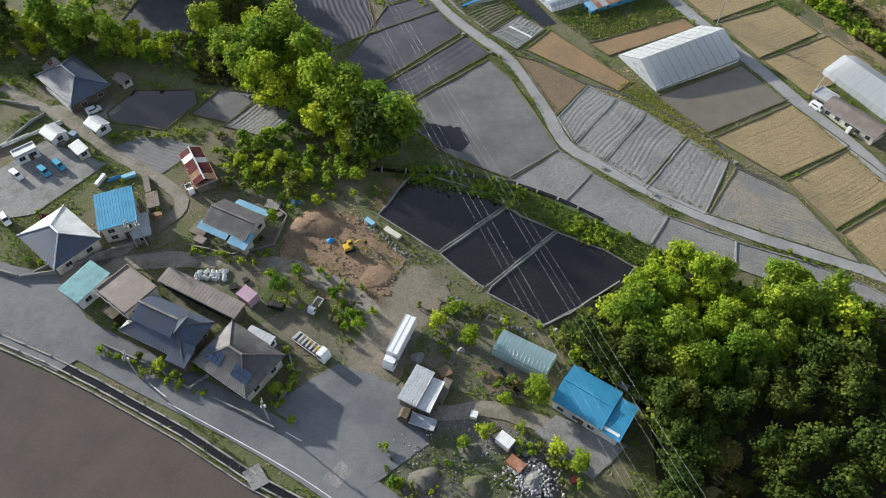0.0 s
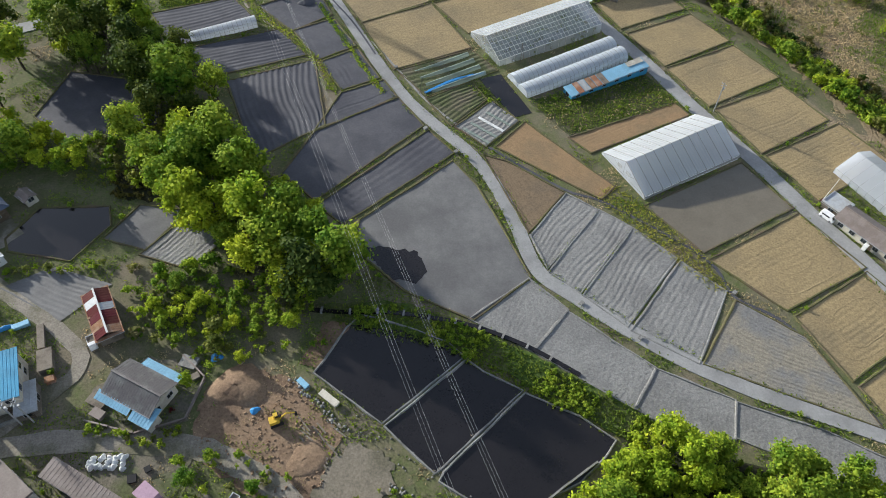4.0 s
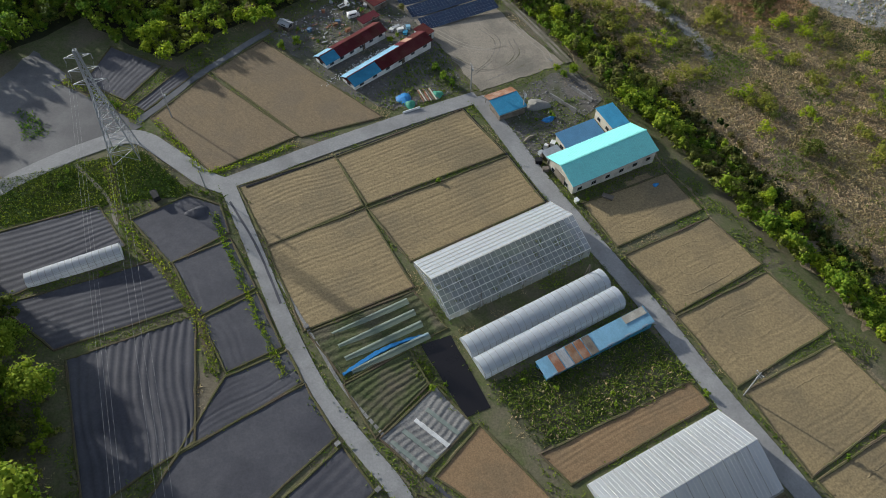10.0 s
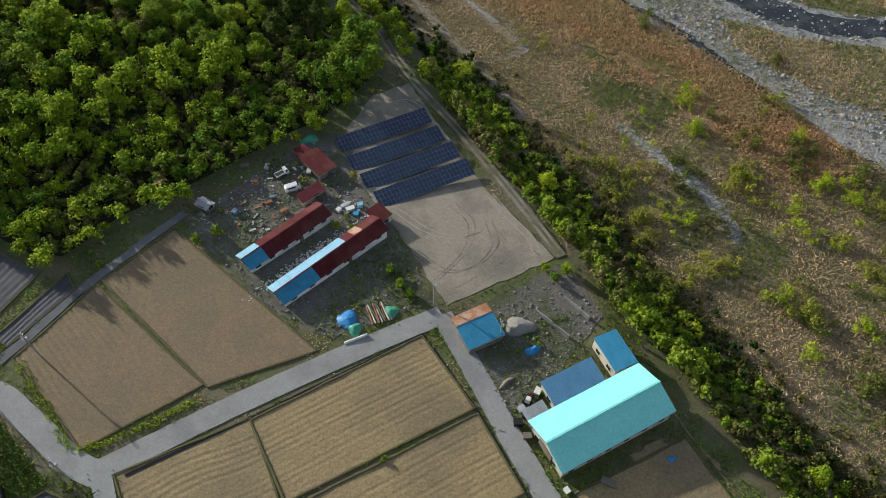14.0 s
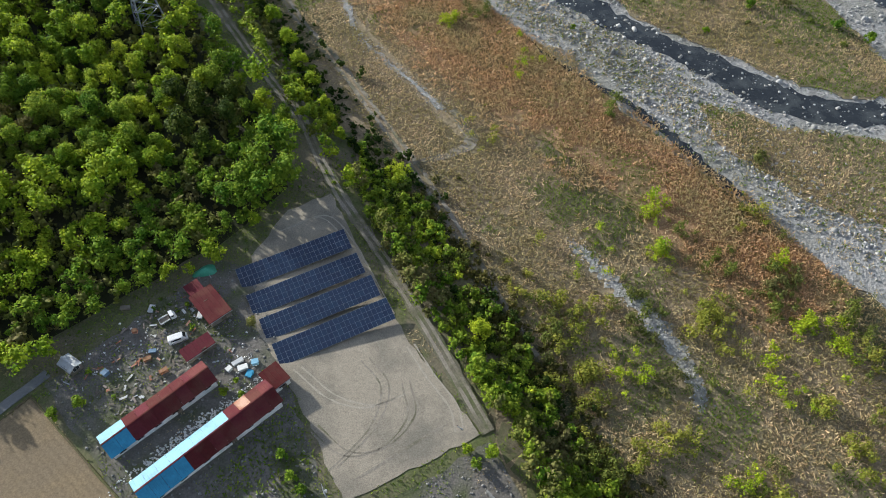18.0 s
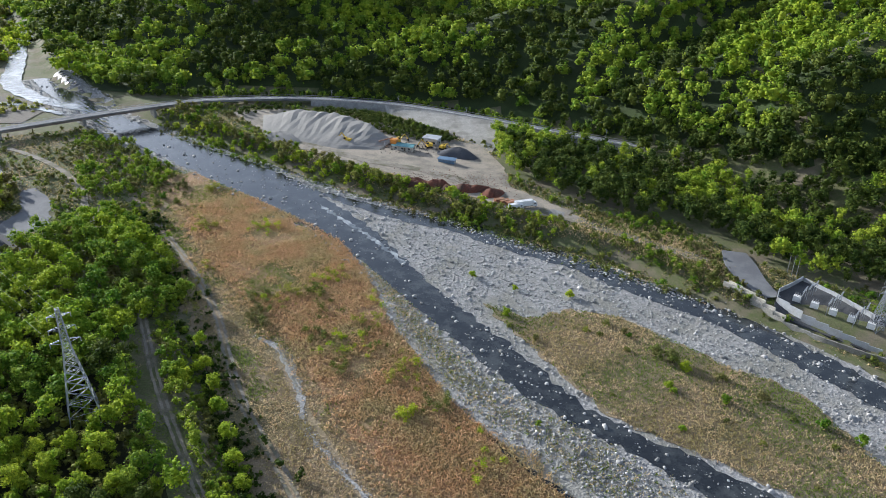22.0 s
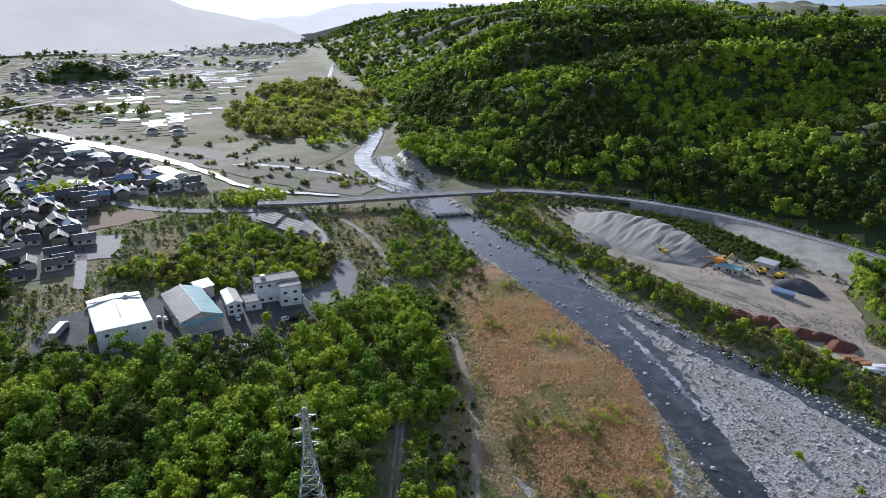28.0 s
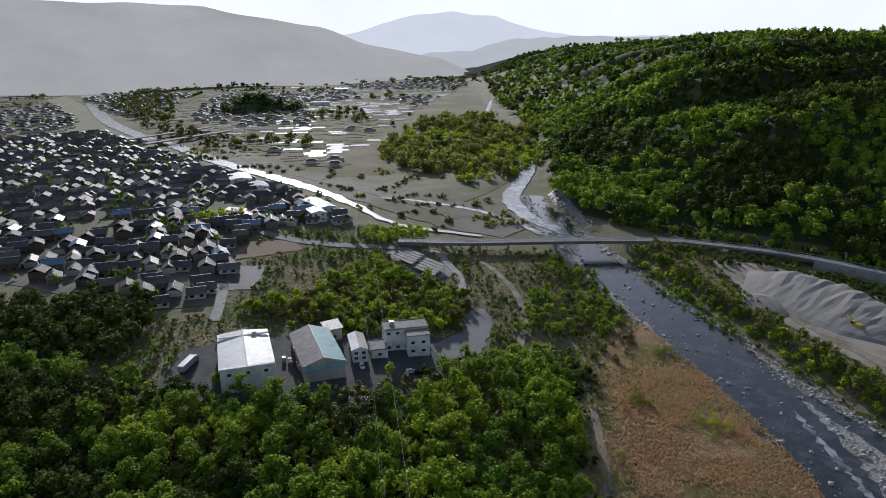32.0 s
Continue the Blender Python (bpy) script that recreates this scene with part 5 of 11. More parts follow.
for i in range(72):
    a = radians(5 * i)
    vs += [(-math.sin(a) * 4720, math.cos(a) * 4720, z) for z in (-40, 250, 520, 800)]
for i in range(72):
    for k in range(3):
        fs.append((4 * i + k, 4 * i + k + 1, 4 * ((i + 1) % 72) + k + 1, 4 * ((i + 1) % 72) + k))
setting("backdrop_haze", Mb().add(vs, fs), "haze_sky", "glowing ring standing in for milky haze all round the horizon", "sky")

# ---- woods and trees ----
tree_kind("oak", 4.2, 10.5, "leaf", "broad leafy tree in fresh spring green", seeds=4, leaves=1900, size=0.26, blobs=20, low=1.2)
tree_kind("lime", 3.8, 9.5, "leaf_lime", "leafy tree in yellow-green spring leaf", seeds=3, leaves=1700, size=0.25, blobs=18, low=1.2)
tree_kind("dark", 4.0, 10.5, "leaf_dark", "dense dark green tree", seeds=3, leaves=1700, size=0.26, blobs=18, low=1.4)
tree_kind("bronze", 3.9, 9.5, "leaf_brown", "leafy tree with bronze young leaves", seeds=2, leaves=1600, size=0.25, blobs=18, low=1.2)
tree_kind("dull", 3.2, 7.5, "leaf_dull", "thin olive-green tree", seeds=2, leaves=600, size=0.28)
tree_kind("bush", 1.7, 2.6, "leaf_lime", "round leafy bush in yellow-green", "bush", 3, 420, 0.17, 7, 0.1)
tree_kind("shrub", 1.5, 2.2, "leaf", "low green leafy shrub", "bush", 3, 380, 0.17, 7, 0.1)
tree_kind("olive", 1.6, 2.0, "leaf_dull", "low olive-green scrub bush", "bush", 2, 300, 0.17, 6, 0.1)
tree_kind("redbush", 1.6, 2.4, "leaf_red", "dark red leafy garden bush", "bush", 1, 380, 0.17, 7, 0.1)
tree_kind("topiary", 1.4, 2.7, "leaf_dark", "clipped dark green garden shrub", "bush", 1, 520, 0.15, 6, 0.2)

F1 = [(-175, 255), (-132, 300), (-117, 287), (-103, 283), (-94, 294), (-76, 308), (-53, 326), (-40.5, 343), (-42, 358), (-49, 371), (-58, 385), (-76, 412), (-88, 440), (-78, 466), (-98, 500), (-130, 528), (-152, 490), (-158, 468), (-176, 446), (-196, 424), (-245, 405), (-300, 380), (-330, 300), (-260, 250)]
patch("wood_floor", F1, "forest_floor", 0.05, 6, 1.0, 0.1, "leaf litter under the wood, coloured dark for shade", "ground")
fx_, fy_ = scatter([((x + 180) * 1.03 - 180, (y - 400) * 1.03 + 400) for x, y in F1], 4.9, 3)
keep = (np.hypot(fx_ + 82, fy_ - 401.4) > 8.0) & (np.hypot(fx_ + 61, fy_ - 362) > 10)
keep &= ~inside([(-208, 436), (-172, 443), (-152, 456), (-139, 470), (-140, 490), (-165, 500), (-190, 460)], fx_, fy_)
fx_, fy_ = fx_[keep], fy_[keep]
mask = np.zeros(len(fx_), bool)
mask[np.argsort(np.abs(fx_ + 85) * 0.55 + np.abs(fy_ - 365))[:105]] = True
# Leaf choice darkens westward, painting the dense shade of that end.
grove = wave(fx_, fy_, 14.0, 0.5) - 0.9 * smooth(-120, -185, fx_)
edge = np.abs((fx_ + 103) * 0.724 - (fy_ - 283) * 0.69) < 20
edge &= fx_ < -52
for x, y, g, e in zip(fx_[mask], fy_[mask], grove[mask], edge[mask]):
    kinds = ["lime", "lime", "oak"] if g > 0.0 else ["oak", "oak", "lime"] if g > -0.6 else ["dark", "oak", "bronze"]
    plant(prng.choice(kinds), x, y, prng.uniform(0.45, 0.85) * (0.6 if e else 1.0), "trees of the riverside wood")
ux, uy = scatter(F1, 3.1, 18)
ug = wave(ux, uy, 9, 1.1)
canopy("undergrowth", ux[ug > 0.1], uy[ug > 0.1], "leaf", 2.0, 3.4, 60, 0.3, 4, 19, "green undergrowth filling the wood", "bushes", low=0.02, vary=0.5, core=0.75)
canopy("undergrowth", ux[ug <= 0.1], uy[ug <= 0.1], "leaf_dull", 2.0, 3.0, 60, 0.3, 4, 29, "olive undergrowth filling the wood", "bushes", low=0.02, vary=0.5, core=0.75)
for x, y, k in ((-62, 366, 1.0), (-55, 361, 0.9), (-66, 358, 0.95), (-59, 353, 0.85), (-69, 370, 0.9), (-56, 372, 0.8)):
    plant("dark", x, y, k, "trees of the riverside wood")
rest = ~mask & ~edge
for k, (sel, mt, lb) in enumerate(((rest & (grove > -0.2), "leaf_lime", "yellow-green crowns of the wood"), (rest & (grove <= -0.2) & (grove > -0.9), "leaf", "crowded spring-green crowns of the wood"), (rest & (grove <= -0.9), "leaf_dark", "crowns of the wood, dark leaves for its western shade"))):
    canopy("wood", fx_[sel], fy_[sel], mt, 3.0, 8.0, 400, 0.24, 14, 1 + k, lb, vary=0.55, core=0.6)

for k, (sel, mt) in enumerate(((grove > 0.0, "leaf_lime"), (grove <= 0.0, "leaf"))):
    sel = sel & edge & ~mask
    canopy("wood", fx_[sel], fy_[sel], mt, 2.8, 4.8, 340, 0.24, 12, 5 + k, "lower young crowns at the edge of the wood", vary=0.4, core=0.6)
# trees between village and fields
GROVE = [(-115, 150, 1.2, "oak"), (-109, 157, 1.3, "oak"), (-119, 158, 1.1, "oak"), (-104, 163, 1.2, "oak"), (-98, 152, 1.25, "oak"), (-110, 145, 1.1, "lime"), (-122, 176, 1.1, "dark"), (-128, 186, 1.2, "dark"), (-118, 184, 1.2, "oak"),
         (-95, 141, 1.35, "lime"), (-88, 141, 1.3, "oak"), (-90, 133, 1.3, "oak"), (-82, 133, 1.3, "oak"), (-82, 124, 1.3, "dark"), (-76, 128, 1.2, "oak"), (-96, 130, 1.0, "lime"), (-88, 124, 0.9, "lime"), (-132, 198, 1.2, "dark"), (-140, 205, 1.2, "dark"), (-150, 212, 1.3, "oak"), (-146, 200, 1.2, "dark"), (-158, 218, 1.2, "oak"), (-166, 208, 1.1, "dark"), (-136, 214, 1.0, "oak"), (-160, 196, 1.1, "oak"), (-126, 168, 1.1, "oak"),
         (-168, 169, 1.0, "oak"), (-158, 166, 1.0, "oak"), (-150, 162, 0.9, "oak"), (-176, 162, 0.9, "dark"), (-182, 172, 1.0, "dark"), (-140, 160, 0.7, "lime"), (-172, 180, 1.0, "dark"), (-160, 180, 0.9, "oak"),
         (-63, 73, 0.62, "lime"), (-51.5, 60.5, 0.72, "lime"), (-46, 47, 0.6, "oak"), (-99.3, 62.2, 0.42, "oak"), (-104, 104, 0.42, "lime"), (-95, 108.6, 0.36, "lime"), (-101, 85.5, 0.5, "oak"), (-104, 122, 0.5, "lime"), (-97, 117, 0.45, "lime"), (-109, 126, 0.55, "oak"), (-113, 121, 0.5, "lime"), (-100, 112, 0.4, "dark"), (-86, 116, 0.5, "lime")]
for x, y, s, k in GROVE:
    plant(k, x, y, s * (1.25 if s >= 0.9 else 1.0), "trees of the village edge")
GA = [(-122, 162), (-111, 170), (-98, 164), (-90, 150), (-83, 144), (-76, 133), (-76.5, 121), (-84, 121), (-94, 126), (-102, 136), (-115, 147)]
GB = [(-160, 216), (-141, 221), (-128, 209), (-114.5, 194), (-108, 187), (-106, 172), (-112, 174), (-128, 185), (-134, 185), (-146, 195)]
for area, sp, kinds in ((GA, 7.2, ("oak", "lime", "lime", "lime")), (GB, 7.6, ("oak", "dark", "oak", "dark", "lime"))):
    for x, y in zip(*scatter(area, sp, 12)):
        plant(prng.choice(kinds), x, y, prng.uniform(0.8, 1.2), "trees of the village edge")
ux, uy = scatter(GA, 3.6, 14)
canopy("undergrowth", ux, uy, "leaf", 2.0, 3.0, 110, 0.24, 6, 15, "green undergrowth below the grove", "bushes", low=0.05, vary=0.5)
ux, uy = scatter([(-140, 168), (-126, 184), (-110, 186), (-103, 172), (-112, 164), (-122, 153), (-136, 156)], 2.7, 16)
canopy("undergrowth", ux[::2], uy[::2], "leaf_dull", 1.6, 2.0, 80, 0.22, 5, 117, "olive scrub beside the grove", "bushes", low=0.05, vary=0.6)
canopy("undergrowth", ux[1::2], uy[1::2], "leaf_lime", 1.5, 2.2, 90, 0.22, 6, 17, "yellow-green bushes beside the grove", "bushes", low=0.05, vary=0.6)
WR = [(-44, 67), (-36, 78), (-24, 89.5), (-12, 91), (-4, 86), (13, 82), (26, 76), (34, 64), (16, 22), (-22, 24), (-34, 36), (-31, 53), (-33, 61)]
patch("wood_floor", WR, "forest_floor", 0.05, 6, 0.6, 0.1, "leaf litter under the wood, coloured dark for shade", "ground")
wx, wy = scatter(WR, 5.2, 9)
g = wave(wx, wy, 11, 2)
# The lit edge gets light leaves, the rest dark ones painting its shade.
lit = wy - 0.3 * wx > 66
near = np.zeros(len(wx), bool)
near[np.argsort(np.abs(wx + 28) - 0.6 * wy)[:70]] = True
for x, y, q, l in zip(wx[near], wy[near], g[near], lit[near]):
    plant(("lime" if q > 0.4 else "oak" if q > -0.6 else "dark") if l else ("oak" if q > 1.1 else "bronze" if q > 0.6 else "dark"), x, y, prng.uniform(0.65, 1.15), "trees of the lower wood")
for k, (sel, mt, lb) in enumerate(((lit & (g > 0.0), "leaf_lime", "yellow-green crowns of the lower wood"), (lit & (g <= 0.0), "leaf", "green crowns of the lower wood"), (~lit, "leaf_dark", "crowns of the lower wood, dark leaves painting shade"))):
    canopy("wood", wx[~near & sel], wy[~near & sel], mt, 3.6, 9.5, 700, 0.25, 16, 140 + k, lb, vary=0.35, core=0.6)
ux, uy = scatter(WR, 3.0, 10)
ok = uy - 0.3 * ux > 62
ug = wave(ux, uy, 8, 0.4)
canopy("undergrowth", ux[ok & (ug > 0)], uy[ok & (ug > 0)], "leaf_lime", 2.2, 4.2, 150, 0.24, 8, 11, "yellow-green undergrowth of the lower wood", "bushes", low=0.03, vary=0.5)
canopy("undergrowth", ux[ok & (ug <= 0)], uy[ok & (ug <= 0)], "leaf", 2.2, 4.0, 150, 0.24, 8, 13, "green undergrowth of the lower wood", "bushes", low=0.03, vary=0.5)
# shrubs along banks, hedges and gardens
SC = [(-121, 129), (-107, 132.5), (-96, 132), (-82, 121), (-85, 116), (-95, 113.5), (-101, 110), (-117, 115)]
bx, by = scatter(SC, 2.3, 21, 0.5)
bg = wave(bx, by, 7, 0.7) + np.random.RandomState(2).normal(0, 0.4, len(bx))
for k, (sel, mt, lb) in enumerate(((bg > 0.45, "leaf_lime", "yellow-green scrub beside the wood"), ((bg <= 0.45) & (bg > -0.25), "leaf", "green scrub beside the wood"), ((bg <= -0.75), "leaf_dull", "olive and brownish scrub beside the wood"))):
    canopy("scrub", bx[sel], by[sel], mt, 1.35, 1.9, 120, 0.2, 6, 25 + k, lb, "bushes", low=0.05, vary=0.6)
BUSHES = scatter(SC, 8.5, 23)
for x, y in zip(*BUSHES):
    plant(prng.choice(["shrub", "bush", "shrub", "olive"]), x, y, prng.uniform(0.9, 1.6), "shrubs beside the wood")
for x, y, k, s in ((-131, 77, "topiary", 0.8), (-125.5, 70.5, "topiary", 0.9), (-121.5, 68.5, "bush", 1.1), (-118.5, 66.3, "shrub", 0.9), (-150.5, 100.5, "bush", 0.8), (-152, 104, "redbush", 0.9), (-153.5, 101, "redbush", 0.7), (-164, 155, "redbush", 1.3), (-168, 152, "topiary", 1.2), (-106, 99, "redbush", 0.5), (-110, 98, "shrub", 0.7), (-98, 90, "shrub", 1.4), (-103, 89, "shrub", 1.3), (-90, 84, "shrub", 1.3), (-86, 79, "shrub", 1.5), (-85, 76.5, "bush", 1.2), (-66, 80, "shrub", 1.5), (-69, 77, "bush", 1.3), (-61, 79, "olive", 1.3), (-56, 75, "shrub", 0.8), (-57.5, 60, "bush", 1.1), (-55, 63, "olive", 1.0), (-66, 52, "shrub", 1.2), (-62, 54, "bush", 1.0), (-49, 50, "bush", 1.3), (-54, 51, "shrub", 0.8), (-96.5, 57, "shrub", 0.8), (-78.5, 45, "shrub", 1.2), (-76, 41, "olive", 1.4), (-70, 40, "olive", 1.3), (-129, 107, "shrub", 0.7), (-42, 69, "bush", 1.6), (-38, 73, "bush", 1.5), (-45, 72, "olive", 1.2), (-119, 131, "olive", 1.0), (-107, 131, "bush", 1.2), (-93, 90, "shrub", 0.8)):
    plant(k, x, y, s, "village shrubs")
vr = np.random.RandomState(66)
hx1, hy1 = [], []
for line, wd in (([(-100, 84), (-92, 80), (-86, 76)], 1.4), ([(-94, 89), (-84, 80)], 1.6), ([(-72, 80), (-63, 81), (-58, 74)], 1.8), ([(-105, 112), (-96, 110), (-88, 112)], 1.6), ([(-133, 72), (-122, 67), (-113, 62.6)], 0.5), ([(-100, 60), (-97, 66), (-99, 72)], 0.6), ([(-61, 66), (-54, 62)], 1.0), ([(-50, 78), (-43, 73), (-37, 77)], 1.6), ([(-152, 100), (-149, 93), (-141, 96)], 0.8), ([(-120, 96), (-110, 93.6), (-103, 95)], 0.6), ([(-144, 131), (-136, 131), (-127, 132)], 0.7), ([(-80, 50), (-76, 44), (-68, 40)], 1.6), ([(-59, 55), (-53, 50), (-48, 46)], 1.2)):
    c = smooth_path(line, 0.8)
    hx1.append(c[:, 0] + vr.normal(0, wd, len(c))), hy1.append(c[:, 1] + vr.normal(0, wd, len(c)))
hx1, hy1 = np.concatenate(hx1), np.concatenate(hy1)
for k, mt in enumerate(("leaf", "leaf_lime", "leaf_dull")):
    canopy("garden_growth", hx1[k::3], hy1[k::3], mt, 0.9, 1.3, 110, 0.13, 6, 67 + k, "leafy garden growth along walls and yards", "bushes", low=0.03, vary=0.5)
x, y = scatter([(-196, 148), (-176, 158), (-168, 160), (-152, 158), (-138, 156), (-133, 162), (-142, 172), (-160, 176), (-190, 180)], 4.6, 71)
g = wave(x, y, 9, 1.3)
canopy("grove", x[g > 0], y[g > 0], "leaf", 3.0, 6.0, 520, 0.22, 12, 72, "leafy trees behind the farmhouse", low=0.1, vary=0.4)
canopy("grove", x[g <= 0], y[g <= 0], "leaf_lime", 2.6, 5.0, 460, 0.22, 12, 73, "yellow-green trees behind the farmhouse", low=0.1, vary=0.4)
x, y = scatter([(-131, 160), (-122, 163), (-111, 154), (-119, 149.5), (-128, 151)], 1.5, 74)
canopy("dark_scrub", x, y, "leaf_brown", 0.9, 1.0, 70, 0.14, 5, 75, "withered brownish scrub beside the grove", "bushes", low=0.03, vary=0.5)
# dark rough strip at the foot of the embankment: weeds plus painted shade
strip("embankment_foot", [(154 - 0.53 * v + 15.5, v) for v in (120, 160, 200, 240, 280, 320, 360, 400)], [13, 13, 13, 12, 11, 10, 8, 6], "weeds", 0.13, 0.2, 2.0, 1.6, 4, "weedy ground below the embankment, darkened for its shade", "ground", seed=81)
# embankment thicket
rs = np.random.RandomState(4)
yy = np.r_[rs.uniform(120, 540, 2100), rs.uniform(120, 350, 1100)]
xx = 154 - 0.53 * yy + np.r_[rs.uniform(1.5, 13.0, 2100), rs.uniform(3.5, 17.0, 1100)] + 1.5 * wave(yy * 0, yy, 12)
ok = (yy < 345) | (rs.uniform(0, 1, 3200) < 0.5)
xx, yy = xx[ok], yy[ok]
tg = wave(xx, yy, 9, 0.3) + rs.normal(0, 0.5, len(xx))
sel = np.where(tg > 0.8, 1, np.where(tg > -0.45, 0, 2))
off = xx - (154 - 0.53 * yy)
tall = (off < 6.5) & (wave(xx, yy, 6, 0.9) > -0.2)
for k, (mt, lb) in enumerate((("leaf", "dense green thicket on the embankment"), ("leaf_lime", "yellow-green thicket on the embankment"), ("leaf_dull", "olive thicket on the embankment"))):
    pick = (sel == k) & tall
    canopy("thicket", xx[pick], yy[pick], mt, 2.0, 4.4, 120, 0.22, 7, 40 + k, lb, "bushes", low=0.05, vary=0.5)
    pick = (sel == k) & ~tall
    canopy("thicket", xx[pick], yy[pick], mt, 1.6, 2.1, 80, 0.22, 5, 44 + k, lb, "bushes", low=0.05, vary=0.5)
ey = rs.uniform(120, 540, 1100)
ex = 154 - 0.53 * ey + 10 + np.abs(rs.normal(0, 6.0, 1100))
ok = wave(ex, ey, 10, 2.0) + rs.normal(0, 0.4, 1100) > -0.3
# Brown scrub also stands in for the shaded band right of the thicket.
by_ = rs.uniform(120, 350, 1500)
bx_ = 154 - 0.53 * by_ + 14 + np.abs(rs.normal(0, 5.0, 1500))
ok2 = wave(bx_, by_, 8, 0.4) + rs.normal(0, 0.5, 1500) > -0.7
canopy("dark_scrub", bx_[ok2], by_[ok2], "leaf_brown", 1.3, 0.9, 60, 0.16, 5, 49, "brown scrub beside the embankment, also painting its shaded band", "bushes", low=0.03, vary=0.6)
canopy("thicket", ex[ok], ey[ok], "leaf_dark", 1.5, 1.7, 60, 0.22, 4, 48, "dark low scrub at the foot of the embankment", "bushes", low=0.03, vary=0.6)
for x, y, s in ((2.8, 304.4, 0.75), (-28.4, 360.4, 0.55), (-22.6, 349, 0.45), (48, 226, 0.6), (44, 233, 0.6), (-33, 372, 0.6), (-37, 381, 0.7), (-41, 389, 0.75), (-45, 398, 0.7), (-50, 408, 0.7), (-54, 418, 0.7), (-59, 428, 0.7), (-31, 366, 0.5), (-64, 440, 0.7)):
    plant("lime", x, y, s, "young trees on the embankment")
# green strip beside the ponds
strip("grass_strip", [(-80, 119.5), (-66, 118.5), (-55, 114), (-44, 108.5), (-33, 101), (-20, 92.5)], [4, 6.5, 6, 6, 7, 6], "lush_ground", 0.2, 0.3, 2, 0.5, 4, "rough green grass on a bank by the ponds", "grass", seed=21)
sx_, sy_ = scatter([(-80, 121), (-66, 121), (-54, 117), (-33, 104.5), (-17, 93.5), (-22, 90), (-35, 97.5), (-56, 110.5), (-78, 117)], 1.1, 22)
tufts("bank_grass", sx_, sy_, "grass", 0.6, 0.9, 23, 9, "lush green grass on the bank")
bw_ = wave(sx_, sy_, 5, 0.8)
canopy("bank_growth", sx_[bw_ > 0.1], sy_[bw_ > 0.1], "leaf", 0.9, 0.8, 60, 0.14, 4, 24, "lush green weeds on the bank by the ponds", "bushes", low=0.03, vary=0.5)

# floodplain growth
FP = [(90, 140), (150, 140), (190, 225), (140, 285), (92, 315), (82, 327), (77, 339), (69, 349), (59, 361), (53, 373), (41, 386), (35, 400), (28, 402), (12, 422), (3, 442), (-8, 464), (-18, 498), (-31, 523), (-55, 546), (-90, 575), (-140, 612), (-125, 560), (-109, 510), (-72, 440), (-43, 385), (-14, 330), (18, 270), (50, 210)]


def off_bed(x, y, more=0.0):
    """Which points lie beside the river bed."""
    c = smooth_path(np.c_[np.array(BED_C, float), BED_W], 6.0)
    d = np.hypot(x[:, None] - c[None, :, 0], y[:, None] - c[None, :, 1])
    i = d.argmin(1)
    return d[np.arange(len(x)), i] > c[i, 2] / 2 + more


tx, ty = scatter(FP, 0.92, 31)
ok = off_bed(tx, ty, -2.0) | (ty > 312)
tx, ty = tx[ok], ty[ok]
gg = 0.8 * wave(tx, ty, 15, 0.3) + 0.75 * wave(tx, ty, 5.0, 1.1) + rs.normal(0, 0.25, len(tx))
reedy = inside([(-103, 543), (-84, 585), (-43, 545), (-14, 500), (0, 455), (18, 418), (42, 392), (58, 372), (76, 346), (92, 318), (66, 308), (48, 330), (10, 372), (-42, 448), (-75, 492)], tx + rs.normal(0, 4, len(tx)), ty + rs.normal(0, 4, len(tx)))
bare = inside([(27, 329), (33, 321), (41, 311), (47, 299), (48, 289), (45, 289), (43, 298), (38, 308), (31, 317)], tx + rs.normal(0, 0.8, len(tx)), ty) | (np.abs((tx - np.interp(-ty, (-446, -410, -360), (-44, -26, 5)))) < 1.5) & (ty > 358) & (ty < 446)
bare |= np.abs(tx - np.interp(ty, (300, 316, 327, 343, 354, 371, 391, 413, 437, 461, 489, 510, 535), (14, 6.6, 2.4, -4.9, -10.5, -19.7, -30.4, -44.6, -55.3, -65.3, -81, -95, -112))) < 1.5
reedy &= (0.9 * wave(tx, ty, 11, 2.1) + 0.6 * wave(tx, ty, 4.0, 0.7) + rs.normal(0, 0.3, len(tx))) < 0.65
m_reed, m_straw, m_green = reedy & ~bare & (gg > -1.0), ~reedy & ~bare & (gg > -0.45), ~bare & (gg <= -0.6)
tufts("reeds", tx[m_reed], ty[m_reed], "reed", 0.75, 0.62, 32, 9, "rusty dry reeds on the floodplain", "reeds", 0.6, 0.2, 0.42)
m_straw &= tx - 154 + 0.53 * ty > 17 + rs.normal(0, 2.5, len(tx))
tufts("dry_grass", tx[m_straw], ty[m_straw], "straw", 0.5, 0.6, 33, 7, "bleached dry grass tussocks", "grass", 0.9, 0.0, 0.45)
tufts("floodplain_grass", tx[m_green], ty[m_green], "grass", 0.45, 0.6, 34, 7, "fresh green grass on the floodplain", dz=0.15, slim=0.5)
# loose groups of feathery bushes
cx_, cy_ = scatter(FP, 10.5, 35, 0.5)
cg = wave(cx_, cy_, 30, 1.8) + rs.normal(0, 0.6, len(cx_)) + np.where(cy_ < 330, 0.75, -0.1)
cx_, cy_ = cx_[cg > 0.3], cy_[cg > 0.3]
num = rs.randint(5, 24, len(cx_))
wid = rs.uniform(1.2, 4.5, len(cx_))
bx = np.repeat(cx_, num) + rs.normal(0, 1, num.sum()) * np.repeat(wid, num)
by = np.repeat(cy_, num) + rs.normal(0, 1, num.sum()) * np.repeat(wid, num) * 1.3
kk = np.repeat(rs.randint(0, 5, len(cx_)), num)
ok = inside(FP, bx, by) & (np.abs((bx - 154 + 0.53 * by)) > 14)
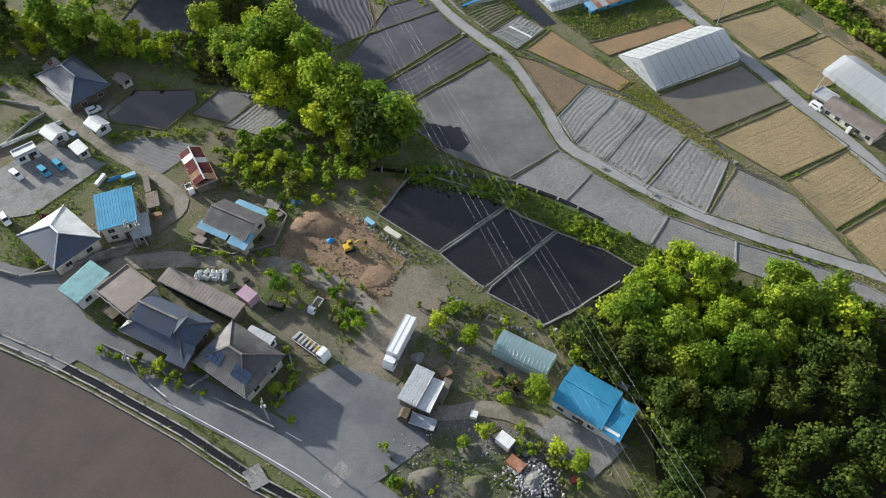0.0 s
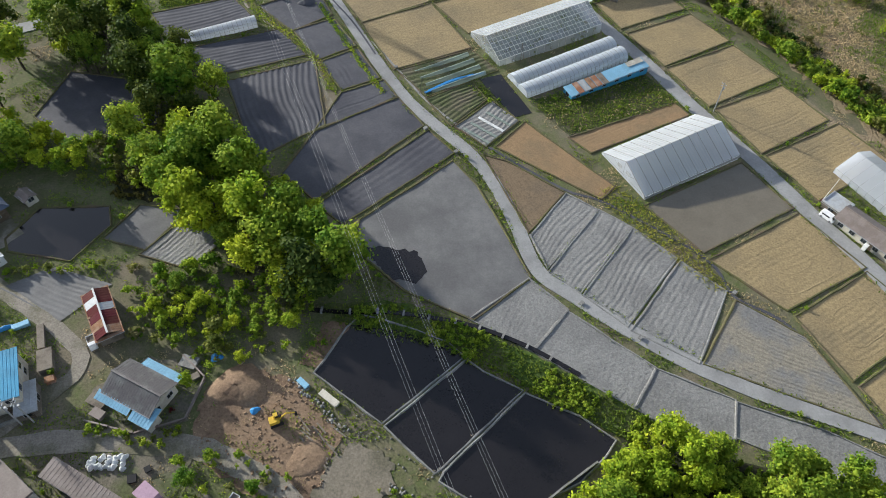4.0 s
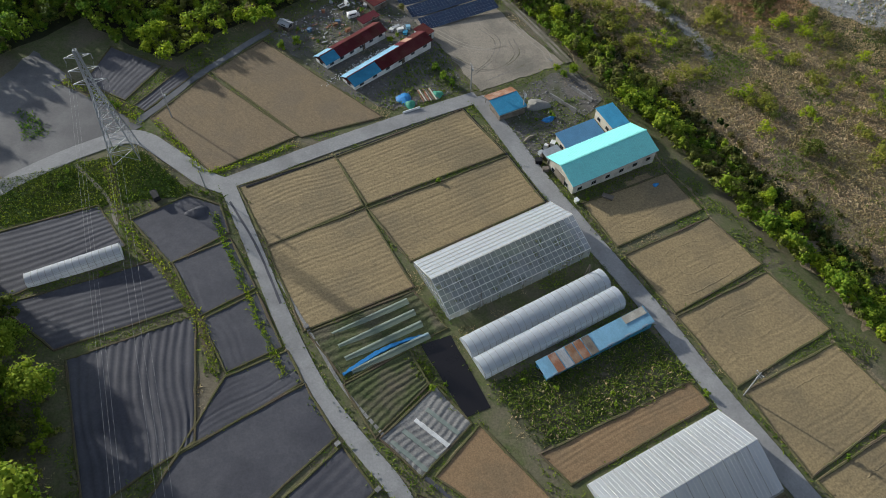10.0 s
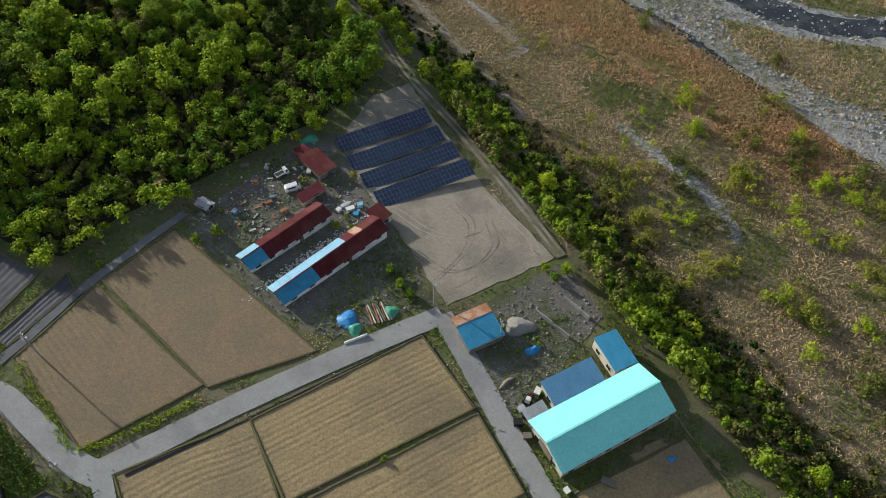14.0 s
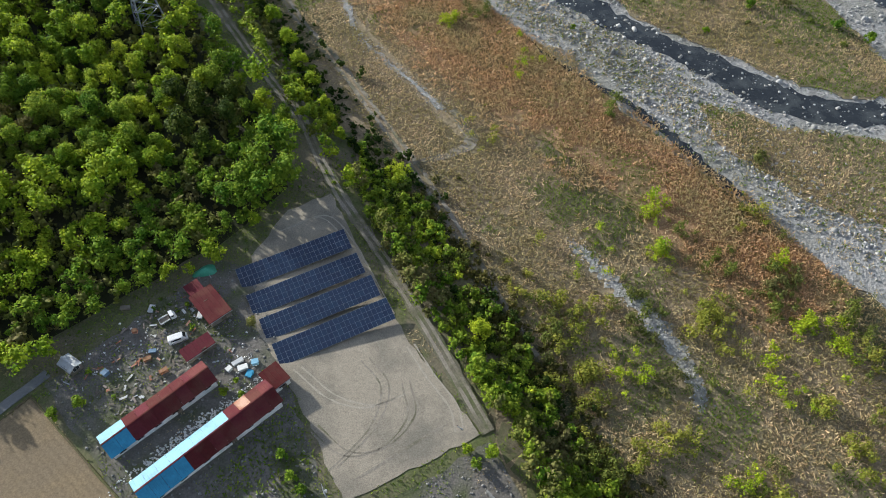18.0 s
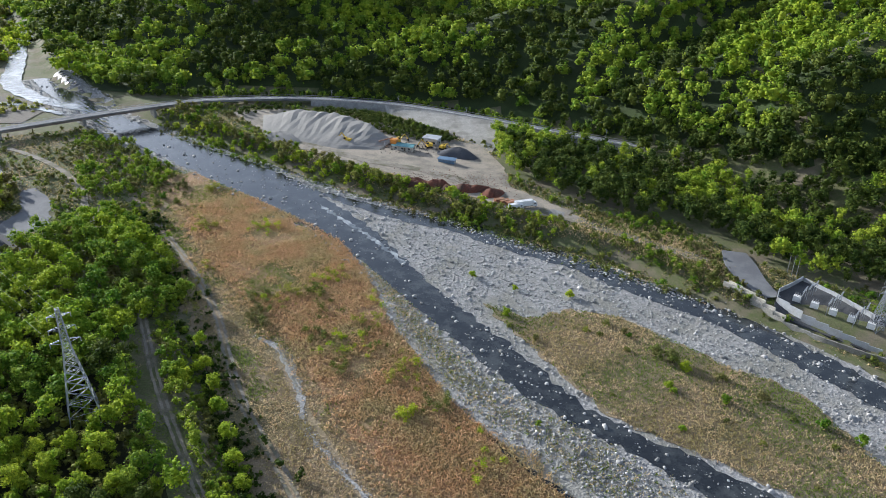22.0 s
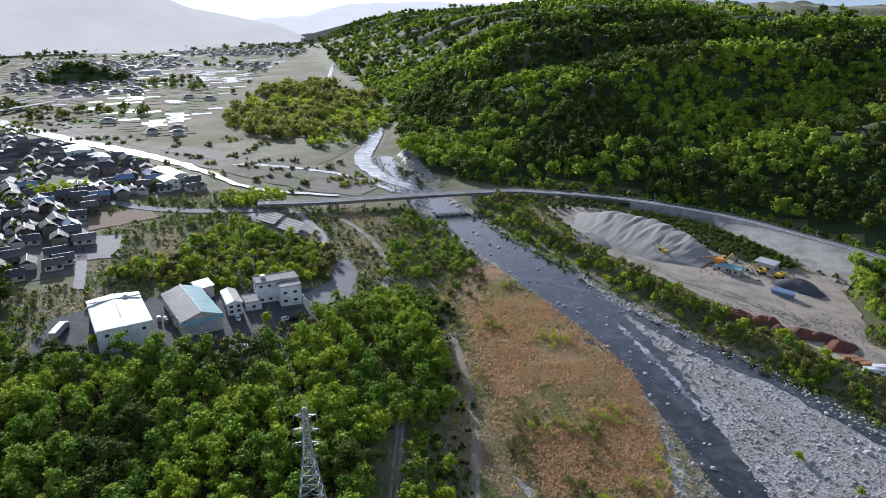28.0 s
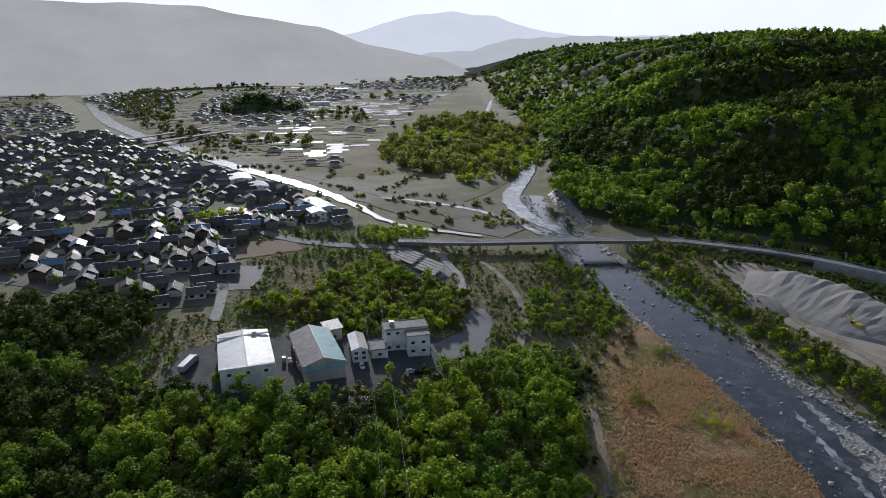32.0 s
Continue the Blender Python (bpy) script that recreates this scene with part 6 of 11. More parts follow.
for k, mt, lb in ((0, "leaf_dull", "olive scrub on the floodplain"), (1, "leaf_lime", "green scrub on the floodplain"), (2, "leaf_straw", "yellow-green scrub on the floodplain"), (3, "leaf_straw", "feathery yellow bushes on the floodplain"), (4, "leaf_dull", "thin olive bushes on the floodplain")):
    canopy("scrub", bx[ok & (kk == k)], by[ok & (kk == k)], mt, 1.7, 2.0, 110, 0.15, 5, 43 + k, lb, "bushes", low=0.05, vary=0.6, core=0.3)
ix, iy = scatter(ISL, 1.1, 36)
jx, jy = scatter(SHOAL, 1.2, 39)
ix, iy = np.r_[ix, jx], np.r_[iy, jy]
gi = wave(ix, iy, 15, 0.9) + rs.normal(0, 0.35, len(ix))
tufts("dry_grass", ix[gi > 0.05], iy[gi > 0.05], "straw", 0.6, 0.75, 37, 8, "bleached grass on the river island", "grass", 0.5, 0.4, 0.4)
tufts("island_grass", ix[gi <= 0.05], iy[gi <= 0.05], "grass", 0.5, 0.7, 38, 7, "green grass on the river island", dz=0.4, slim=0.45)
for x, y, k, s in ((23.7, 496, "bush", 1.1), (39.4, 488, "bush", 0.9), (60, 484.6, "bush", 1.3), (38, 410.6, "shrub", 0.8), (86.6, 444, "olive", 2.3), (90, 440, "bush", 1.8), (82, 447, "olive", 2.0), (96.8, 424, "shrub", 1.6), (134.8, 402, "oak", 0.55), (129, 407, "oak", 0.45), (140, 399, "oak", 0.5), (122, 414, "shrub", 1.8), (108.8, 426, "olive", 1.9), (70, 466, "olive", 1.3), (100, 436, "olive", 1.7), (76, 458, "shrub", 1.1)):
    plant(k, x, y, s, "bushes on the river island")
for k in range(26):
    j = prng.randrange(len(ix))
    plant(prng.choice(["olive", "bush", "shrub", "olive"]), float(ix[j]), float(iy[j]), prng.uniform(0.5, 1.5), "bushes on the river island")
# stones of the river
def bed_points(n, seed, spread=0.5):
    r = np.random.RandomState(seed)
    c = smooth_path(np.c_[np.array(BED_C, float), BED_W], 3.0)
    c = c[(c[:, 0] > -262) & (c[:, 0] < 185)]
    w = c[:, 2] + 5
    i = r.choice(len(c) - 1, n, p=w[:-1] / w[:-1].sum())
    d = np.gradient(c[:, :2], axis=0)
    d /= np.linalg.norm(d, axis=1)[:, None]
    off = r.uniform(-spread, spread, n) * c[i, 2]
    return c[i, 0] - d[i, 1] * off + r.normal(0, 1, n), c[i, 1] + d[i, 0] * off + r.normal(0, 1, n), r


def in_water(x, y):
    """Which points lie in one of the two arms."""
    out = np.zeros(len(x), bool)
    for line in (ARM_MAIN, ARM_FAR):
        c = smooth_path(line, 4.0)
        d = np.hypot(x[:, None] - c[None, :, 0], y[:, None] - c[None, :, 1])
        i = d.argmin(1)
        out |= d[np.arange(len(x)), i] < c[i, 2] * 0.5
    return out


def off_island(x, y):
    return ~(inside(ISL, x, y) | inside(SHOAL, x, y))


x, y, r = bed_points(36000, 51)
ok = off_island(x, y)
x, y = x[ok], y[ok]
dry_ = ~in_water(x, y) | (r.uniform(0, 1, len(x)) < np.where(x > 20, 0.22, 0.05))
x, y = x[dry_], y[dry_]
stones("river_stones", x, y, 0.2 + 0.75 * r.uniform(0, 1, len(x)) ** 4, "rock", 52, "pale rounded stones strewn over the river bed", dz=0.3)
x, y, r = bed_points(2400, 53)
ok = off_island(x, y)
x, y = x[ok], y[ok]
dry_ = ~in_water(x, y) | (r.uniform(0, 1, len(x)) < np.where(x > 20, 0.95, 0.3))
x, y = x[dry_], y[dry_]
stones("river_boulders", x, y, 0.6 + 1.4 * r.uniform(0, 1, len(x)) ** 3, "rock", 54, "large pale boulders in and beside the water", "boulders", dz=0.35)
e = smooth_path(EDGE, 2.0)
r = np.random.RandomState(55)
i = r.randint(0, len(e), 9000)
x, y = e[i, 0] + r.normal(0, 0.28, 9000) * e[i, 2], e[i, 1] + r.normal(0, 0.28, 9000) * e[i, 2]
ok = ~inside(FP, x, y) & ~in_water(x, y)
x, y = x[ok], y[ok]
stones("river_stones", x, y, 0.2 + 0.9 * r.uniform(0, 1, len(x)) ** 4, "rock", 56, "pale stones along the reed bank", dz=0.3)
ok = r.uniform(0, 1, len(x)) < 0.6
tufts("bank_grass", x[ok], y[ok], "straw", 0.45, 0.6, 57, 3, "dry grass between the stones", "grass", 0.7, 0.25)
ok = r.uniform(0, 1, len(x)) < 0.3
tufts("bank_grass", x[ok], y[ok], "grass", 0.45, 0.6, 58, 3, "green grass between the stones", "grass", 0.7, 0.25)
# hill beyond the river
HILL = [(-1500, 2600), (-1430, 2300), (-747, 1392), (-548, 1162), (-389, 973), (-310, 845), (-277, 788), (-242, 736), (-190, 718), (-150, 738), (-110, 747), (-57, 742), (-2, 737), (58, 715), (91, 686), (118, 666), (152, 628), (176, 600), (220, 560), (300, 490), (600, 330), (900, 700), (300, 1150), (-100, 1600), (-700, 2500)]
hx, hy = scatter(HILL, 10.0, 7)
rp = smooth_path([(20, 704), (47, 691), (89, 668), (115, 655), (130, 648)], 3.0)
ok = np.hypot(hx[:, None] - rp[None, :, 0], hy[:, None] - rp[None, :, 1]).min(1) > 9
hx, hy = hx[ok], hy[ok]
fxg, fyg = np.meshgrid(np.arange(-1500, 900, 14.0), np.arange(330, 2600, 14.0))
idx = np.arange(fxg.size).reshape(fxg.shape)
cells = np.stack([idx[:-1, :-1], idx[:-1, 1:], idx[1:, 1:], idx[1:, :-1]], -1).reshape(-1, 4)
cells = cells[inside(HILL, fxg.ravel()[cells].mean(1), fyg.ravel()[cells].mean(1))]
setting("hill_ground", quads_mesh("hill_ground", np.c_[fxg.ravel(), fyg.ravel(), gz(fxg, fyg).ravel() + 0.4], cells), "hill_floor", "ground under the hill woods, coloured dark for shade", "ground")
d_ = np.hypot(hx, hy - 300)
n1 = d_ < 650
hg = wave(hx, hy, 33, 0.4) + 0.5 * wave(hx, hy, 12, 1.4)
# Large dark-leaf share puts the hillside's shade into leaf colour.
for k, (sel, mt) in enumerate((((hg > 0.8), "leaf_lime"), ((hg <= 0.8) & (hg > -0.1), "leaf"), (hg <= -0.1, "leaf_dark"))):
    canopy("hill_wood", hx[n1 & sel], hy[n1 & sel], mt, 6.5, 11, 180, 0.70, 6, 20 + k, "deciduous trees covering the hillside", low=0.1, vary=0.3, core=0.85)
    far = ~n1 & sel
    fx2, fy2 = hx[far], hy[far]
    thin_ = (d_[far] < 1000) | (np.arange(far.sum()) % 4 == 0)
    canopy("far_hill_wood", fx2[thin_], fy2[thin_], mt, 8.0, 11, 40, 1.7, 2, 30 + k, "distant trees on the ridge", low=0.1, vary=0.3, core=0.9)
x, y = scatter([(122, 668), (152, 645), (180, 614), (218, 578), (270, 532), (262, 515), (210, 560), (170, 596), (146, 620), (128, 640)], 6.0, 59)
canopy("roadside_trees", x, y, "leaf_dark", 4.2, 9, 260, 0.42, 8, 60, "dark trees hiding the hill road", low=0.05, vary=0.4)
# belt of trees along the far bank and round the works
bl = smooth_path([(-150, 690), (-140, 668), (-112, 645), (-60, 606), (-13, 576), (38, 545), (60, 535)], 3.2)
r = np.random.RandomState(61)
x, y = bl[:, 0] + r.uniform(-3, 8, len(bl)), bl[:, 1] + r.uniform(-2, 7, len(bl))
canopy("bank_trees", x, y, "leaf_dull", 2.8, 6.0, 240, 0.3, 7, 62, "olive riverside trees on the far bank", low=0.05)
canopy("bank_trees", x[::2] + 3, y[::2] - 2, "leaf", 2.6, 5.0, 240, 0.3, 7, 63, "green riverside trees on the far bank", low=0.05)
x, y = scatter([(44, 640), (45, 676), (91, 672), (146, 618), (172, 590), (218, 552), (300, 480), (300, 400), (215, 470), (186, 492), (168, 496), (156, 509), (142, 516), (142, 537), (117, 556), (97, 560), (73, 577), (48, 612)], 6.6, 64)
rp = smooth_path([(20, 704), (47, 691), (89, 668), (115, 655), (130, 648)], 3.0)
ok = np.hypot(x[:, None] - rp[None, :, 0], y[:, None] - rp[None, :, 1]).min(1) > 8.5
x, y = x[ok], y[ok]
dk = wave(x, y, 15, 0.5) + np.random.RandomState(6).normal(0, 0.4, len(x))
canopy("works_trees", x[dk > 0], y[dk > 0], "leaf", 4.4, 11, 420, 0.38, 9, 65, "tall leafy trees beside the works", low=0.1)
canopy("works_trees", x[dk <= 0], y[dk <= 0], "leaf_dark", 4.4, 11, 420, 0.38, 9, 66, "dark tall trees beside the works", low=0.1)
x, y = scatter([(-88, 694), (-60, 711), (-25, 703), (-6, 688), (10, 674), (24, 658), (12, 650), (-10, 656), (-30, 672), (-52, 686)], 3.6, 166)
canopy("slope_bushes", x, y, "leaf_dark", 2.2, 3.0, 120, 0.3, 5, 167, "dark bushes on the slope behind the gravel terrace", "bushes", low=0.03)
x, y = scatter([(-120, 690), (-95, 715), (-70, 716), (-90, 700), (-112, 683)], 5, 66)
canopy("slope_bushes", x, y, "leaf_dark", 2.2, 3, 140, 0.3, 5, 67, "dark bushes on the slope under the road", "bushes", low=0.05)
x, y = scatter([(-45, 708), (-20, 702), (4, 682), (22, 660), (14, 652), (-10, 672), (-40, 694)], 4.0, 68)
canopy("slope_bushes", x, y, "leaf_dark", 2.0, 2.6, 140, 0.28, 5, 69, "green bushes under the retaining wall", "bushes", low=0.05)
x, y = scatter([(70, 538), (100, 512), (128, 490), (132, 520), (110, 545), (80, 560)], 1.6, 70)
tufts("bank_grass", x, y, "straw", 0.9, 1.1, 71, 5, "rough dry grass on the far bank", "grass", 0.4)
tufts("bank_grass", x[::2] + 0.6, y[::2], "grass", 0.8, 1.0, 72, 4, "green grass on the far bank")
# trees round the factory and towards the bridge
x, y = scatter([(-250, 478), (-240, 520), (-246, 560), (-205, 560), (-185, 560), (-168, 530), (-178, 512), (-200, 495), (-225, 488)], 4.3, 73)
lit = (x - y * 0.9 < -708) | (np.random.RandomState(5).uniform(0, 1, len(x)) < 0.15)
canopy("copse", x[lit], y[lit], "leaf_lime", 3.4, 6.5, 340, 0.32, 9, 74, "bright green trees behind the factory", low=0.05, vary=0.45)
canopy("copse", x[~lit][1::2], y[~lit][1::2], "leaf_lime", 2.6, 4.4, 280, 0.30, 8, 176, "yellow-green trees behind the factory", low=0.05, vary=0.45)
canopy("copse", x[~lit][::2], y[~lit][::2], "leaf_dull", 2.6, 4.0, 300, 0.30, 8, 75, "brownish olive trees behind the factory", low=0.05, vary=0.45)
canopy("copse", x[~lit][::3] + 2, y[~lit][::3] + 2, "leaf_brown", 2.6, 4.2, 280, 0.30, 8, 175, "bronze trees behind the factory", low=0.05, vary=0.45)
x, y = scatter([(-252, 600), (-270, 585), (-290, 592), (-275, 612), (-255, 618)], 5, 76)
canopy("copse", x, y, "leaf_lime", 3.0, 6.5, 300, 0.32, 8, 77, "bright trees by the bridge head", low=0.05)
x, y = scatter([(-150, 540), (-128, 560), (-118, 585), (-140, 612), (-165, 640), (-188, 640), (-178, 600), (-158, 570)], 4.6, 78)
sel = wave(x, y, 13, 1) > -0.2
canopy("bushes", x[sel], y[sel], "leaf", 2.4, 3.4, 180, 0.26, 7, 79, "green bushes on the floodplain edge", "bushes", low=0.05, vary=0.5)
canopy("bushes", x[~sel], y[~sel], "leaf_dull", 2.0, 2.6, 160, 0.26, 6, 80, "olive bushes on the floodplain edge", "bushes", low=0.05, vary=0.5)
x, y = scatter([(-310, 420), (-290, 452), (-262, 452), (-240, 425), (-246, 404), (-300, 378), (-345, 398)], 6, 81)
canopy("copse", x, y, "leaf_dark", 4.0, 10, 420, 0.36, 9, 82, "dark dense trees beside the factory", low=0.05)
x, y = scatter([(-545, 885), (-640, 1068), (-620, 1180), (-560, 1120), (-452, 1040), (-372, 940), (-330, 870), (-312, 790), (-320, 752), (-345, 748), (-410, 765), (-480, 800)], 8.5, 83, 0.5)
ok = wave(x, y, 28, 0.7) + np.random.RandomState(8).normal(0, 0.5, len(x)) > -0.5
x, y = x[ok], y[ok]
big = wave(x, y, 40, 2.2) + np.random.RandomState(9).normal(0, 0.5, len(x)) > 0.15
canopy("valley_wood", x[~big], y[~big], "leaf_lime", 4.4, 4.0, 110, 0.6, 7, 84, "light woods in the river bend", low=0.05, vary=0.6)
# Straw-yellow leaves put the haze's paling into these tall trees.
canopy("valley_wood", x[big][::2], y[big][::2], "leaf_straw", 7.0, 9, 240, 0.7, 10, 85, "tall trees in the river bend, leaves paled for haze", low=0.05, vary=0.5)
canopy("valley_wood", x[big][1::3], y[big][1::3], "leaf_dull", 6.0, 7, 200, 0.7, 9, 86, "olive trees in the river bend", low=0.05, vary=0.5)

# ---- building kit ----
def ribbed(a, b, c, d, pitch=0.9, rise=0.032, t=0.10):
    """A roof sheet between the eave a-b and the ridge d-c, with standing seams."""
    a, b, c, d = (Vector(p) for p in (a, b, c, d))
    nv = (b - a).cross(d - a)
    if nv.length < 1e-6:
        nv = (b - a).cross(c - a)
    nv.normalize()
    if nv.z < 0:
        nv = -nv
    n = max(2, int((b - a).length / pitch))
    mb = Mb()
    us = []
    for i in range(n):
        us += [(i / n, 0.0), ((i + 0.80) / n, 0.0), ((i + 0.84) / n, rise), ((i + 0.96) / n, rise)]
    us.append((1.0, 0.0))
    lo, hi = [], []
    for u, r in us:
        lo.append(a + (b - a) * u + nv * r)
        hi.append(d + (c - d) * u + nv * r)
    m = len(us)
    vs = lo + hi + [p - nv * (t + us[i][1]) for i, p in enumerate(lo)] + [p - nv * (t + us[i][1]) for i, p in enumerate(hi)]
    fs = []
    for i in range(m - 1):
        fs.append((i, i + 1, m + i + 1, m + i))
        fs.append((2 * m + i, 3 * m + i, 3 * m + i + 1, 2 * m + i + 1))
        fs.append((i, 2 * m + i, 2 * m + i + 1, i + 1))
        fs.append((m + i, m + i + 1, 3 * m + i + 1, 3 * m + i))
    fs += [(0, m, 3 * m, 2 * m), (m - 1, 3 * m - 1, 4 * m - 1, 2 * m - 1)]
    return mb.add(vs, fs)


def windows(t, wall, w, d, h, n_front, n_side, z0=None, size=(1.5, 1.1)):
    """Framed windows on the long and short sides."""
    spots = []
    floors = [1.5] if h < 4.6 else [1.5, h - 1.5]
    for zc in floors:
        for i in range(n_front):
            x = -w / 2 + w * (i + 0.5) / n_front
            spots += [((x, -d / 2, zc), 0), ((x, d / 2, zc), 0)]
        for i in range(n_side):
            y = -d / 2 + d * (i + 0.5) / n_side
            spots += [((-w / 2, y, zc), 90), ((w / 2, y, zc), 90)]
    for c, r in spots:
        p = part("window", Mb().box(c, (size[0] + 0.16, 0.12, size[1] + 0.16), r), "sheet", wall)
        ox = (0, -0.03 if c[1] < 0 else 0.03) if r == 0 else (-0.03 if c[0] < 0 else 0.03, 0)
        p2 = Mb().box((c[0] + ox[0], c[1] + ox[1], c[2]), (size[0] / 2 - 0.05, 0.12, size[1]), r)
        g = Mb()
        for k in (-0.25, 0.25):
            dx, dy = (k * size[0], 0) if r == 0 else (0, k * size[0])
            g.box((c[0] + ox[0] + dx, c[1] + ox[1] + dy, c[2]), (size[0] / 2 - 0.06, 0.12, size[1]), r)
        part("pane", g, "glass", wall)


def house(name, x, y, w, d, rot, h, roof="gable", rh=1.6, wall="plaster", cover="tile", label="", category="house", over=0.6, nf=3, ns=2, cover2=None, pitch=0.9, door=True, group="", ridge_mat=None, along="w", dz=0.0, win=True):
    """A building with walls, windows, a door and a roof of separate slopes."""
    ca, sa = math.cos(radians(rot)), math.sin(radians(rot))
    TAKEN.append([(x + (a * ca * w - b * sa * d) / 2, y + (a * sa * w + b * ca * d) / 2) for a, b in ((-1, -1), (1, -1), (1, 1), (-1, 1))])
    t = thing(name, x, y, rot, label, category, group, dz=dz)
    wl = part("wall", Mb().box((0, 0, h / 2 - 0.5), (w, d, h + 1.0)), wall, t)
    if win:
        windows(t, wl, w, d, h, nf, ns, size=(1.3, 1.0))
    if door:
        dr = part("door", Mb().box((w * 0.12, -d / 2 - 0.02, 1.0), (1.0, 0.10, 2.0)), "darkwood", t)
        part("door_handle", Mb().box((w * 0.12 + 0.35, -d / 2 - 0.09, 1.0), (0.05, 0.06, 0.14)), "steel", dr)
    W, D = w / 2 + over, d / 2 + over
    c2 = cover2 or cover
    if roof == "flat":
        part("roof", Mb().box((0, 0, h + 0.1), (w + over, d + over, 0.25)), cover, t)
        rim = part("parapet", Mb().box((0, D - 0.15 - over / 2, h + 0.32), (w + over, 0.2, 0.3)).box((0, -D + 0.15 + over / 2, h + 0.32), (w + over, 0.2, 0.3)).box((W - 0.15 - over / 2, 0, h + 0.32), (0.2, d + over - 0.4, 0.3)).box((-W + 0.15 + over / 2, 0, h + 0.32), (0.2, d + over - 0.4, 0.3)), cover, t)
    elif roof == "mono":
        part("roof", ribbed((-W, -D, h), (W, -D, h), (W, D, h + rh), (-W, D, h + rh), pitch), cover, t)
        part("gable", Mb().add([(-w / 2, -d / 2, h - 0.2), (-w / 2, d / 2, h - 0.2), (-w / 2, d / 2, h + rh * 0.9), (w / 2, -d / 2, h - 0.2), (w / 2, d / 2, h - 0.2), (w / 2, d / 2, h + rh * 0.9)], [(0, 1, 2), (3, 5, 4), (1, 4, 5, 2), (0, 3, 4, 1), (0, 2, 5, 3)]), wall, t)
    elif roof == "gable":
        zl = h - rh * over / (d / 2)
        part("roof_slope", ribbed((-W, -D, zl), (W, -D, zl), (W, 0, h + rh), (-W, 0, h + rh), pitch), cover, t)
        part("roof_slope", ribbed((W, D, zl), (-W, D, zl), (-W, 0, h + rh), (W, 0, h + rh), pitch), c2, t)
        part("ridge_cap", Mb().box((0, 0, h + rh + 0.08), (2 * W, 0.4, 0.18)), ridge_mat or c2, t)
        for s in (-1, 1):
            part("gable", Mb().add([(s * w / 2, -d / 2, h - 0.3), (s * w / 2, d / 2, h - 0.3), (s * w / 2, 0, h + rh - 0.12), (s * (w / 2 - 0.15), -d / 2, h - 0.3), (s * (w / 2 - 0.15), d / 2, h - 0.3), (s * (w / 2 - 0.15), 0, h + rh - 0.12)], [(0, 1, 2), (3, 5, 4), (0, 3, 4, 1), (1, 4, 5, 2), (2, 5, 3, 0)]), wall, t)
    elif roof == "hip":
        zl = h - 0.15
        r = max(0.0, W - D)
        zt = h + rh
        part("roof_slope", ribbed((-W, -D, zl), (W, -D, zl), (r, 0, zt), (-r, 0, zt), pitch), cover, t)
        part("roof_slope", ribbed((W, D, zl), (-W, D, zl), (-r, 0, zt), (r, 0, zt), pitch), c2, t)
        part("roof_slope", ribbed((W, -D, zl), (W, D, zl), (r, 0, zt), (r, 0, zt), pitch), cover, t)
        part("roof_slope", ribbed((-W, D, zl), (-W, -D, zl), (-r, 0, zt), (-r, 0, zt), pitch), c2, t)
        hips = Mb()
        for sx in (-1, 1):
            for sy in (-1, 1):
                hips.rod((sx * W, sy * D, zl + 0.1), (sx * r, 0, zt + 0.1), 0.16, 5)
        part("hip_tiles", hips, ridge_mat or c2, t)
        part("ridge_cap", Mb().box((0, 0, zt + 0.12), (2 * r + 0.4, 0.42, 0.3)), ridge_mat or c2, t)
    part("gutter", Mb().rod((-W, -D, h - 0.25), (W, -D, h - 0.25), 0.07, 5), "steel", t)
    return t


def wheels(t, spots, r=0.3, w=0.2):
    for x, y in spots:
        ty = part("wheel", Mb().rod((x, y - w / 2, r), (x, y + w / 2, r), r, 10), "black", t)
        part("rim", Mb().rod((x, y - w / 2 - 0.01, r), (x, y + w / 2 + 0.01, r), r * 0.55, 8), "sheet", ty)


def loft(secs):
    """Closed body through rectangular sections (x, half width low, half width high, z low, z high)."""
    mb = Mb()
    vs, fs = [], []
    for x, a, b, z0, z1 in secs:
        vs += [(x, -a, z0), (x, a, z0), (x, b, z1), (x, -b, z1)]
    n = len(secs)
    for i in range(n - 1):
        for k in range(4):
            fs.append((4 * i + k, 4 * i + (k + 1) % 4, 4 * i + 4 + (k + 1) % 4, 4 * i + 4 + k))
    fs += [(0, 1, 2, 3), (4 * n - 4, 4 * n - 1, 4 * n - 2, 4 * n - 3)]
    return mb.add(vs, fs)


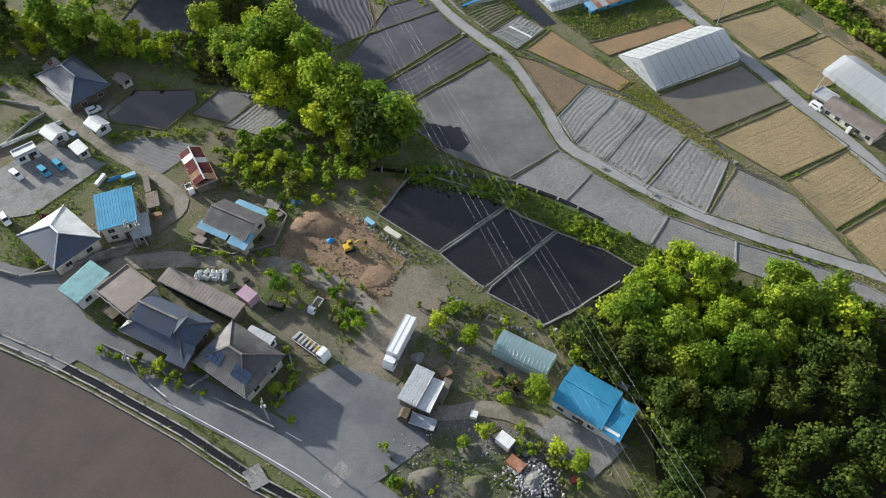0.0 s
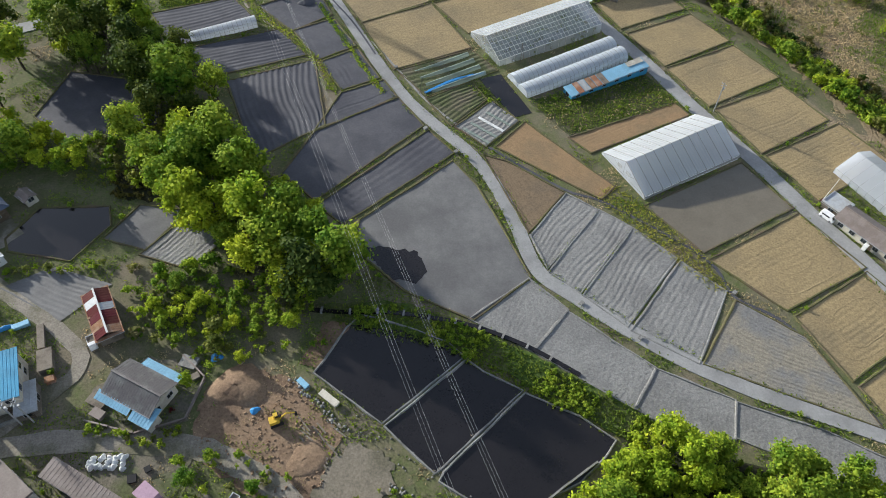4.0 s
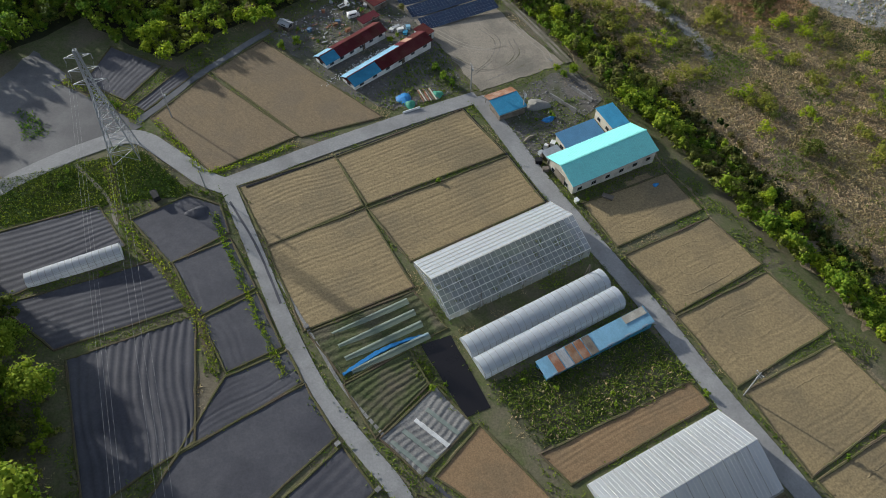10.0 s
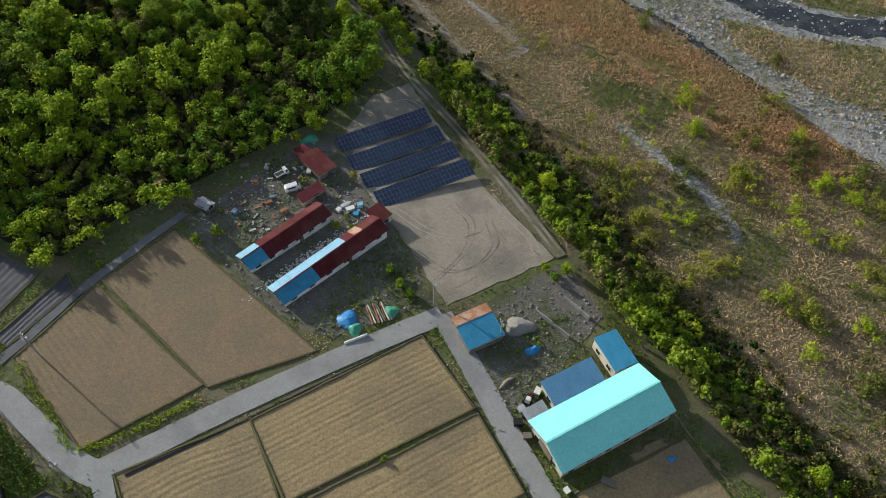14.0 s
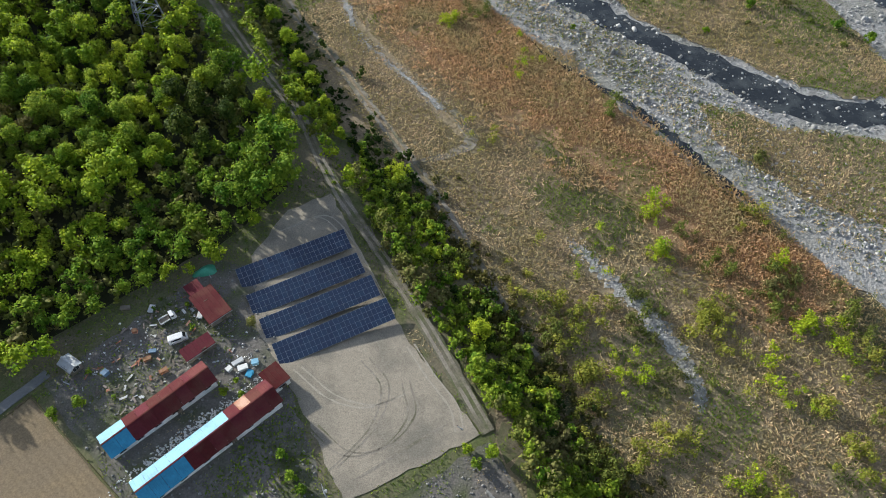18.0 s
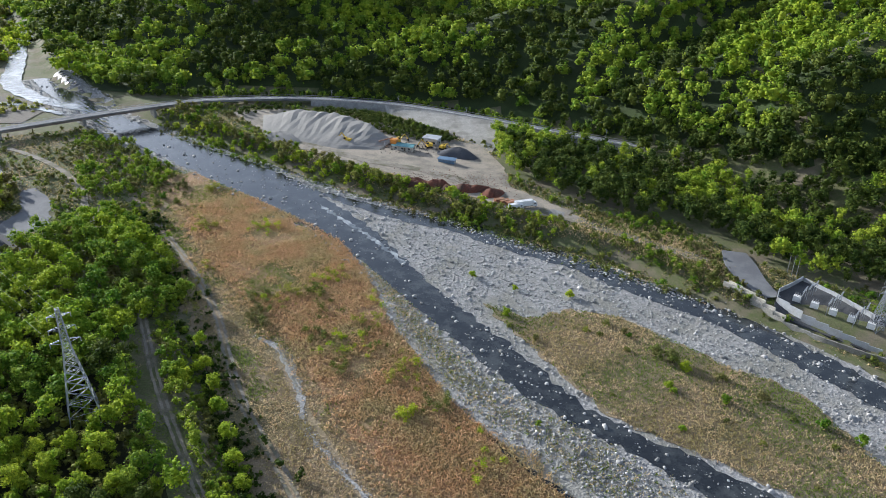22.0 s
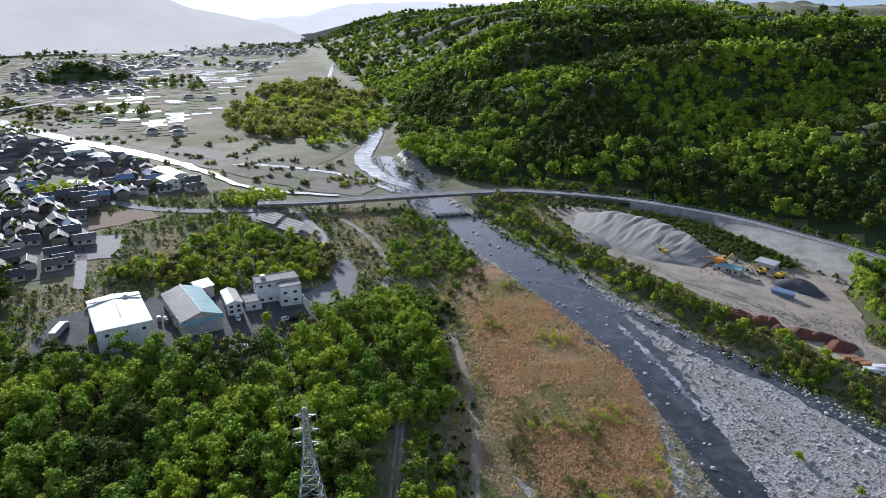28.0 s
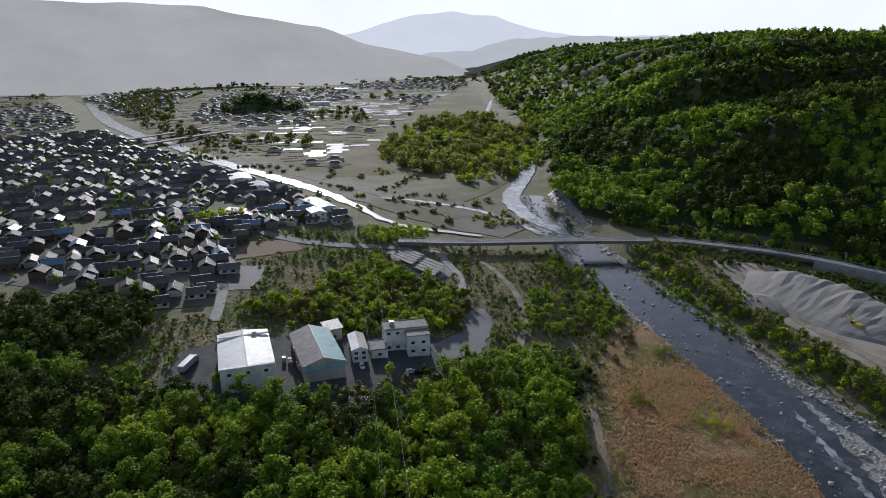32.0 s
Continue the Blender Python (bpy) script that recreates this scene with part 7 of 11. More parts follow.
def car(x, y, rot, mat, label, van=False, dz=0.0, name="car", group=""):
    t = thing(name, x, y, rot, label, "van" if van else "car", group, dz=dz)
    L = 1.85 if van else 1.75
    part("body", loft([(-L, 0.66, 0.70, 0.3, 0.85), (-L + 0.1, 0.74, 0.74, 0.25, 1.0), (L - 0.9, 0.74, 0.74, 0.25, 0.98), (L - 0.1, 0.70, 0.68, 0.25, 0.86), (L, 0.62, 0.6, 0.32, 0.66)]), mat, t)
    cb = part("cabin", loft([(-L + 0.05, 0.70, 0.60, 0.95, 1.55), (-L + 0.3, 0.72, 0.63, 0.95, 1.72 if van else 1.55), (L - 1.25 if not van else L - 0.75, 0.72, 0.62, 0.95, 1.70 if van else 1.52), (L - 0.7 if not van else L - 0.25, 0.68, 0.60, 0.95, 1.05)]), mat, t)
    part("windscreen", Mb().slab([(L - 0.72 if not van else L - 0.27, -0.56, 1.10), (L - 0.72 if not van else L - 0.27, 0.56, 1.10), (L - 1.2 if not van else L - 0.7, 0.54, 1.52 if not van else 1.66), (L - 1.2 if not van else L - 0.7, -0.54, 1.52 if not van else 1.66)], 0.03), "glass", cb)
    for s in (-1, 1):
        part("side_window", Mb().box((-0.35, s * 0.69, 1.28), (1.9, 0.06, 0.36)), "glass", cb)
        part("headlight", Mb().box((L - 0.04, s * 0.48, 0.66), (0.08, 0.22, 0.14)), "white", t)
    wheels(t, [(sx * 1.1, sy * 0.68) for sx in (-1, 1) for sy in (-1, 1)], 0.28, 0.17)
    return t


def lorry(x, y, rot, length, label, load="box", cab="whitepaint", bed="whitepaint", wide=2.2, high=3.4, dz=0.0, group=""):
    """A lorry: cab in front, then a box body or an open bed."""
    t = thing("lorry", x, y, rot, label, "lorry", group, dz=dz)
    kei = length < 5
    cl, ch = (1.1, 1.75) if kei else (1.9, 2.5)
    f = length / 2
    part("chassis", Mb().box((0, 0, 0.55 if not kei else 0.42), (length - 0.3, wide * 0.55, 0.25)), "black", t)
    c = part("cab", loft([(f - cl, wide / 2, wide / 2 - 0.04, 0.45, ch), (f - cl * 0.35, wide / 2, wide / 2 - 0.08, 0.4, ch), (f - 0.12, wide / 2, wide / 2 - 0.1, 0.4, ch * 0.62), (f, wide / 2 - 0.06, wide / 2 - 0.12, 0.4, ch * 0.5)]), cab, t)
    part("windscreen", Mb().slab([(f - 0.16, -wide * 0.38, ch * 0.62), (f - 0.16, wide * 0.38, ch * 0.62), (f - cl * 0.36, wide * 0.38, ch * 0.96), (f - cl * 0.36, -wide * 0.38, ch * 0.96)], 0.04), "glass", c)
    for s in (-1, 1):
        part("side_window", Mb().box((f - cl * 0.62, s * (wide / 2 - 0.03), ch * 0.74), (cl * 0.45, 0.08, ch * 0.24)), "glass", c)
    bl = length - cl - 0.25
    bc = -f + bl / 2
    z0 = 0.95 if not kei else 0.66
    if load == "box":
        b = part("box_body", Mb().box((bc, 0, (z0 + high) / 2), (bl, wide, high - z0)), bed, t)
        part("roof_rail", Mb().box((bc, wide / 2 - 0.05, high + 0.03), (bl, 0.1, 0.08)).box((bc, -wide / 2 + 0.05, high + 0.03), (bl, 0.1, 0.08)).box((bc, 0, high + 0.02), (bl, 0.08, 0.06)), "sheet", b)
        part("rear_door", Mb().box((-f - 0.03, 0, (z0 + high) / 2), (0.06, wide - 0.2, high - z0 - 0.2)), "sheet", b)
    else:
        part("bed_floor", Mb().box((bc, 0, z0), (bl, wide, 0.12)), "greywood" if load != "empty" else bed, t)
        for s in (-1, 1):
            part("bed_side", Mb().box((bc, s * (wide / 2 - 0.03), z0 + 0.2), (bl, 0.06, 0.4)), bed, t)
        part("tailboard", Mb().box((-f + 0.03, 0, z0 + 0.2), (0.06, wide - 0.12, 0.4)), bed, t)
        if load == "crane":
            for i in range(6):
                part("load_bar", Mb().box((bc - bl / 2 + bl * (i + 0.6) / 6.4, 0, z0 + 0.65), (0.35, wide * 0.8, 0.25)), "sheet", t)
            part("crane", Mb().box((f - cl - 0.4, 0, 1.6), (0.5, 0.5, 1.6)).rod((f - cl - 0.4, 0, 2.4), (bc, 0.3, 2.7), 0.14, 5), "yellow", t)
    rr = 0.28 if kei else 0.45
    wheels(t, [(sx, sy * (wide / 2 - 0.15)) for sx in ((f - cl * 0.5, -f + bl * 0.25) if length < 8 else (f - cl * 0.5, -f + bl * 0.2, -f + bl * 0.34)) for sy in (-1, 1)], rr, 0.26)
    return t


def pipe_house(name, x, y, w, d, rot, eave, rise, film_mat, label, bays, arch=False, frame_mat="sheet", category="greenhouse", dz=0.0, rear_mat=None, ribs=-0.05):
    """A greenhouse: hoops or rafters, purlins and a sheet over every bay."""
    t = thing(name, x, y, rot, label, category, dz=dz)
    n = 7 if arch else 5
    prof = []
    for i in range(2 * n + 1):
        u = -1 + i / n
        z = eave + rise * (math.sqrt(max(0, 1 - u * u)) if arch else 1 - abs(u))
        prof.append((u * d / 2, z))
    prof = [(-d / 2, -0.3)] + prof + [(d / 2, -0.3)]
    for i in range(bays + 1):
        xx = -w / 2 + w * i / bays
        mb = Mb()
        mb.tube([(xx, yy * 1.01, zz + (0 if zz <= 0 else 0.075 if arch else ribs)) for yy, zz in prof], 0.06)
        if not arch:
            mb.rod((xx, -d / 2, eave), (xx, d / 2, eave), 0.04, 4).rod((xx, 0, eave), (xx, 0, eave + rise), 0.04, 4)
            mb.rod((xx, -d / 4, eave + rise / 2), (xx, 0, eave), 0.035, 4).rod((xx, d / 4, eave + rise / 2), (xx, 0, eave), 0.035, 4)
        part("hoop" if arch else "rafter_frame", mb, frame_mat, t)
    pur = Mb()
    for yy, zz in prof[1:-1]:
        pur.rod((-w / 2, yy, zz + 0.02), (w / 2, yy, zz + 0.02), 0.045, 4)
    part("purlins", pur, frame_mat, t)
    for i in range(bays):
        x0, x1 = -w / 2 + w * i / bays + 0.03, -w / 2 + w * (i + 1) / bays - 0.03
        for k, seg, mt in (("film_sheet", prof[1:len(prof) // 2 + 1], film_mat), ("film_sheet", prof[len(prof) // 2:-1], rear_mat or film_mat), ("side_film", prof[:2], film_mat), ("side_film", prof[-2:], film_mat)):
            vs, fs = [], []
            for yy, zz in seg:
                vs += [(x0, yy, zz + 0.07), (x1, yy, zz + 0.07)]
            for j in range(len(seg) - 1):
                fs.append((2 * j, 2 * j + 1, 2 * j + 3, 2 * j + 2))
            part(k, Mb().add(vs, fs), mt, t)
    for s in (-1, 1):
        vs = [(s * w / 2, yy, zz) for yy, zz in prof]
        part("end_film", Mb().add(vs, [tuple(range(len(vs)))]), film_mat, t)
    return t


def shed_roof_on_posts(name, x, y, w, d, rot, h, cover, label, n=3, rise=0.5, pitch=0.7):
    t = thing(name, x, y, rot, label, "shed")
    part("roof", ribbed((-w / 2, -d / 2, h), (w / 2, -d / 2, h), (w / 2, d / 2, h + rise), (-w / 2, d / 2, h + rise), pitch), cover, t)
    for i in range(n):
        for s in (-1, 1):
            part("post", Mb().box((-w / 2 + 0.2 + (w - 0.4) * i / (n - 1), s * (d / 2 - 0.2), h / 2 - 0.3), (0.14, 0.14, h + 0.5)), "greywood", t)
    part("back_wall", Mb().box((0, d / 2 - 0.3, h / 2 - 0.2), (w - 0.3, 0.08, h + 0.2)), "greywood", t)
    return t


def pylon(x, y, rot, high, base, label):
    t = thing("pylon", x, y, rot, label, "pylon")
    z0 = gzf(x, y)

    def half(z):
        u = z / high
        return base / 2 * (1 - u * 1.15) if u < 0.66 else base / 2 * (0.241 - (u - 0.66) * 0.42)
    levels = [0, 0.12, 0.23, 0.33, 0.42, 0.50, 0.57, 0.63, 0.69, 0.75, 0.81, 0.87, 0.93, 1.0]
    for sx in (-1, 1):
        for sy in (-1, 1):
            part("leg", Mb().tube([(sx * half(a * high), sy * half(a * high), a * high - (0.8 if a == 0 else 0)) for a in levels], 0.15), "steel", t)
    for a, b in zip(levels[:-1], levels[1:]):
        mb = Mb()
        h0, h1, za, zb = half(a * high), half(b * high), a * high, b * high
        for (ax, ay), (bx_, by_) in (((-1, -1), (1, -1)), ((1, -1), (1, 1)), ((1, 1), (-1, 1)), ((-1, 1), (-1, -1))):
            part("brace", Mb().rod((ax * h0, ay * h0, za), (bx_ * h1, by_ * h1, zb), 0.065, 4), "steel", t)
            part("brace", Mb().rod((bx_ * h0, by_ * h0, za), (ax * h1, ay * h1, zb), 0.065, 4), "steel", t)
            part("strut", Mb().rod((ax * h1, ay * h1, zb), (bx_ * h1, by_ * h1, zb), 0.06, 4), "steel", t)
    for u, ln in ((0.72, 3.4), (0.83, 3.0), (0.94, 2.6)):
        for s in (-1, 1):
            hh = half(u * high)
            arm = part("crossarm", Mb().rod((s * hh, -hh, u * high), (s * ln, 0, u * high + 0.3), 0.06, 4).rod((s * hh, hh, u * high), (s * ln, 0, u * high + 0.3), 0.06, 4).rod((s * hh, 0, u * high + 0.9), (s * ln, 0, u * high + 0.3), 0.05, 4), "steel", t)
            part("insulator", Mb().rod((s * ln, 0, u * high + 0.25), (s * ln, 0, u * high - 1.0), 0.09, 5), "pole", arm)
    return t


def wire(name, a, b, sag, r=0.014, label="thin overhead power line", n=14):
    mb = Mb()
    pts = [(a[0] + (b[0] - a[0]) * i / n, a[1] + (b[1] - a[1]) * i / n, a[2] + (b[2] - a[2]) * i / n - 4 * sag * (i / n) * (1 - i / n)) for i in range(n + 1)]
    vs = [(p[0] + dx * r, p[1] + dy * r, p[2] + dz * r) for p in pts for dx, dy, dz in ((0.7, 0.7, 0), (0, 0, 1), (-0.7, -0.7, 0), (0, 0, -1))]
    mb.add(vs, [(4 * i + k, 4 * i + (k + 1) % 4, 4 * i + 4 + (k + 1) % 4, 4 * i + 4 + k) for i in range(n) for k in range(4)])
    ob = part(name, mb, "wire")
    return tagged(ob, label, "power line", "power lines")


def power_pole(x, y, h=9.5, rot=0.0, lean=0.0, label="slim grey concrete power pole by the road"):
    t = thing("power_pole", x, y, rot, label, "power pole", "power poles")
    part("pole", Mb().rod((0, 0, -0.5), (lean, 0, h), 0.17, 7, 0.11), "pole", t)
    part("crossarm", Mb().box((lean * 0.95, 0, h * 0.95), (0.1, 1.8, 0.1)).box((lean * 0.88, 0, h * 0.87), (0.1, 1.5, 0.1)), "steel", t)
    for k in (-0.75, 0, 0.75):
        part("insulator", Mb().rod((lean * 0.95, k, h * 0.95), (lean * 0.95, k, h * 0.95 + 0.28), 0.06, 5), "white", t)
    part("transformer", Mb().rod((0.32, 0, h * 0.74), (0.32, 0, h * 0.82), 0.24, 8), "sheet", t)
    return t


def heap(name, x, y, w, d, h, rot, mat, label, seed=0, category="heap"):
    """A rounded pile."""
    rs = np.random.RandomState(seed)
    t = Mb()
    n, m = 18, 6
    vs, fs = [], []
    for j in range(m + 1):
        u = j / m
        for i in range(n):
            a = 2 * math.pi * i / n
            k = (1 - u) * (1 + 0.16 * math.sin(3 * a + seed) + rs.uniform(-0.05, 0.05))
            px, py = math.cos(a) * k * w / 2, math.sin(a) * k * d / 2
            vs.append((px, py, h * (1 - (1 - u) ** 1.5) * (1 + rs.uniform(-0.08, 0.08)) - (0.25 if j == 0 else 0)))
    for j in range(m):
        for i in range(n):
            fs.append((j * n + i, j * n + (i + 1) % n, (j + 1) * n + (i + 1) % n, (j + 1) * n + i))
    ob = part(name, t.add(vs, fs), mat)
    ob.matrix_basis = pose(x, y, gzf(x, y) + 0.05, 0, 0, rot)
    ob.data.polygons.foreach_set("use_smooth", [True] * len(ob.data.polygons))
    return tagged(ob, label, category)


def box_thing(name, x, y, s, rot, mat, label, category, dz=0.0, lid=None, group=""):
    """A small box-like thing with a lid or top edge."""
    t = thing(name, x, y, rot, label, category, group, dz=dz)
    part("body", Mb().box((0, 0, s[2] / 2 - 0.1), (s[0], s[1], s[2] + 0.2), 0, 0.97), mat, t)
    part("top", Mb().box((0, 0, s[2] + 0.04), (s[0] + 0.12, s[1] + 0.12, 0.1)), lid or mat, t)
    return t


def low_wall(name, pts, h, w, mat, label, category="wall"):
    mb = Mb()
    for (x0, y0), (x1, y1) in zip(pts[:-1], pts[1:]):
        ln = math.hypot(x1 - x0, y1 - y0)
        k = max(1, int(ln / 4))
        for i in range(k):
            a, b = i / k, (i + 1) / k
            p, q = (x0 + (x1 - x0) * a, y0 + (y1 - y0) * a), (x0 + (x1 - x0) * b, y0 + (y1 - y0) * b)
            zz = gzf((p[0] + q[0]) / 2, (p[1] + q[1]) / 2)
            mb.box(((p[0] + q[0]) / 2, (p[1] + q[1]) / 2, zz + h / 2 - 0.25), (ln / k * 0.995, w, h + 0.5), math.degrees(math.atan2(y1 - y0, x1 - x0)))
    return setting(name, mb, mat, label, category)

# ---- village ----
# White slopes paint sun glare on the roof; the other slopes stay tile.
h1 = house("house", -146.5, 97.8, 12.6, 9.6, 137, 3.2, "hip", 2.2, "plaster", "white", "hipped house beside the lane, roof glare painted white", cover2="tile", nf=4, ridge_mat="white")
h2 = house("house", -135.9, 103.8, 7.0, 9.2, 18, 5.0, "mono", 0.5, "plaster", "blue", "two-storey cream house under a plain blue roof", nf=2, ns=2, over=0.5, pitch=0.6)
h3 = house("house", -111.7, 102.5, 10.2, 6.6, -30, 3.0, "gable", 1.5, "plaster", "tile_grey", "low farmhouse with grey tiles and light blue lean-tos", nf=4, pitch=0.5)
part("porch_roof", ribbed((-6.2, -5.2, 2.3), (1.5, -5.2, 2.3), (1.5, -3.4, 2.9), (-6.2, -3.4, 2.9), 0.6), "blue_light", h3, "light blue porch roof")
part("porch_roof", ribbed((2.0, -5.6, 2.2), (6.6, -5.6, 2.2), (6.6, -1.5, 3.0), (2.0, -3.2, 3.0), 0.6), "blue_light", h3, "light blue porch roof")
part("lean_to_roof", ribbed((5.5, 5.6, 2.3), (-3.0, 5.6, 2.3), (-3.0, 3.2, 2.9), (5.5, 3.2, 2.9), 0.6), "blue_light", h3, "light blue lean-to roof")
part("porch_wall", Mb().box((4.3, -3.9, 0.9), (4.0, 2.8, 2.4)), "plaster", h3)
h4 = house("shed", -122, 118.7, 4.2, 11.2, 27, 2.6, "gable", 0.0001, "greywood", "rust", "old shed with streaked rusty red roof", "shed", win=False, door=False)
for s in (-1, 1):
    for i in range(6):
        y0, y1 = -5.8 + 11.6 * i / 6, -5.8 + 11.6 * (i + 1) / 6 - 0.03
        part("roof_sheet", ribbed((s * 2.6, y0 if s > 0 else y1, 2.55), (s * 2.6, y1 if s > 0 else y0, 2.55), (0, y1 if s > 0 else y0, 3.7), (0, y0 if s > 0 else y1, 3.7), 0.5), ("red_sheet", "rust", "red_sheet", "red_sheet", "sheet", "red_sheet")[(i + (s > 0)) % 6], h4)
part("ridge_cap", Mb().box((0, 0, 3.78), (0.35, 11.7, 0.12)), "sheet", h4, "pale ridge strip")
house("house", -138.6, 86.3, 5.2, 7.4, -37, 3.0, "mono", 0.5, "white", "teal_dull", "small white building under a faded teal roof", nf=2, ns=2, over=0.4, pitch=0.5)
h6 = house("house", -129.2, 83.1, 8.6, 7.2, -40, 5.0, "flat", 0, "plaster", "tile_brown", "two-storey block with flat brownish roof", nf=3, over=0.5)
h7 = house("house", -120.8, 75.6, 13.6, 7.6, -29, 3.4, "hip", 2.2, "darkwood", "tile", "traditional house with glossy dark blue-grey tiles", nf=5, over=0.9, pitch=0.42, ridge_mat="tile_grey")
up = part("upper_wall", Mb().box((-1.0, 0.6, 4.4), (7.4, 4.6, 2.6)), "plaster", h7)
for sgn in (-1, 1):
    e = 0.6 + sgn * 3.1
    part("upper_roof", ribbed((-5.6 if sgn < 0 else 3.6, e, 5.4), (3.6 if sgn < 0 else -5.6, e, 5.4), (3.6 if sgn < 0 else -5.6, 0.6, 7.2), (-5.6 if sgn < 0 else 3.6, 0.6, 7.2), 0.42), "tile", h7)
part("upper_ridge", Mb().box((-1.0, 0.6, 7.32), (9.4, 0.45, 0.35)), "tile_grey", h7)
for k in (-3.4, -1.0, 1.4):
    part("upper_window", Mb().box((k, -1.72, 4.3), (1.4, 0.1, 1.0)), "glass", h7)
for k, zz in ((-5.6, 6.3), (3.55, 6.3)):
    part("white_gable", Mb().add([(k, -1.6, 5.5), (k, 2.8, 5.5), (k, 0.6, 7.0), (k + 0.1, -1.6, 5.5), (k + 0.1, 2.8, 5.5), (k + 0.1, 0.6, 7.0)], [(0, 1, 2), (3, 5, 4), (0, 3, 4, 1), (1, 4, 5, 2), (2, 5, 3, 0)]), "white", h7, "white plaster gable")
part("wing_roof", ribbed((4.2, -5.8, 3.0), (8.6, -5.8, 3.0), (8.6, -1.8, 4.4), (4.2, -1.8, 4.4), 0.42), "tile", h7)
part("wing_wall", Mb().box((6.4, -3.8, 1.2), (3.8, 3.4, 3.4)), "darkwood", h7)
h8 = house("long_shed", -115.8, 83.6, 18.6, 3.0, -31, 2.8, "mono", 0.35, "darkwood", "tile_brown", "long narrow open shed under a brown sheet roof", "shed", over=0.35, win=False, door=False, pitch=0.8)
# Black panels on the closed wall paint the shade of open bays.
for i in range(7):
    part("opening", Mb().box((-8 + i * 2.65, -1.5, 1.0), (2.2, 0.1, 1.9)), "black", h8)
h9 = house("house", -106.5, 68.3, 12.0, 9.0, -37, 3.6, "hip", 2.6, "plaster", "tile_grey", "hipped house with brown-grey tiles and roof solar panels", nf=4, over=0.8, pitch=0.45, ridge_mat="tile_grey")
for i in range(4):
    for k in range(2):
        for cx, cy, s in ((-3.2, -2.6, 1), (3.6, -2.6, 1)):
            u = cy - 0.55 + 1.1 * k
            z0 = 3.6 + 2.6 * (1 - abs(u) / 5.3) + 0.12
            part("solar_panel", Mb().slab([(cx - 2 + i * 1.0, u - 0.5, z0 - 0.24), (cx - 1.05 + i, u - 0.5, z0 - 0.24), (cx - 1.05 + i, u + 0.5, z0 + 0.24), (cx - 2 + i, u + 0.5, z0 + 0.24)], 0.05), "panel", h9)
house("annex", -103.5, 73.5, 5.4, 2.2, -31, 2.4, "mono", 0.2, "white", "sheet", "white annex with a pale flat roof", "shed", over=0.2, nf=2, ns=1)
h10 = house("house", -156.6, 147.8, 15.5, 9.0, -45, 3.4, "hip", 2.6, "darkwood", "tile", "large old farmhouse with dark tiled roofs", nf=5, over=0.9, pitch=0.45, ridge_mat="tile")
part("sunroom_roof", Mb().slab([(-7.5, 5.2, 3.1), (-2.5, 5.2, 3.1), (-2.5, 2.6, 3.9), (-7.5, 2.6, 3.9)], 0.08), "blue_light", h10, "pale blue glazed roof")
part("wing_roof", ribbed((-11.5, -2.5, 2.6), (-7.0, -2.5, 2.6), (-7.0, 1.5, 3.8), (-11.5, 1.5, 3.8), 0.5), "tile_brown", h10)
part("wing_wall", Mb().box((-9.2, -0.5, 1.0), (4.0, 3.2, 3.2)), "darkwood", h10)
part("white_wall", Mb().box((1.0, -5.3, 0.8), (11.0, 0.2, 2.2)), "white", h10)
house("storehouse", -156.9, 130.1, 4.6, 3.6, -40, 2.4, "gable", 0.6, "white", "sheet", "small white storehouse on the car park edge", "shed", nf=1, ns=1, over=0.3)
house("cabin", -161.4, 123.7, 5.0, 2.6, 38, 2.4, "flat", 0, "white", "sheet", "white site cabin beside the cars", "cabin", nf=2, ns=1, over=0.2)
house("storehouse", -147.9, 133.4, 4.6, 3.4, -40, 2.2, "gable", 0.6, "white", "sheet", "white hut at the lane's edge", "shed", nf=1, ns=1, over=0.3)
house("storehouse", -149.9, 125, 4.2, 2.4, -46, 2.2, "mono", 0.3, "plaster", "sheet", "pale hut on the concrete", "shed", nf=1, ns=1, over=0.2)
house("storehouse", -145.7, 150.4, 3.4, 2.6, -40, 2.0, "gable", 0.6, "plaster", "tile_brown", "small hut beside the pond", "shed", nf=1, ns=1, over=0.3)
house("storehouse", -131.2, 101.2, 3.6, 6.0, 18, 2.4, "mono", 0.3, "greywood", "sheet", "cluttered lean-to store beside the blue-roofed house", "shed", nf=1, ns=1, over=0.2)
b13 = house("barn", -42.6, 58.8, 9.4, 8.0, -38, 3.8, "gable", 1.3, "white", "blue", "barn with bright blue sheet roof on an apron", "barn", nf=3, ns=2, over=0.4, pitch=0.45)
part("extension_wall", Mb().box((6.4, -0.8, 1.6), (3.8, 6.2, 4.2)), "white", b13)
part("extension_roof", ribbed((4.5, -4.6, 3.4), (8.8, -4.6, 3.4), (8.8, 0.4, 4.6), (4.5, 0.4, 4.6), 0.45), "blue", b13)
part("extension_roof", ribbed((8.8, 3.2, 3.9), (4.5, 3.2, 3.9), (4.5, 0.4, 4.6), (8.8, 0.4, 4.6), 0.45), "blue", b13)
part("shutter", Mb().box((-1.5, -4.03, 1.4), (3.0, 0.08, 2.8)), "sheet", b13)
shed_roof_on_posts("carport", -33.2, 61.5, 5.5, 4.0, -41, 2.6, "sheet", "lean-to of corrugated grey sheet behind the barn")
pipe_house("greenhouse", -52.8, 69.1, 11.2, 5.6, -33, 1.6, 1.5, "film_teal", "small arched greenhouse of greenish film", 14, True)
house("machine_shed", -73.9, 62, 3.4, 7.0, -30, 3.2, "mono", 0.4, "greywood", "sheet", "open shed with pale roof beside the yard", "shed", over=0.25, win=False, door=False, pitch=0.5)
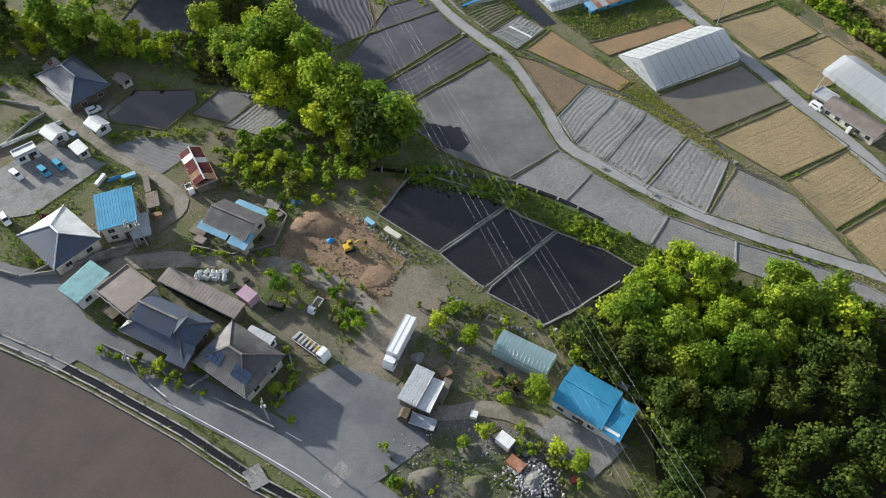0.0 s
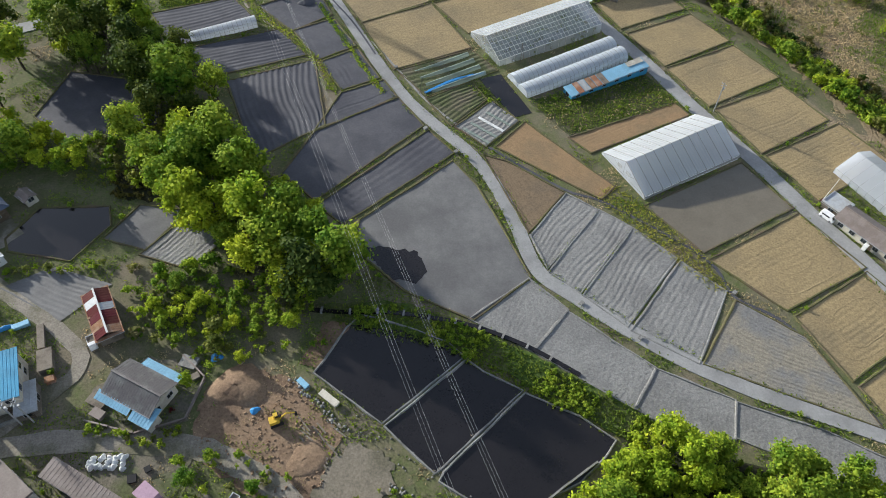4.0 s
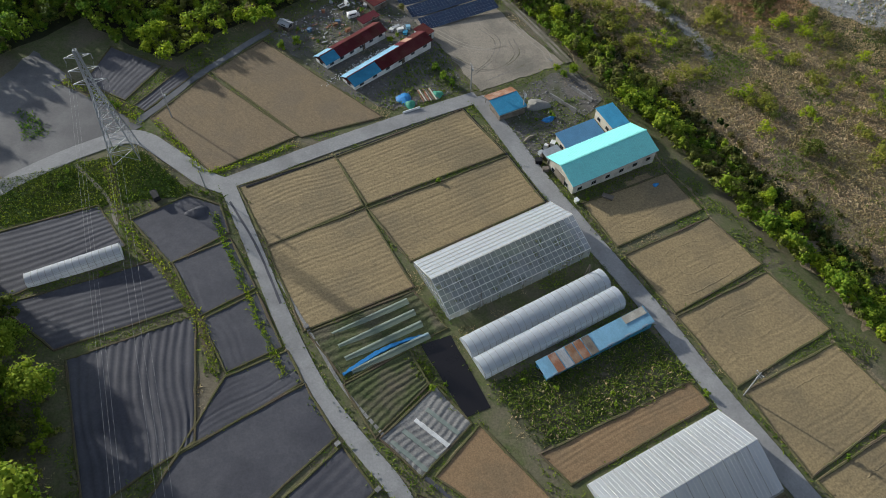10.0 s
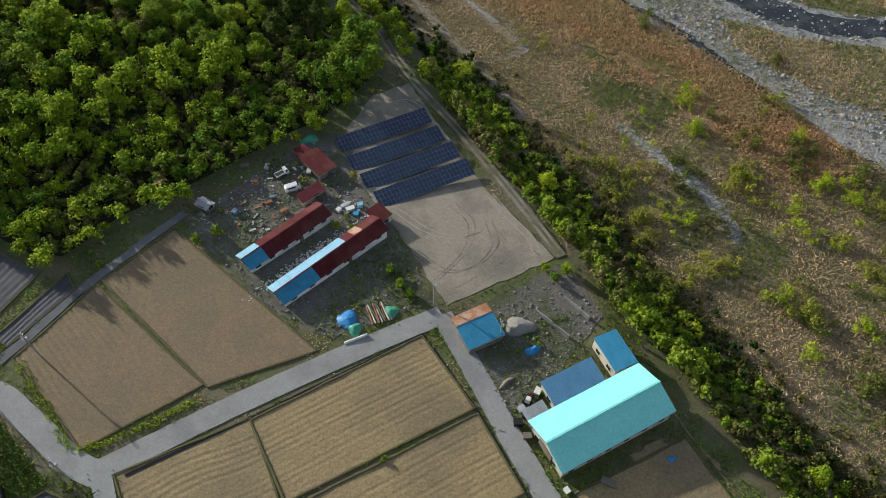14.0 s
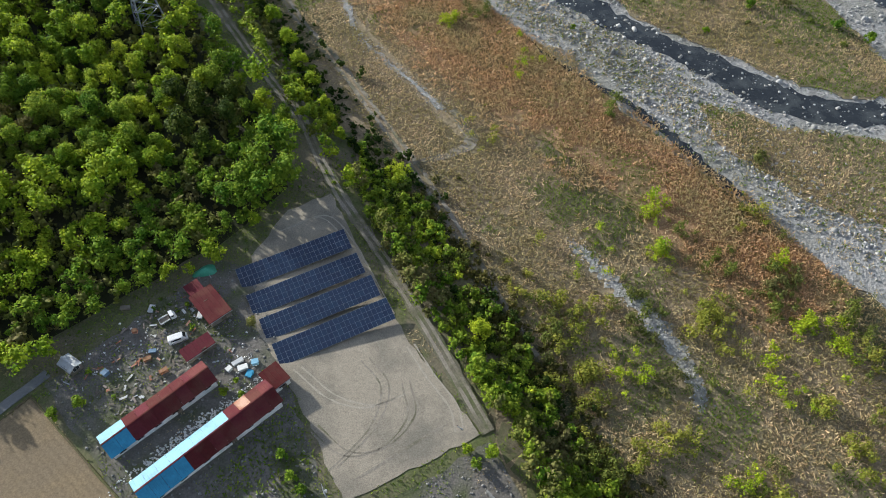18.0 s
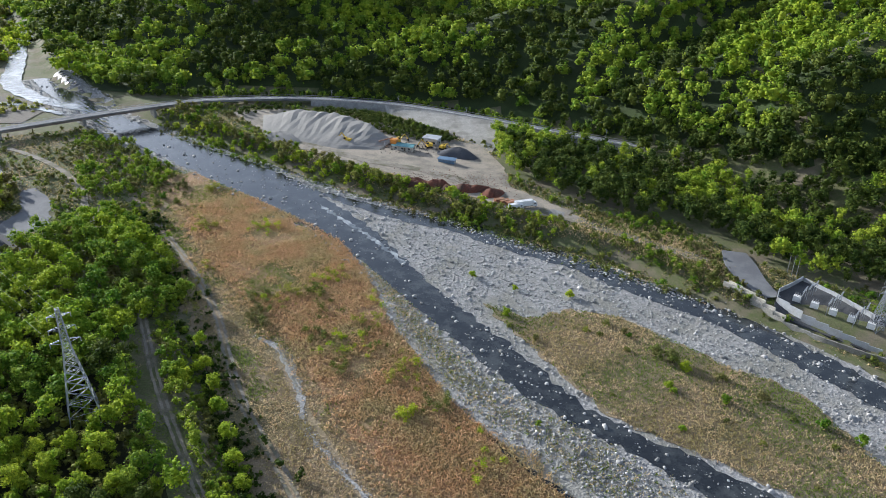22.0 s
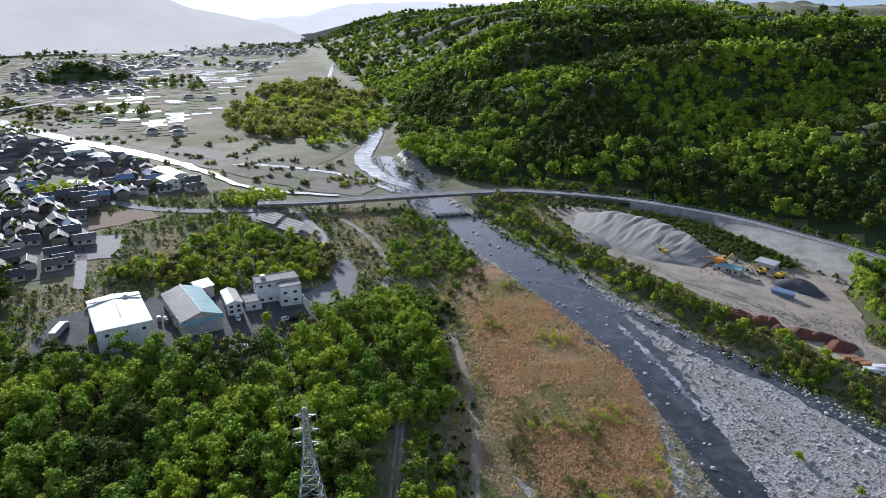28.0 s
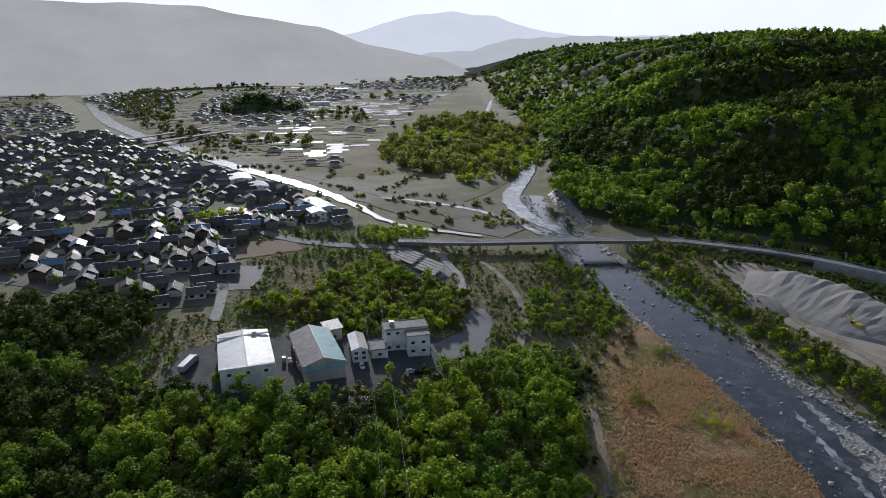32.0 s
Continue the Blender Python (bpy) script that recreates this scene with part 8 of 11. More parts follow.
house("machine_shed", -71.4, 60.3, 2.4, 6.2, -28, 2.8, "mono", 0.3, "greywood", "white", "narrow white-roofed shed beside the yard", "shed", over=0.2, win=False, door=False, pitch=0.5)
box_thing("container", -107, 83.4, (3.4, 2.6, 2.4), -40, "pink", "faded pink storage container", "container")
box_thing("water_tank", -58.5, 51.7, (2.9, 2.0, 1.9), -44, "white", "white box shed beside the drive", "shed")
box_thing("storage_box", -63.6, 57.0, (1.2, 1.2, 1.2), -20, "white", "white storage box beside the drive", "box")
for i in range(4):
    box_thing("stone_block", -56.2 + i * 1.2, 50.6 - i * 1.1, (0.9, 0.9, 0.7), 20 + 17 * i, "concrete", "concrete block lined up by the drive", "concrete block", group="blocks by the drive")
lorry(-76.9, 71.8, 244, 11.0, "long white box lorry parked on gravel", "box", wide=2.4, high=3.6, dz=0.1)
lorry(-93.8, 71.8, -40, 8.4, "white crane lorry with steel frames on its bed", "crane", wide=2.2)
lorry(-74.0, 56.2, 157, 7.0, "grey tipper lorry with an empty bed", "empty", "darkwood", "sheet", 2.2, dz=0.1)
lorry(-93.6, 81.4, 240, 4.0, "small white pickup parked on grass", "bed", wide=1.5)
lorry(-123.3, 113.3, -60, 3.4, "small white farm pickup by the rusty shed", "bed", wide=1.45)
for x, y, r, m, l in ((-161.8, 117.5, -40, "whitepaint", "white small car on the car park"), (-156.2, 118.6, -42, "bluecar", "blue small car on the car park"), (-153.5, 120.6, -42, "bluecar", "bright blue small car on the car park"), (-150.5, 139.6, 35, "whitepaint", "silver-white car before the farmhouse"), (-160.2, 104.4, -50, "whitepaint", "white car half in shade")):
    car(x, y, r, m, l, dz=0.16, group="parked cars")
car(-101.4, 81.6, 160, "black", "dark small car on the grass", group="parked cars")
# excavator on the bare earth
ex = thing("excavator", -87.3, 96.2, 20, "small yellow excavator on bare earth", "excavator", dz=0.1)
for s in (-1, 1):
    part("track", loft([(-1.2, 0.2, 0.2, 0.1, 0.45), (-0.95, 0.2, 0.2, -0.05, 0.6), (0.95, 0.2, 0.2, -0.05, 0.6), (1.2, 0.2, 0.2, 0.1, 0.45)]), "black", ex).location = (0, s * 0.75, 0)
part("body", Mb().box((-0.3, 0, 1.05), (1.8, 1.5, 0.8), 0, 0.92), "yellow", ex)
cbx = part("cab", Mb().box((0.25, 0.35, 1.75), (0.9, 0.75, 1.2), 0, 0.9), "yellow", ex)
part("cab_window", Mb().box((0.45, 0.35, 1.85), (0.75, 0.8, 0.6), 0, 0.9), "glass", cbx)
part("boom", Mb().rod((0.6, -0.25, 1.2), (2.1, -0.25, 2.5), 0.16, 5), "yellow", ex)
part("stick", Mb().rod((2.1, -0.25, 2.5), (3.6, -0.25, 1.5), 0.13, 5), "yellow", ex)
part("bucket", Mb().box((3.7, -0.25, 1.15), (0.5, 0.7, 0.6), 0, 0.7), "black", ex)
heap("tarpaulin", -91.4, 98.6, 2.2, 1.6, 0.7, 20, "tarp_blue", "crumpled bright blue tarpaulin on earth", 1, "tarpaulin")
heap("tarpaulin", -99.8, 109.8, 2.6, 2.0, 0.6, 10, "tarp_blue", "pale blue tarpaulin over a small stack", 2, "tarpaulin")
heap("tarpaulin", -140.5, 117.2, 4.5, 1.2, 0.8, 25, "tarp_blue", "blue sheet over goods by the wall", 3, "tarpaulin")
heap("earth_mound", -95.5, 103.4, 12, 9, 1.3, 10, "dirt", "rounded heap of brown earth", 4)
heap("earth_mound", -82, 89, 10, 7, 0.45, 40, "dirt", "low spread of churned earth", 5)
for i, (x, y, w, d, h, m, l) in enumerate(((-65, 50.4, 4, 4, 1.0, "rubble", "grey heap of crushed stone"), (-73.3, 45.6, 6, 5, 1.1, "rubble", "large grey heap of crushed stone"), (-64.5, 44.3, 4.5, 4.5, 1.0, "rubble", "grey heap of gravel"), (-54.5, 44.5, 7, 5, 1.4, "stone_pile", "heap of broken stone"), (-73.6, 69.5, 3, 3, 0.8, "stone_pile", "small grey heap beside the lorry"))):
    heap("stone_heap", x, y, w, d, h, 20 * i, m, l, 6 + i)
rs = np.random.RandomState(8)
stones("rubble_stones", -54.5 + rs.normal(0, 2.0, 420), 44.5 + rs.normal(0, 1.6, 420), rs.uniform(0.2, 0.6, 420), "rock", 81, "broken grey stones heaped by the wood", dz=0.9)
lx = np.concatenate([np.linspace(-66, -50, 60), np.linspace(-84, -74, 40)])
ly = np.concatenate([np.linspace(85.0, 75.2, 60), np.linspace(106, 95, 40)])
stones("edge_stones", lx - 1.1 + rs.normal(0, 0.4, 100), ly - 1.1 + rs.normal(0, 0.4, 100), rs.uniform(0.3, 0.8, 100), "concrete", 82, "row of rough stones along the pond", dz=0.1)
for i in range(26):
    x, y = -118.5 + rs.uniform(0, 6.5), 89.6 + rs.uniform(-1.2, 1.2)
    heap("sack", x, y, 1.3, 1.1, 0.8, 30 * i, "white", "white bulk sack in a heap of sacks", i, "sack")["group"] = "white sacks"
heap("boulder", -45.5, 74.8, 1.8, 1.6, 1.2, 0, "rock", "pale round boulder at the pond corner", 3, "boulder")
heap("boulder", -64.9, 71.0, 1.6, 1.4, 0.9, 0, "rock", "pale boulder beside the garden", 4, "boulder")
# walls, canal, kerbs
low_wall("wall_pond_edge", [(-48, 76), (-42.5, 78.5), (-36, 82.8), (-30, 86.5)], 0.9, 0.35, "concrete", "pale concrete wall of the ponds")
low_wall("wall_lane", [(-160, 92), (-153, 89.5), (-146, 90.5), (-138, 95.5), (-131, 98.5)], 1.1, 0.3, "concrete", "low concrete garden wall")
low_wall("wall_garden", [(-133, 73.5), (-124, 69.0), (-115.5, 63.8), (-112.5, 66.5)], 0.9, 0.25, "concrete", "low stone wall before the garden")
low_wall("wall_garden", [(-111, 62), (-104, 58.2), (-99.5, 55.8)], 0.8, 0.25, "concrete", "low garden wall along the road")
low_wall("wall_carpark", [(-171, 125), (-163, 131), (-157, 135.5)], 1.0, 0.2, "white", "pale fence wall beside the car park")
low_wall("wall_yard", [(-98.5, 72), (-96.5, 66), (-99, 61)], 0.9, 0.3, "concrete", "mossy block wall of the yard")
canal = [(-175, 86), (-152.9, 75.6), (-142.2, 70.6), (-131.7, 65), (-114.9, 55.3), (-102.2, 46.8), (-93, 41.8), (-78, 31), (-60, 14)]
strip("canal", canal, 1.2, "black_water", 0.10, 0.2, 2.5, 0, 2, "dark water of a narrow canal", "canal", seed=41)
for off, w in ((0.75, 0.28), (-0.75, 0.28), (-1.7, 0.2)):
    cc = np.array(canal)
    dd = np.gradient(cc, axis=0)
    dd /= np.linalg.norm(dd, axis=1)[:, None]
    low_wall("wall_canal", [tuple(p) for p in cc + np.c_[-dd[:, 1], dd[:, 0]] * off], 0.4, w, "stained_wall", "grey concrete canal wall")
rail = thing("guard_rail", -131.0, 66.8, 0, "weathered steel guard rail along the canal", "guard rail")
for i in range(24):
    f = i / 23
    x, y = -154 + 62 * f, 78.0 - 36.0 * f + 1.2 * math.sin(f * 3)
    part("post", Mb().rod((x + 131, y - 66.8, gzf(x, y) - gzf(-131, 66.8)), (x + 131, y - 66.8, gzf(x, y) - gzf(-131, 66.8) + 0.8), 0.06, 5), "steel", rail)
patch("footbridge", [(-104.2, 47.8), (-101.6, 49.4), (-99.4, 46.0), (-102.0, 44.6)], "concrete", 0.45, 1, 0, 0.3, "small concrete slab over the canal", "bridge")
for a, b in (((-123, 65.2), (-119.5, 62.4)), ((-97.5, 55.0), (-94.5, 53.2))):
    strip("road_marking", [a, b], 0.16, "white", 0.18, 0.01, 2, 0, 1, "worn white line on the asphalt", "road marking", seed=3)
strip("road_edge_line", [(-119, 61.2), (-108, 55.0), (-95, 47.2), (-84, 39.5)], 0.16, "white", 0.17, 0.01, 3, 0, 1, "worn white edge line", "road marking", seed=3)
patch("concrete_patch", [(-90.5, 46.4), (-87.6, 49.6), (-85.2, 47.6), (-88.0, 44.6)], "concrete", 0.19, 1, 0.1, 0.02, "pale repaired patch in the yard", "yard")
# vegetable garden rows near the small greenhouse
for i in range(5):
    strip("garden_bed", [(-62.5 + i * 1.6, 67.5 - i * 0.2), (-59.5 + i * 1.6, 61.8 - i * 0.2)], 1.0, "brown" if i != 3 else "black_water", 0.16, 0.3, 1, 0.1, 2, "garden bed of tilled earth" if i != 3 else "garden bed under black mulch", "garden bed", seed=60 + i)
power_pole(-131.6, 97.2, 8.5)
power_pole(-129.6, 97.6, 8.5)
power_pole(-125, 66.5, 9)
power_pole(-100.5, 57.2, 8)

# ---- farm buildings and yards ----
g0 = pipe_house("greenhouse", 3.74, 163.8, 29.8, 16.8, 25, 1.5, 4.1, "film_white", "large gabled greenhouse of milky white film", 11, frame_mat="pole", ribs=0.10)
for side in (-1, 1):
    for i in range(37):
        xx = -14.8 + 29.6 * i / 36
        part("batten", Mb().rod((xx, side * 8.4, 1.59), (xx, side * 0.1, 5.64), 0.04, 4), "whitepaint", g0)
    part("vent_flap", Mb().box((-14.95, side * 1.6, 3.1), (0.06, 1.5, 0.9)), "sheet", g0)
part("gutter", Mb().box((0, -8.6, 0.9), (29.8, 0.25, 0.5)), "pole", g0)
g1 = pipe_house("greenhouse", -23.1, 213.9, 35.0, 15.2, 26, 2.6, 3.4, "glass_roof", "large gabled greenhouse with clear panes over steel trusses", 14, rear_mat="film")
for side in (-1, 1):
    for i in range(29):
        xx = -17.5 + 35 * i / 28
        part("glazing_bar", Mb().rod((xx, side * 7.6, 2.72), (xx, side * 0.1, 6.1), 0.06, 4), "white", g1)
    for k in range(7):
        v = k / 6
        part("glazing_bar", Mb().rod((-17.5, side * (7.6 - 7.5 * v), 2.74 + 3.38 * v), (17.5, side * (7.6 - 7.5 * v), 2.74 + 3.38 * v), 0.09 if k in (0, 2, 4, 6) else 0.06, 4), "white", g1)
pipe_house("greenhouse", -17.4, 200.4, 34.0, 4.9, 26.5, 1.2, 1.7, "film", "long low arched tunnel of clear film", 24, True)
pipe_house("greenhouse", -15.2, 195.9, 34.0, 4.9, 26.5, 1.2, 1.7, "film", "long low arched tunnel beside its twin", 24, True)
pipe_house("crop_tunnel", -111.8, 213.6, 18.6, 3.4, 22, 0.9, 1.4, "film_white", "white plastic crop tunnel on dark soil", 14, True)
pipe_house("greenhouse", 55.5, 150.5, 24, 12.5, -64, 2.2, 2.6, "film_white", "white film greenhouse beside the road", 10)
bs = house("long_shed", -6.7, 192.8, 26.0, 3.6, 26, 2.0, "mono", 0.5, "blue", "blue_light", "long blue shed patched with rusted sheets", "shed", over=0.2, nf=6, ns=1, pitch=0.7, door=False)
for i, m in enumerate(("rust", "sheet", "rust", "rust", "greywood")):
    x0 = -10.5 + i * 2.0
    part("patch_sheet", ribbed((x0, -2.05, 2.12), (x0 + 1.7, -2.05, 2.12), (x0 + 1.7, 1.9, 2.62), (x0, 1.9, 2.62), 0.4), m, bs, "old rusted roof sheet")
part("yellow_sheet", ribbed((7.5, 0.2, 2.44), (12.8, 0.2, 2.44), (12.8, 1.9, 2.66), (7.5, 1.9, 2.66), 0.5), "plaster", bs, "cream roof sheet")
hr = house("house", 44.2, 137.2, 15.0, 6.0, -57, 2.8, "gable", 1.3, "plaster", "tile_brown", "low cream house with dark brown roof by the road", nf=5, over=0.5, pitch=0.5)
house("garage", 39.6, 146.2, 5.4, 4.6, -57, 2.4, "flat", 0, "greywood", "sheet", "grey flat-roofed garage by the road", "garage", over=0.2, nf=1, ns=1)
car(36.6, 143.4, -57, "whitepaint", "silver-white small van by the garage", van=True, dz=0.16, group="parked cars")
box_thing("vending_box", 41.5, 134.0, (0.9, 0.8, 1.8), -57, "white", "white cabinet at the house wall", "cabinet")
pp = thing("antenna_pole", 37.6, 148.9, -60, "slim leaning white pole with red base", "pole")
part("pole", Mb().rod((0, 0, -0.3), (0.4, 1.2, 7.5), 0.09, 6, 0.05), "white", pp)
part("base", Mb().box((0, 0, 0.4), (0.5, 0.4, 0.9), 0, 0.8), "red_sheet", pp, "red box at the foot")
power_pole(20.6, 181.4, 9.5, 30)
power_pole(-25.5, 270.2, 9.0, 20)
power_pole(-88.9, 235.6, 8.5, 20)
power_pole(-100.6, 259.4, 8.5, 20)
power_pole(-12.6, 262.0, 7.0, 20)
for x, y, n in ((-5.6, 209.2, 4), (-29.0, 202.6, 3), (-57.2, 187.6, 2)):
    t = thing("pole_tripod", x, y, 15, "bare wooden drying poles tied at the top", "pole tripod", "drying poles")
    for k in range(n):
        a = 2 * math.pi * k / n
        part("pole", Mb().rod((math.cos(a) * 0.9, math.sin(a) * 0.9, -0.2), (0.1 * k, 0, 5.5), 0.07, 5, 0.04), "greywood", t)
# vegetable nets and sheets
nt = thing("crop_net", -49.6, 197.0, 26, "pale crop net stretched over low hoops", "net")
for i in range(4):
    vs, fs = [], []
    for k in range(9):
        for j in range(5):
            u = -1 + j / 2
            vs.append((-8.5 + k * 2.1, -5.5 + i * 3.1 + u * 0.8, 0.75 * (1 - u * u) + 0.12))
    for k in range(8):
        for j in range(4):
            fs.append((5 * k + j, 5 * k + j + 1, 5 * k + j + 6, 5 * k + j + 5))
    part("net_strip", Mb().add(vs, fs), "net", nt)
strip("blue_sheet", [(-56.5, 187.6), (-51.5, 191.2), (-46.5, 194.0), (-40, 196.2)], [0.5, 0.9, 0.7, 0.4], "tarp_blue", 0.5, 0.5, 0.8, 0.12, 3, "bright blue sheet along the plot edge", "sheet", "stuff", seed=9)
for i in range(4):
    strip("bed_cover", [(-47.5 + i * 2.2, 174.2 + i * 2.0), (-41.2 + i * 2.0, 168.6 + i * 2.2)], 0.8, "net" if i % 2 else "white" if i == 2 else "net", 0.34, 0.2, 0.8, 0.06, 3, "pale cover over a vegetable bed", "bed cover", seed=70 + i)
lx2, ly2 = scatter([(-45, 191.5), (-42, 186.5), (-39.5, 185.5), (-35, 178.8), (-41, 191)], 0.9, 91)
tufts("weeds", lx2, ly2, "grass", 0.5, 0.7, 92, 5, "bright weeds round the plots", "weeds", 0.6)
lx2, ly2 = scatter([(-29, 185), (4, 197.4), (12, 184.6), (-20, 172.2)], 0.95, 93)
tufts("weeds", lx2, ly2, "grass", 0.45, 0.5, 94, 7, "low green weeds on the plot", "weeds", 0.8)
tufts("weeds", lx2[::3], ly2[::3], "straw", 0.4, 0.6, 95, 5, "dry stalks among the weeds on the plot", "weeds", 0.8)
lx2, ly2 = scatter([(-18, 151), (-12, 155), (3, 133.5), (7, 122.5), (2, 124), (-8, 137)], 1.0, 95)
tufts("verge_grass", lx2, ly2, "leaf_straw", 0.35, 0.5, 96, 8, "yellow-green grassy strip beside the ditch", "grass", 0.8)
strip("ditch", [(-41.7, 167.5), (-25.2, 153.3), (-15, 148.2), (3.6, 132), (7.1, 121.6), (16.9, 113.4), (27.1, 90.2)], 0.7, "mud_dark", 0.09, 0.1, 2, 0.08, 2, "narrow muddy ditch between fields", "ditch", seed=33)
strip("ditch", [(-70.5, 210), (-62.6, 196), (-56, 184.5), (-48.5, 175)], 0.6, "concrete", 0.2, 0.3, 2, 0, 2, "concrete side drain along the road", "ditch", seed=34)
strip("ditch", [(-83, 231.5), (-75.5, 218), (-69.5, 204)], 0.5, "mud_dark", 0.2, 0.2, 2, 0.05, 2, "dark ditch at the road edge", "ditch", seed=35)
strip("ditch", [(-80, 236.0), (-60, 246.2), (-28, 263.4), (-18.6, 247), (-8.5, 226)], 0.5, "black_water", 0.2, 0.2, 2, 0.05, 2, "dark ditch at the road edge", "ditch", seed=36, curve=False)
rs = np.random.RandomState(15)
for roadpts, off in ((ROAD1, 2.1), (ROAD1, -2.1), (ROAD2, 2.7), (ROAD2, -2.7)):
    c = smooth_path(roadpts, 0.8)
    d = np.gradient(c, axis=0)
    d /= np.linalg.norm(d, axis=1)[:, None]
    p = c + np.c_[-d[:, 1], d[:, 0]] * off + rs.normal(0, 0.22, c.shape)
    p = p[rs.uniform(0, 1, len(p)) < 0.75]
    tufts("verge_grass", p[:, 0], p[:, 1], "grass", 0.38, 0.6, int(abs(off * 10)) + 3, 4, "grass along the road edge", "grass", 0.8)
# stone and concrete boxes at field corners
for x, y in ((7.2, 122.6), (-26.6, 120.6), (-16.0, 112.0), (-57.0, 174.0), (-49.8, 165.6), (-64.0, 198.4)):
    box_thing("sluice_box", x, y, (0.9, 0.7, 0.5), 40, "concrete", "small concrete sluice box at a field corner", "sluice box", group="sluice boxes")
heap("earth_mound", -90.0, 228.5, 5.5, 3.6, 0.9, 20, "mud_dark", "dark heap of earth on the field", 31)
car(-99.5, 233.0, 120, "black", "dark car parked on the grass under the pylon", dz=0.05, group="parked cars")
# turquoise barn and its yard
tb = house("barn", 4.39, 243.72, 24.5, 10.5, 25.4, 3.67, "gable", 1.96, "plaster", "teal", "large barn with bright turquoise roof", "barn", nf=6, ns=2, over=0.4, pitch=0.5, door=False)
part("shutter", Mb().box((-12.35, 0, 1.5), (0.1, 4.0, 3.0)), "greywood", tb)
house("shed", 0.3, 250.6, 11.0, 5.4, 25, 2.8, "mono", 0.9, "plaster", "blue_steel", "lean-to with steel-blue roof behind the barn", "shed", nf=3, ns=1, over=0.3, pitch=0.5)
shed_roof_on_posts("lean_to", -7.6, 245.0, 4.6, 3.2, 26, 2.4, "sheet", "pale sheet lean-to at the barn's end")
house("shed", 9.6, 257.4, 4.8, 7.6, 22, 3.4, "mono", 0.3, "plaster", "blue", "tall cream shed with dark blue roof", "shed", nf=1, ns=2, over=0.2, pitch=0.5)
hh = house("hut", -16.6, 262.6, 7.6, 5.0, 24, 2.4, "mono", 0.9, "greywood", "blue", "open hut with blue and rusty roof halves", "hut", over=0.3, win=False, door=False, pitch=0.5)
part("rusty_roof", ribbed((4.1, 5.3, 2.7), (-4.1, 5.3, 2.7), (-4.1, 2.6, 3.35), (4.1, 2.6, 3.35), 0.5), "rust", hh, "rusted rear roof slope")
for k in (-3.6, 0, 3.6):
    part("post", Mb().box((k, 5.0, 1.2), (0.14, 0.14, 2.9)), "greywood", hh)
low_wall("wall_scrap", [(-4.5, 268.5), (1.5, 262.0)], 1.3, 0.3, "concrete", "pale concrete wall in the yard")
low_wall("wall_scrap", [(2.0, 272.0), (6.5, 266.5)], 1.0, 0.4, "concrete", "stacked concrete beams in the yard")
heap("tarpaulin", -6.2, 259.5, 4.5, 2.2, 0.7, 25, "tarp_blue", "blue tarpaulin heaped on rubble", 32, "tarpaulin")
heap("tarpaulin", 16.6, 236.6, 2.0, 1.2, 0.5, 25, "tarp_blue", "blue sheet lying by the field", 33, "tarpaulin")
heap("rubble_heap", -8.5, 265.0, 7, 5, 1.1, 10, "stone_pile", "grey heap of broken concrete", 34)
heap("timber_heap", -12.2, 252.4, 4.5, 1.4, 0.6, 38, "greywood", "stack of old timber by the road", 35)
patch("sand_spill", [(9, 237.5), (15.5, 240.5), (17.5, 237.5), (14, 234), (10, 235.5)], "tan", 0.1, 0.8, 0.4, 0.05, "spilled tan sand beside the barn", "ground")
tr = thing("tractor", -8.4, 248.6, 60, "old red tractor among farm machines", "tractor")
part("body", Mb().box((0.3, 0, 0.9), (1.9, 0.7, 0.6), 0, 0.9), "red_sheet", tr)
part("cab", Mb().box((-0.6, 0, 1.6), (1.0, 1.0, 1.2), 0, 0.9), "white", tr)
wheels(tr, [(-0.7, -0.7), (-0.7, 0.7)], 0.6, 0.35)
wheels(tr, [(1.0, -0.55), (1.0, 0.55)], 0.35, 0.25)
for i, (x, y, s, m, l) in enumerate(((-11.0, 244.0, (1.6, 1.2, 1.2), "black", "dark farm machine by the barn"), (-10.0, 246.8, (1.2, 1.0, 1.0), "sheet", "grey feed drum by the barn"), (-6.5, 250.2, (1.4, 1.1, 1.0), "white", "white crate by the barn"), (-9.6, 241.4, (1.0, 1.5, 0.9), "greywood", "wooden crate by the barn"), (-3.8, 231.2, (1.0, 0.8, 1.0), "white", "white bin at the barn corner"), (4.0, 232.6, (2.6, 1.2, 0.5), "greywood", "pallet lying beside the barn"))):
    box_thing("crate", x, y, s, 30 * i, m, l, "crate", group="goods by the barn")
# red-roofed sheds in the scrap yard
def red_shed(x, y, w, d, rot, n, covers, label):
    t = house("long_shed", x, y, w, d, rot, 2.2, "gable", 0.0001, "white", "red_sheet", label, "shed", over=0.3, nf=6, ns=1, door=True)
    for s in (-1, 1):
        for i in range(n):
            x0, x1 = -w / 2 - 0.4 + (w + 0.8) * i / n, -w / 2 - 0.4 + (w + 0.8) * (i + 1) / n - 0.03
            a, b = (x0, x1) if s < 0 else (x1, x0)
            part("roof_sheet", ribbed((a, s * (d / 2 + 0.5), 2.15), (b, s * (d / 2 + 0.5), 2.15), (b, 0, 3.5), (a, 0, 3.5), 0.5), covers[s][i], t)
    part("ridge_cap", Mb().box((0, 0, 3.55), (w + 0.8, 0.3, 0.1)), "red_sheet", t)
    return t


R, L, W_ = "red_sheet", "blue_light", "rust"
red_shed(-57.2, 287.4, 21.0, 4.6, 42, 9, {-1: ["blue"] * 2 + [R] * 7, 1: [L] * 2 + [R] * 7}, "long dark red roofed shed with a blue end")
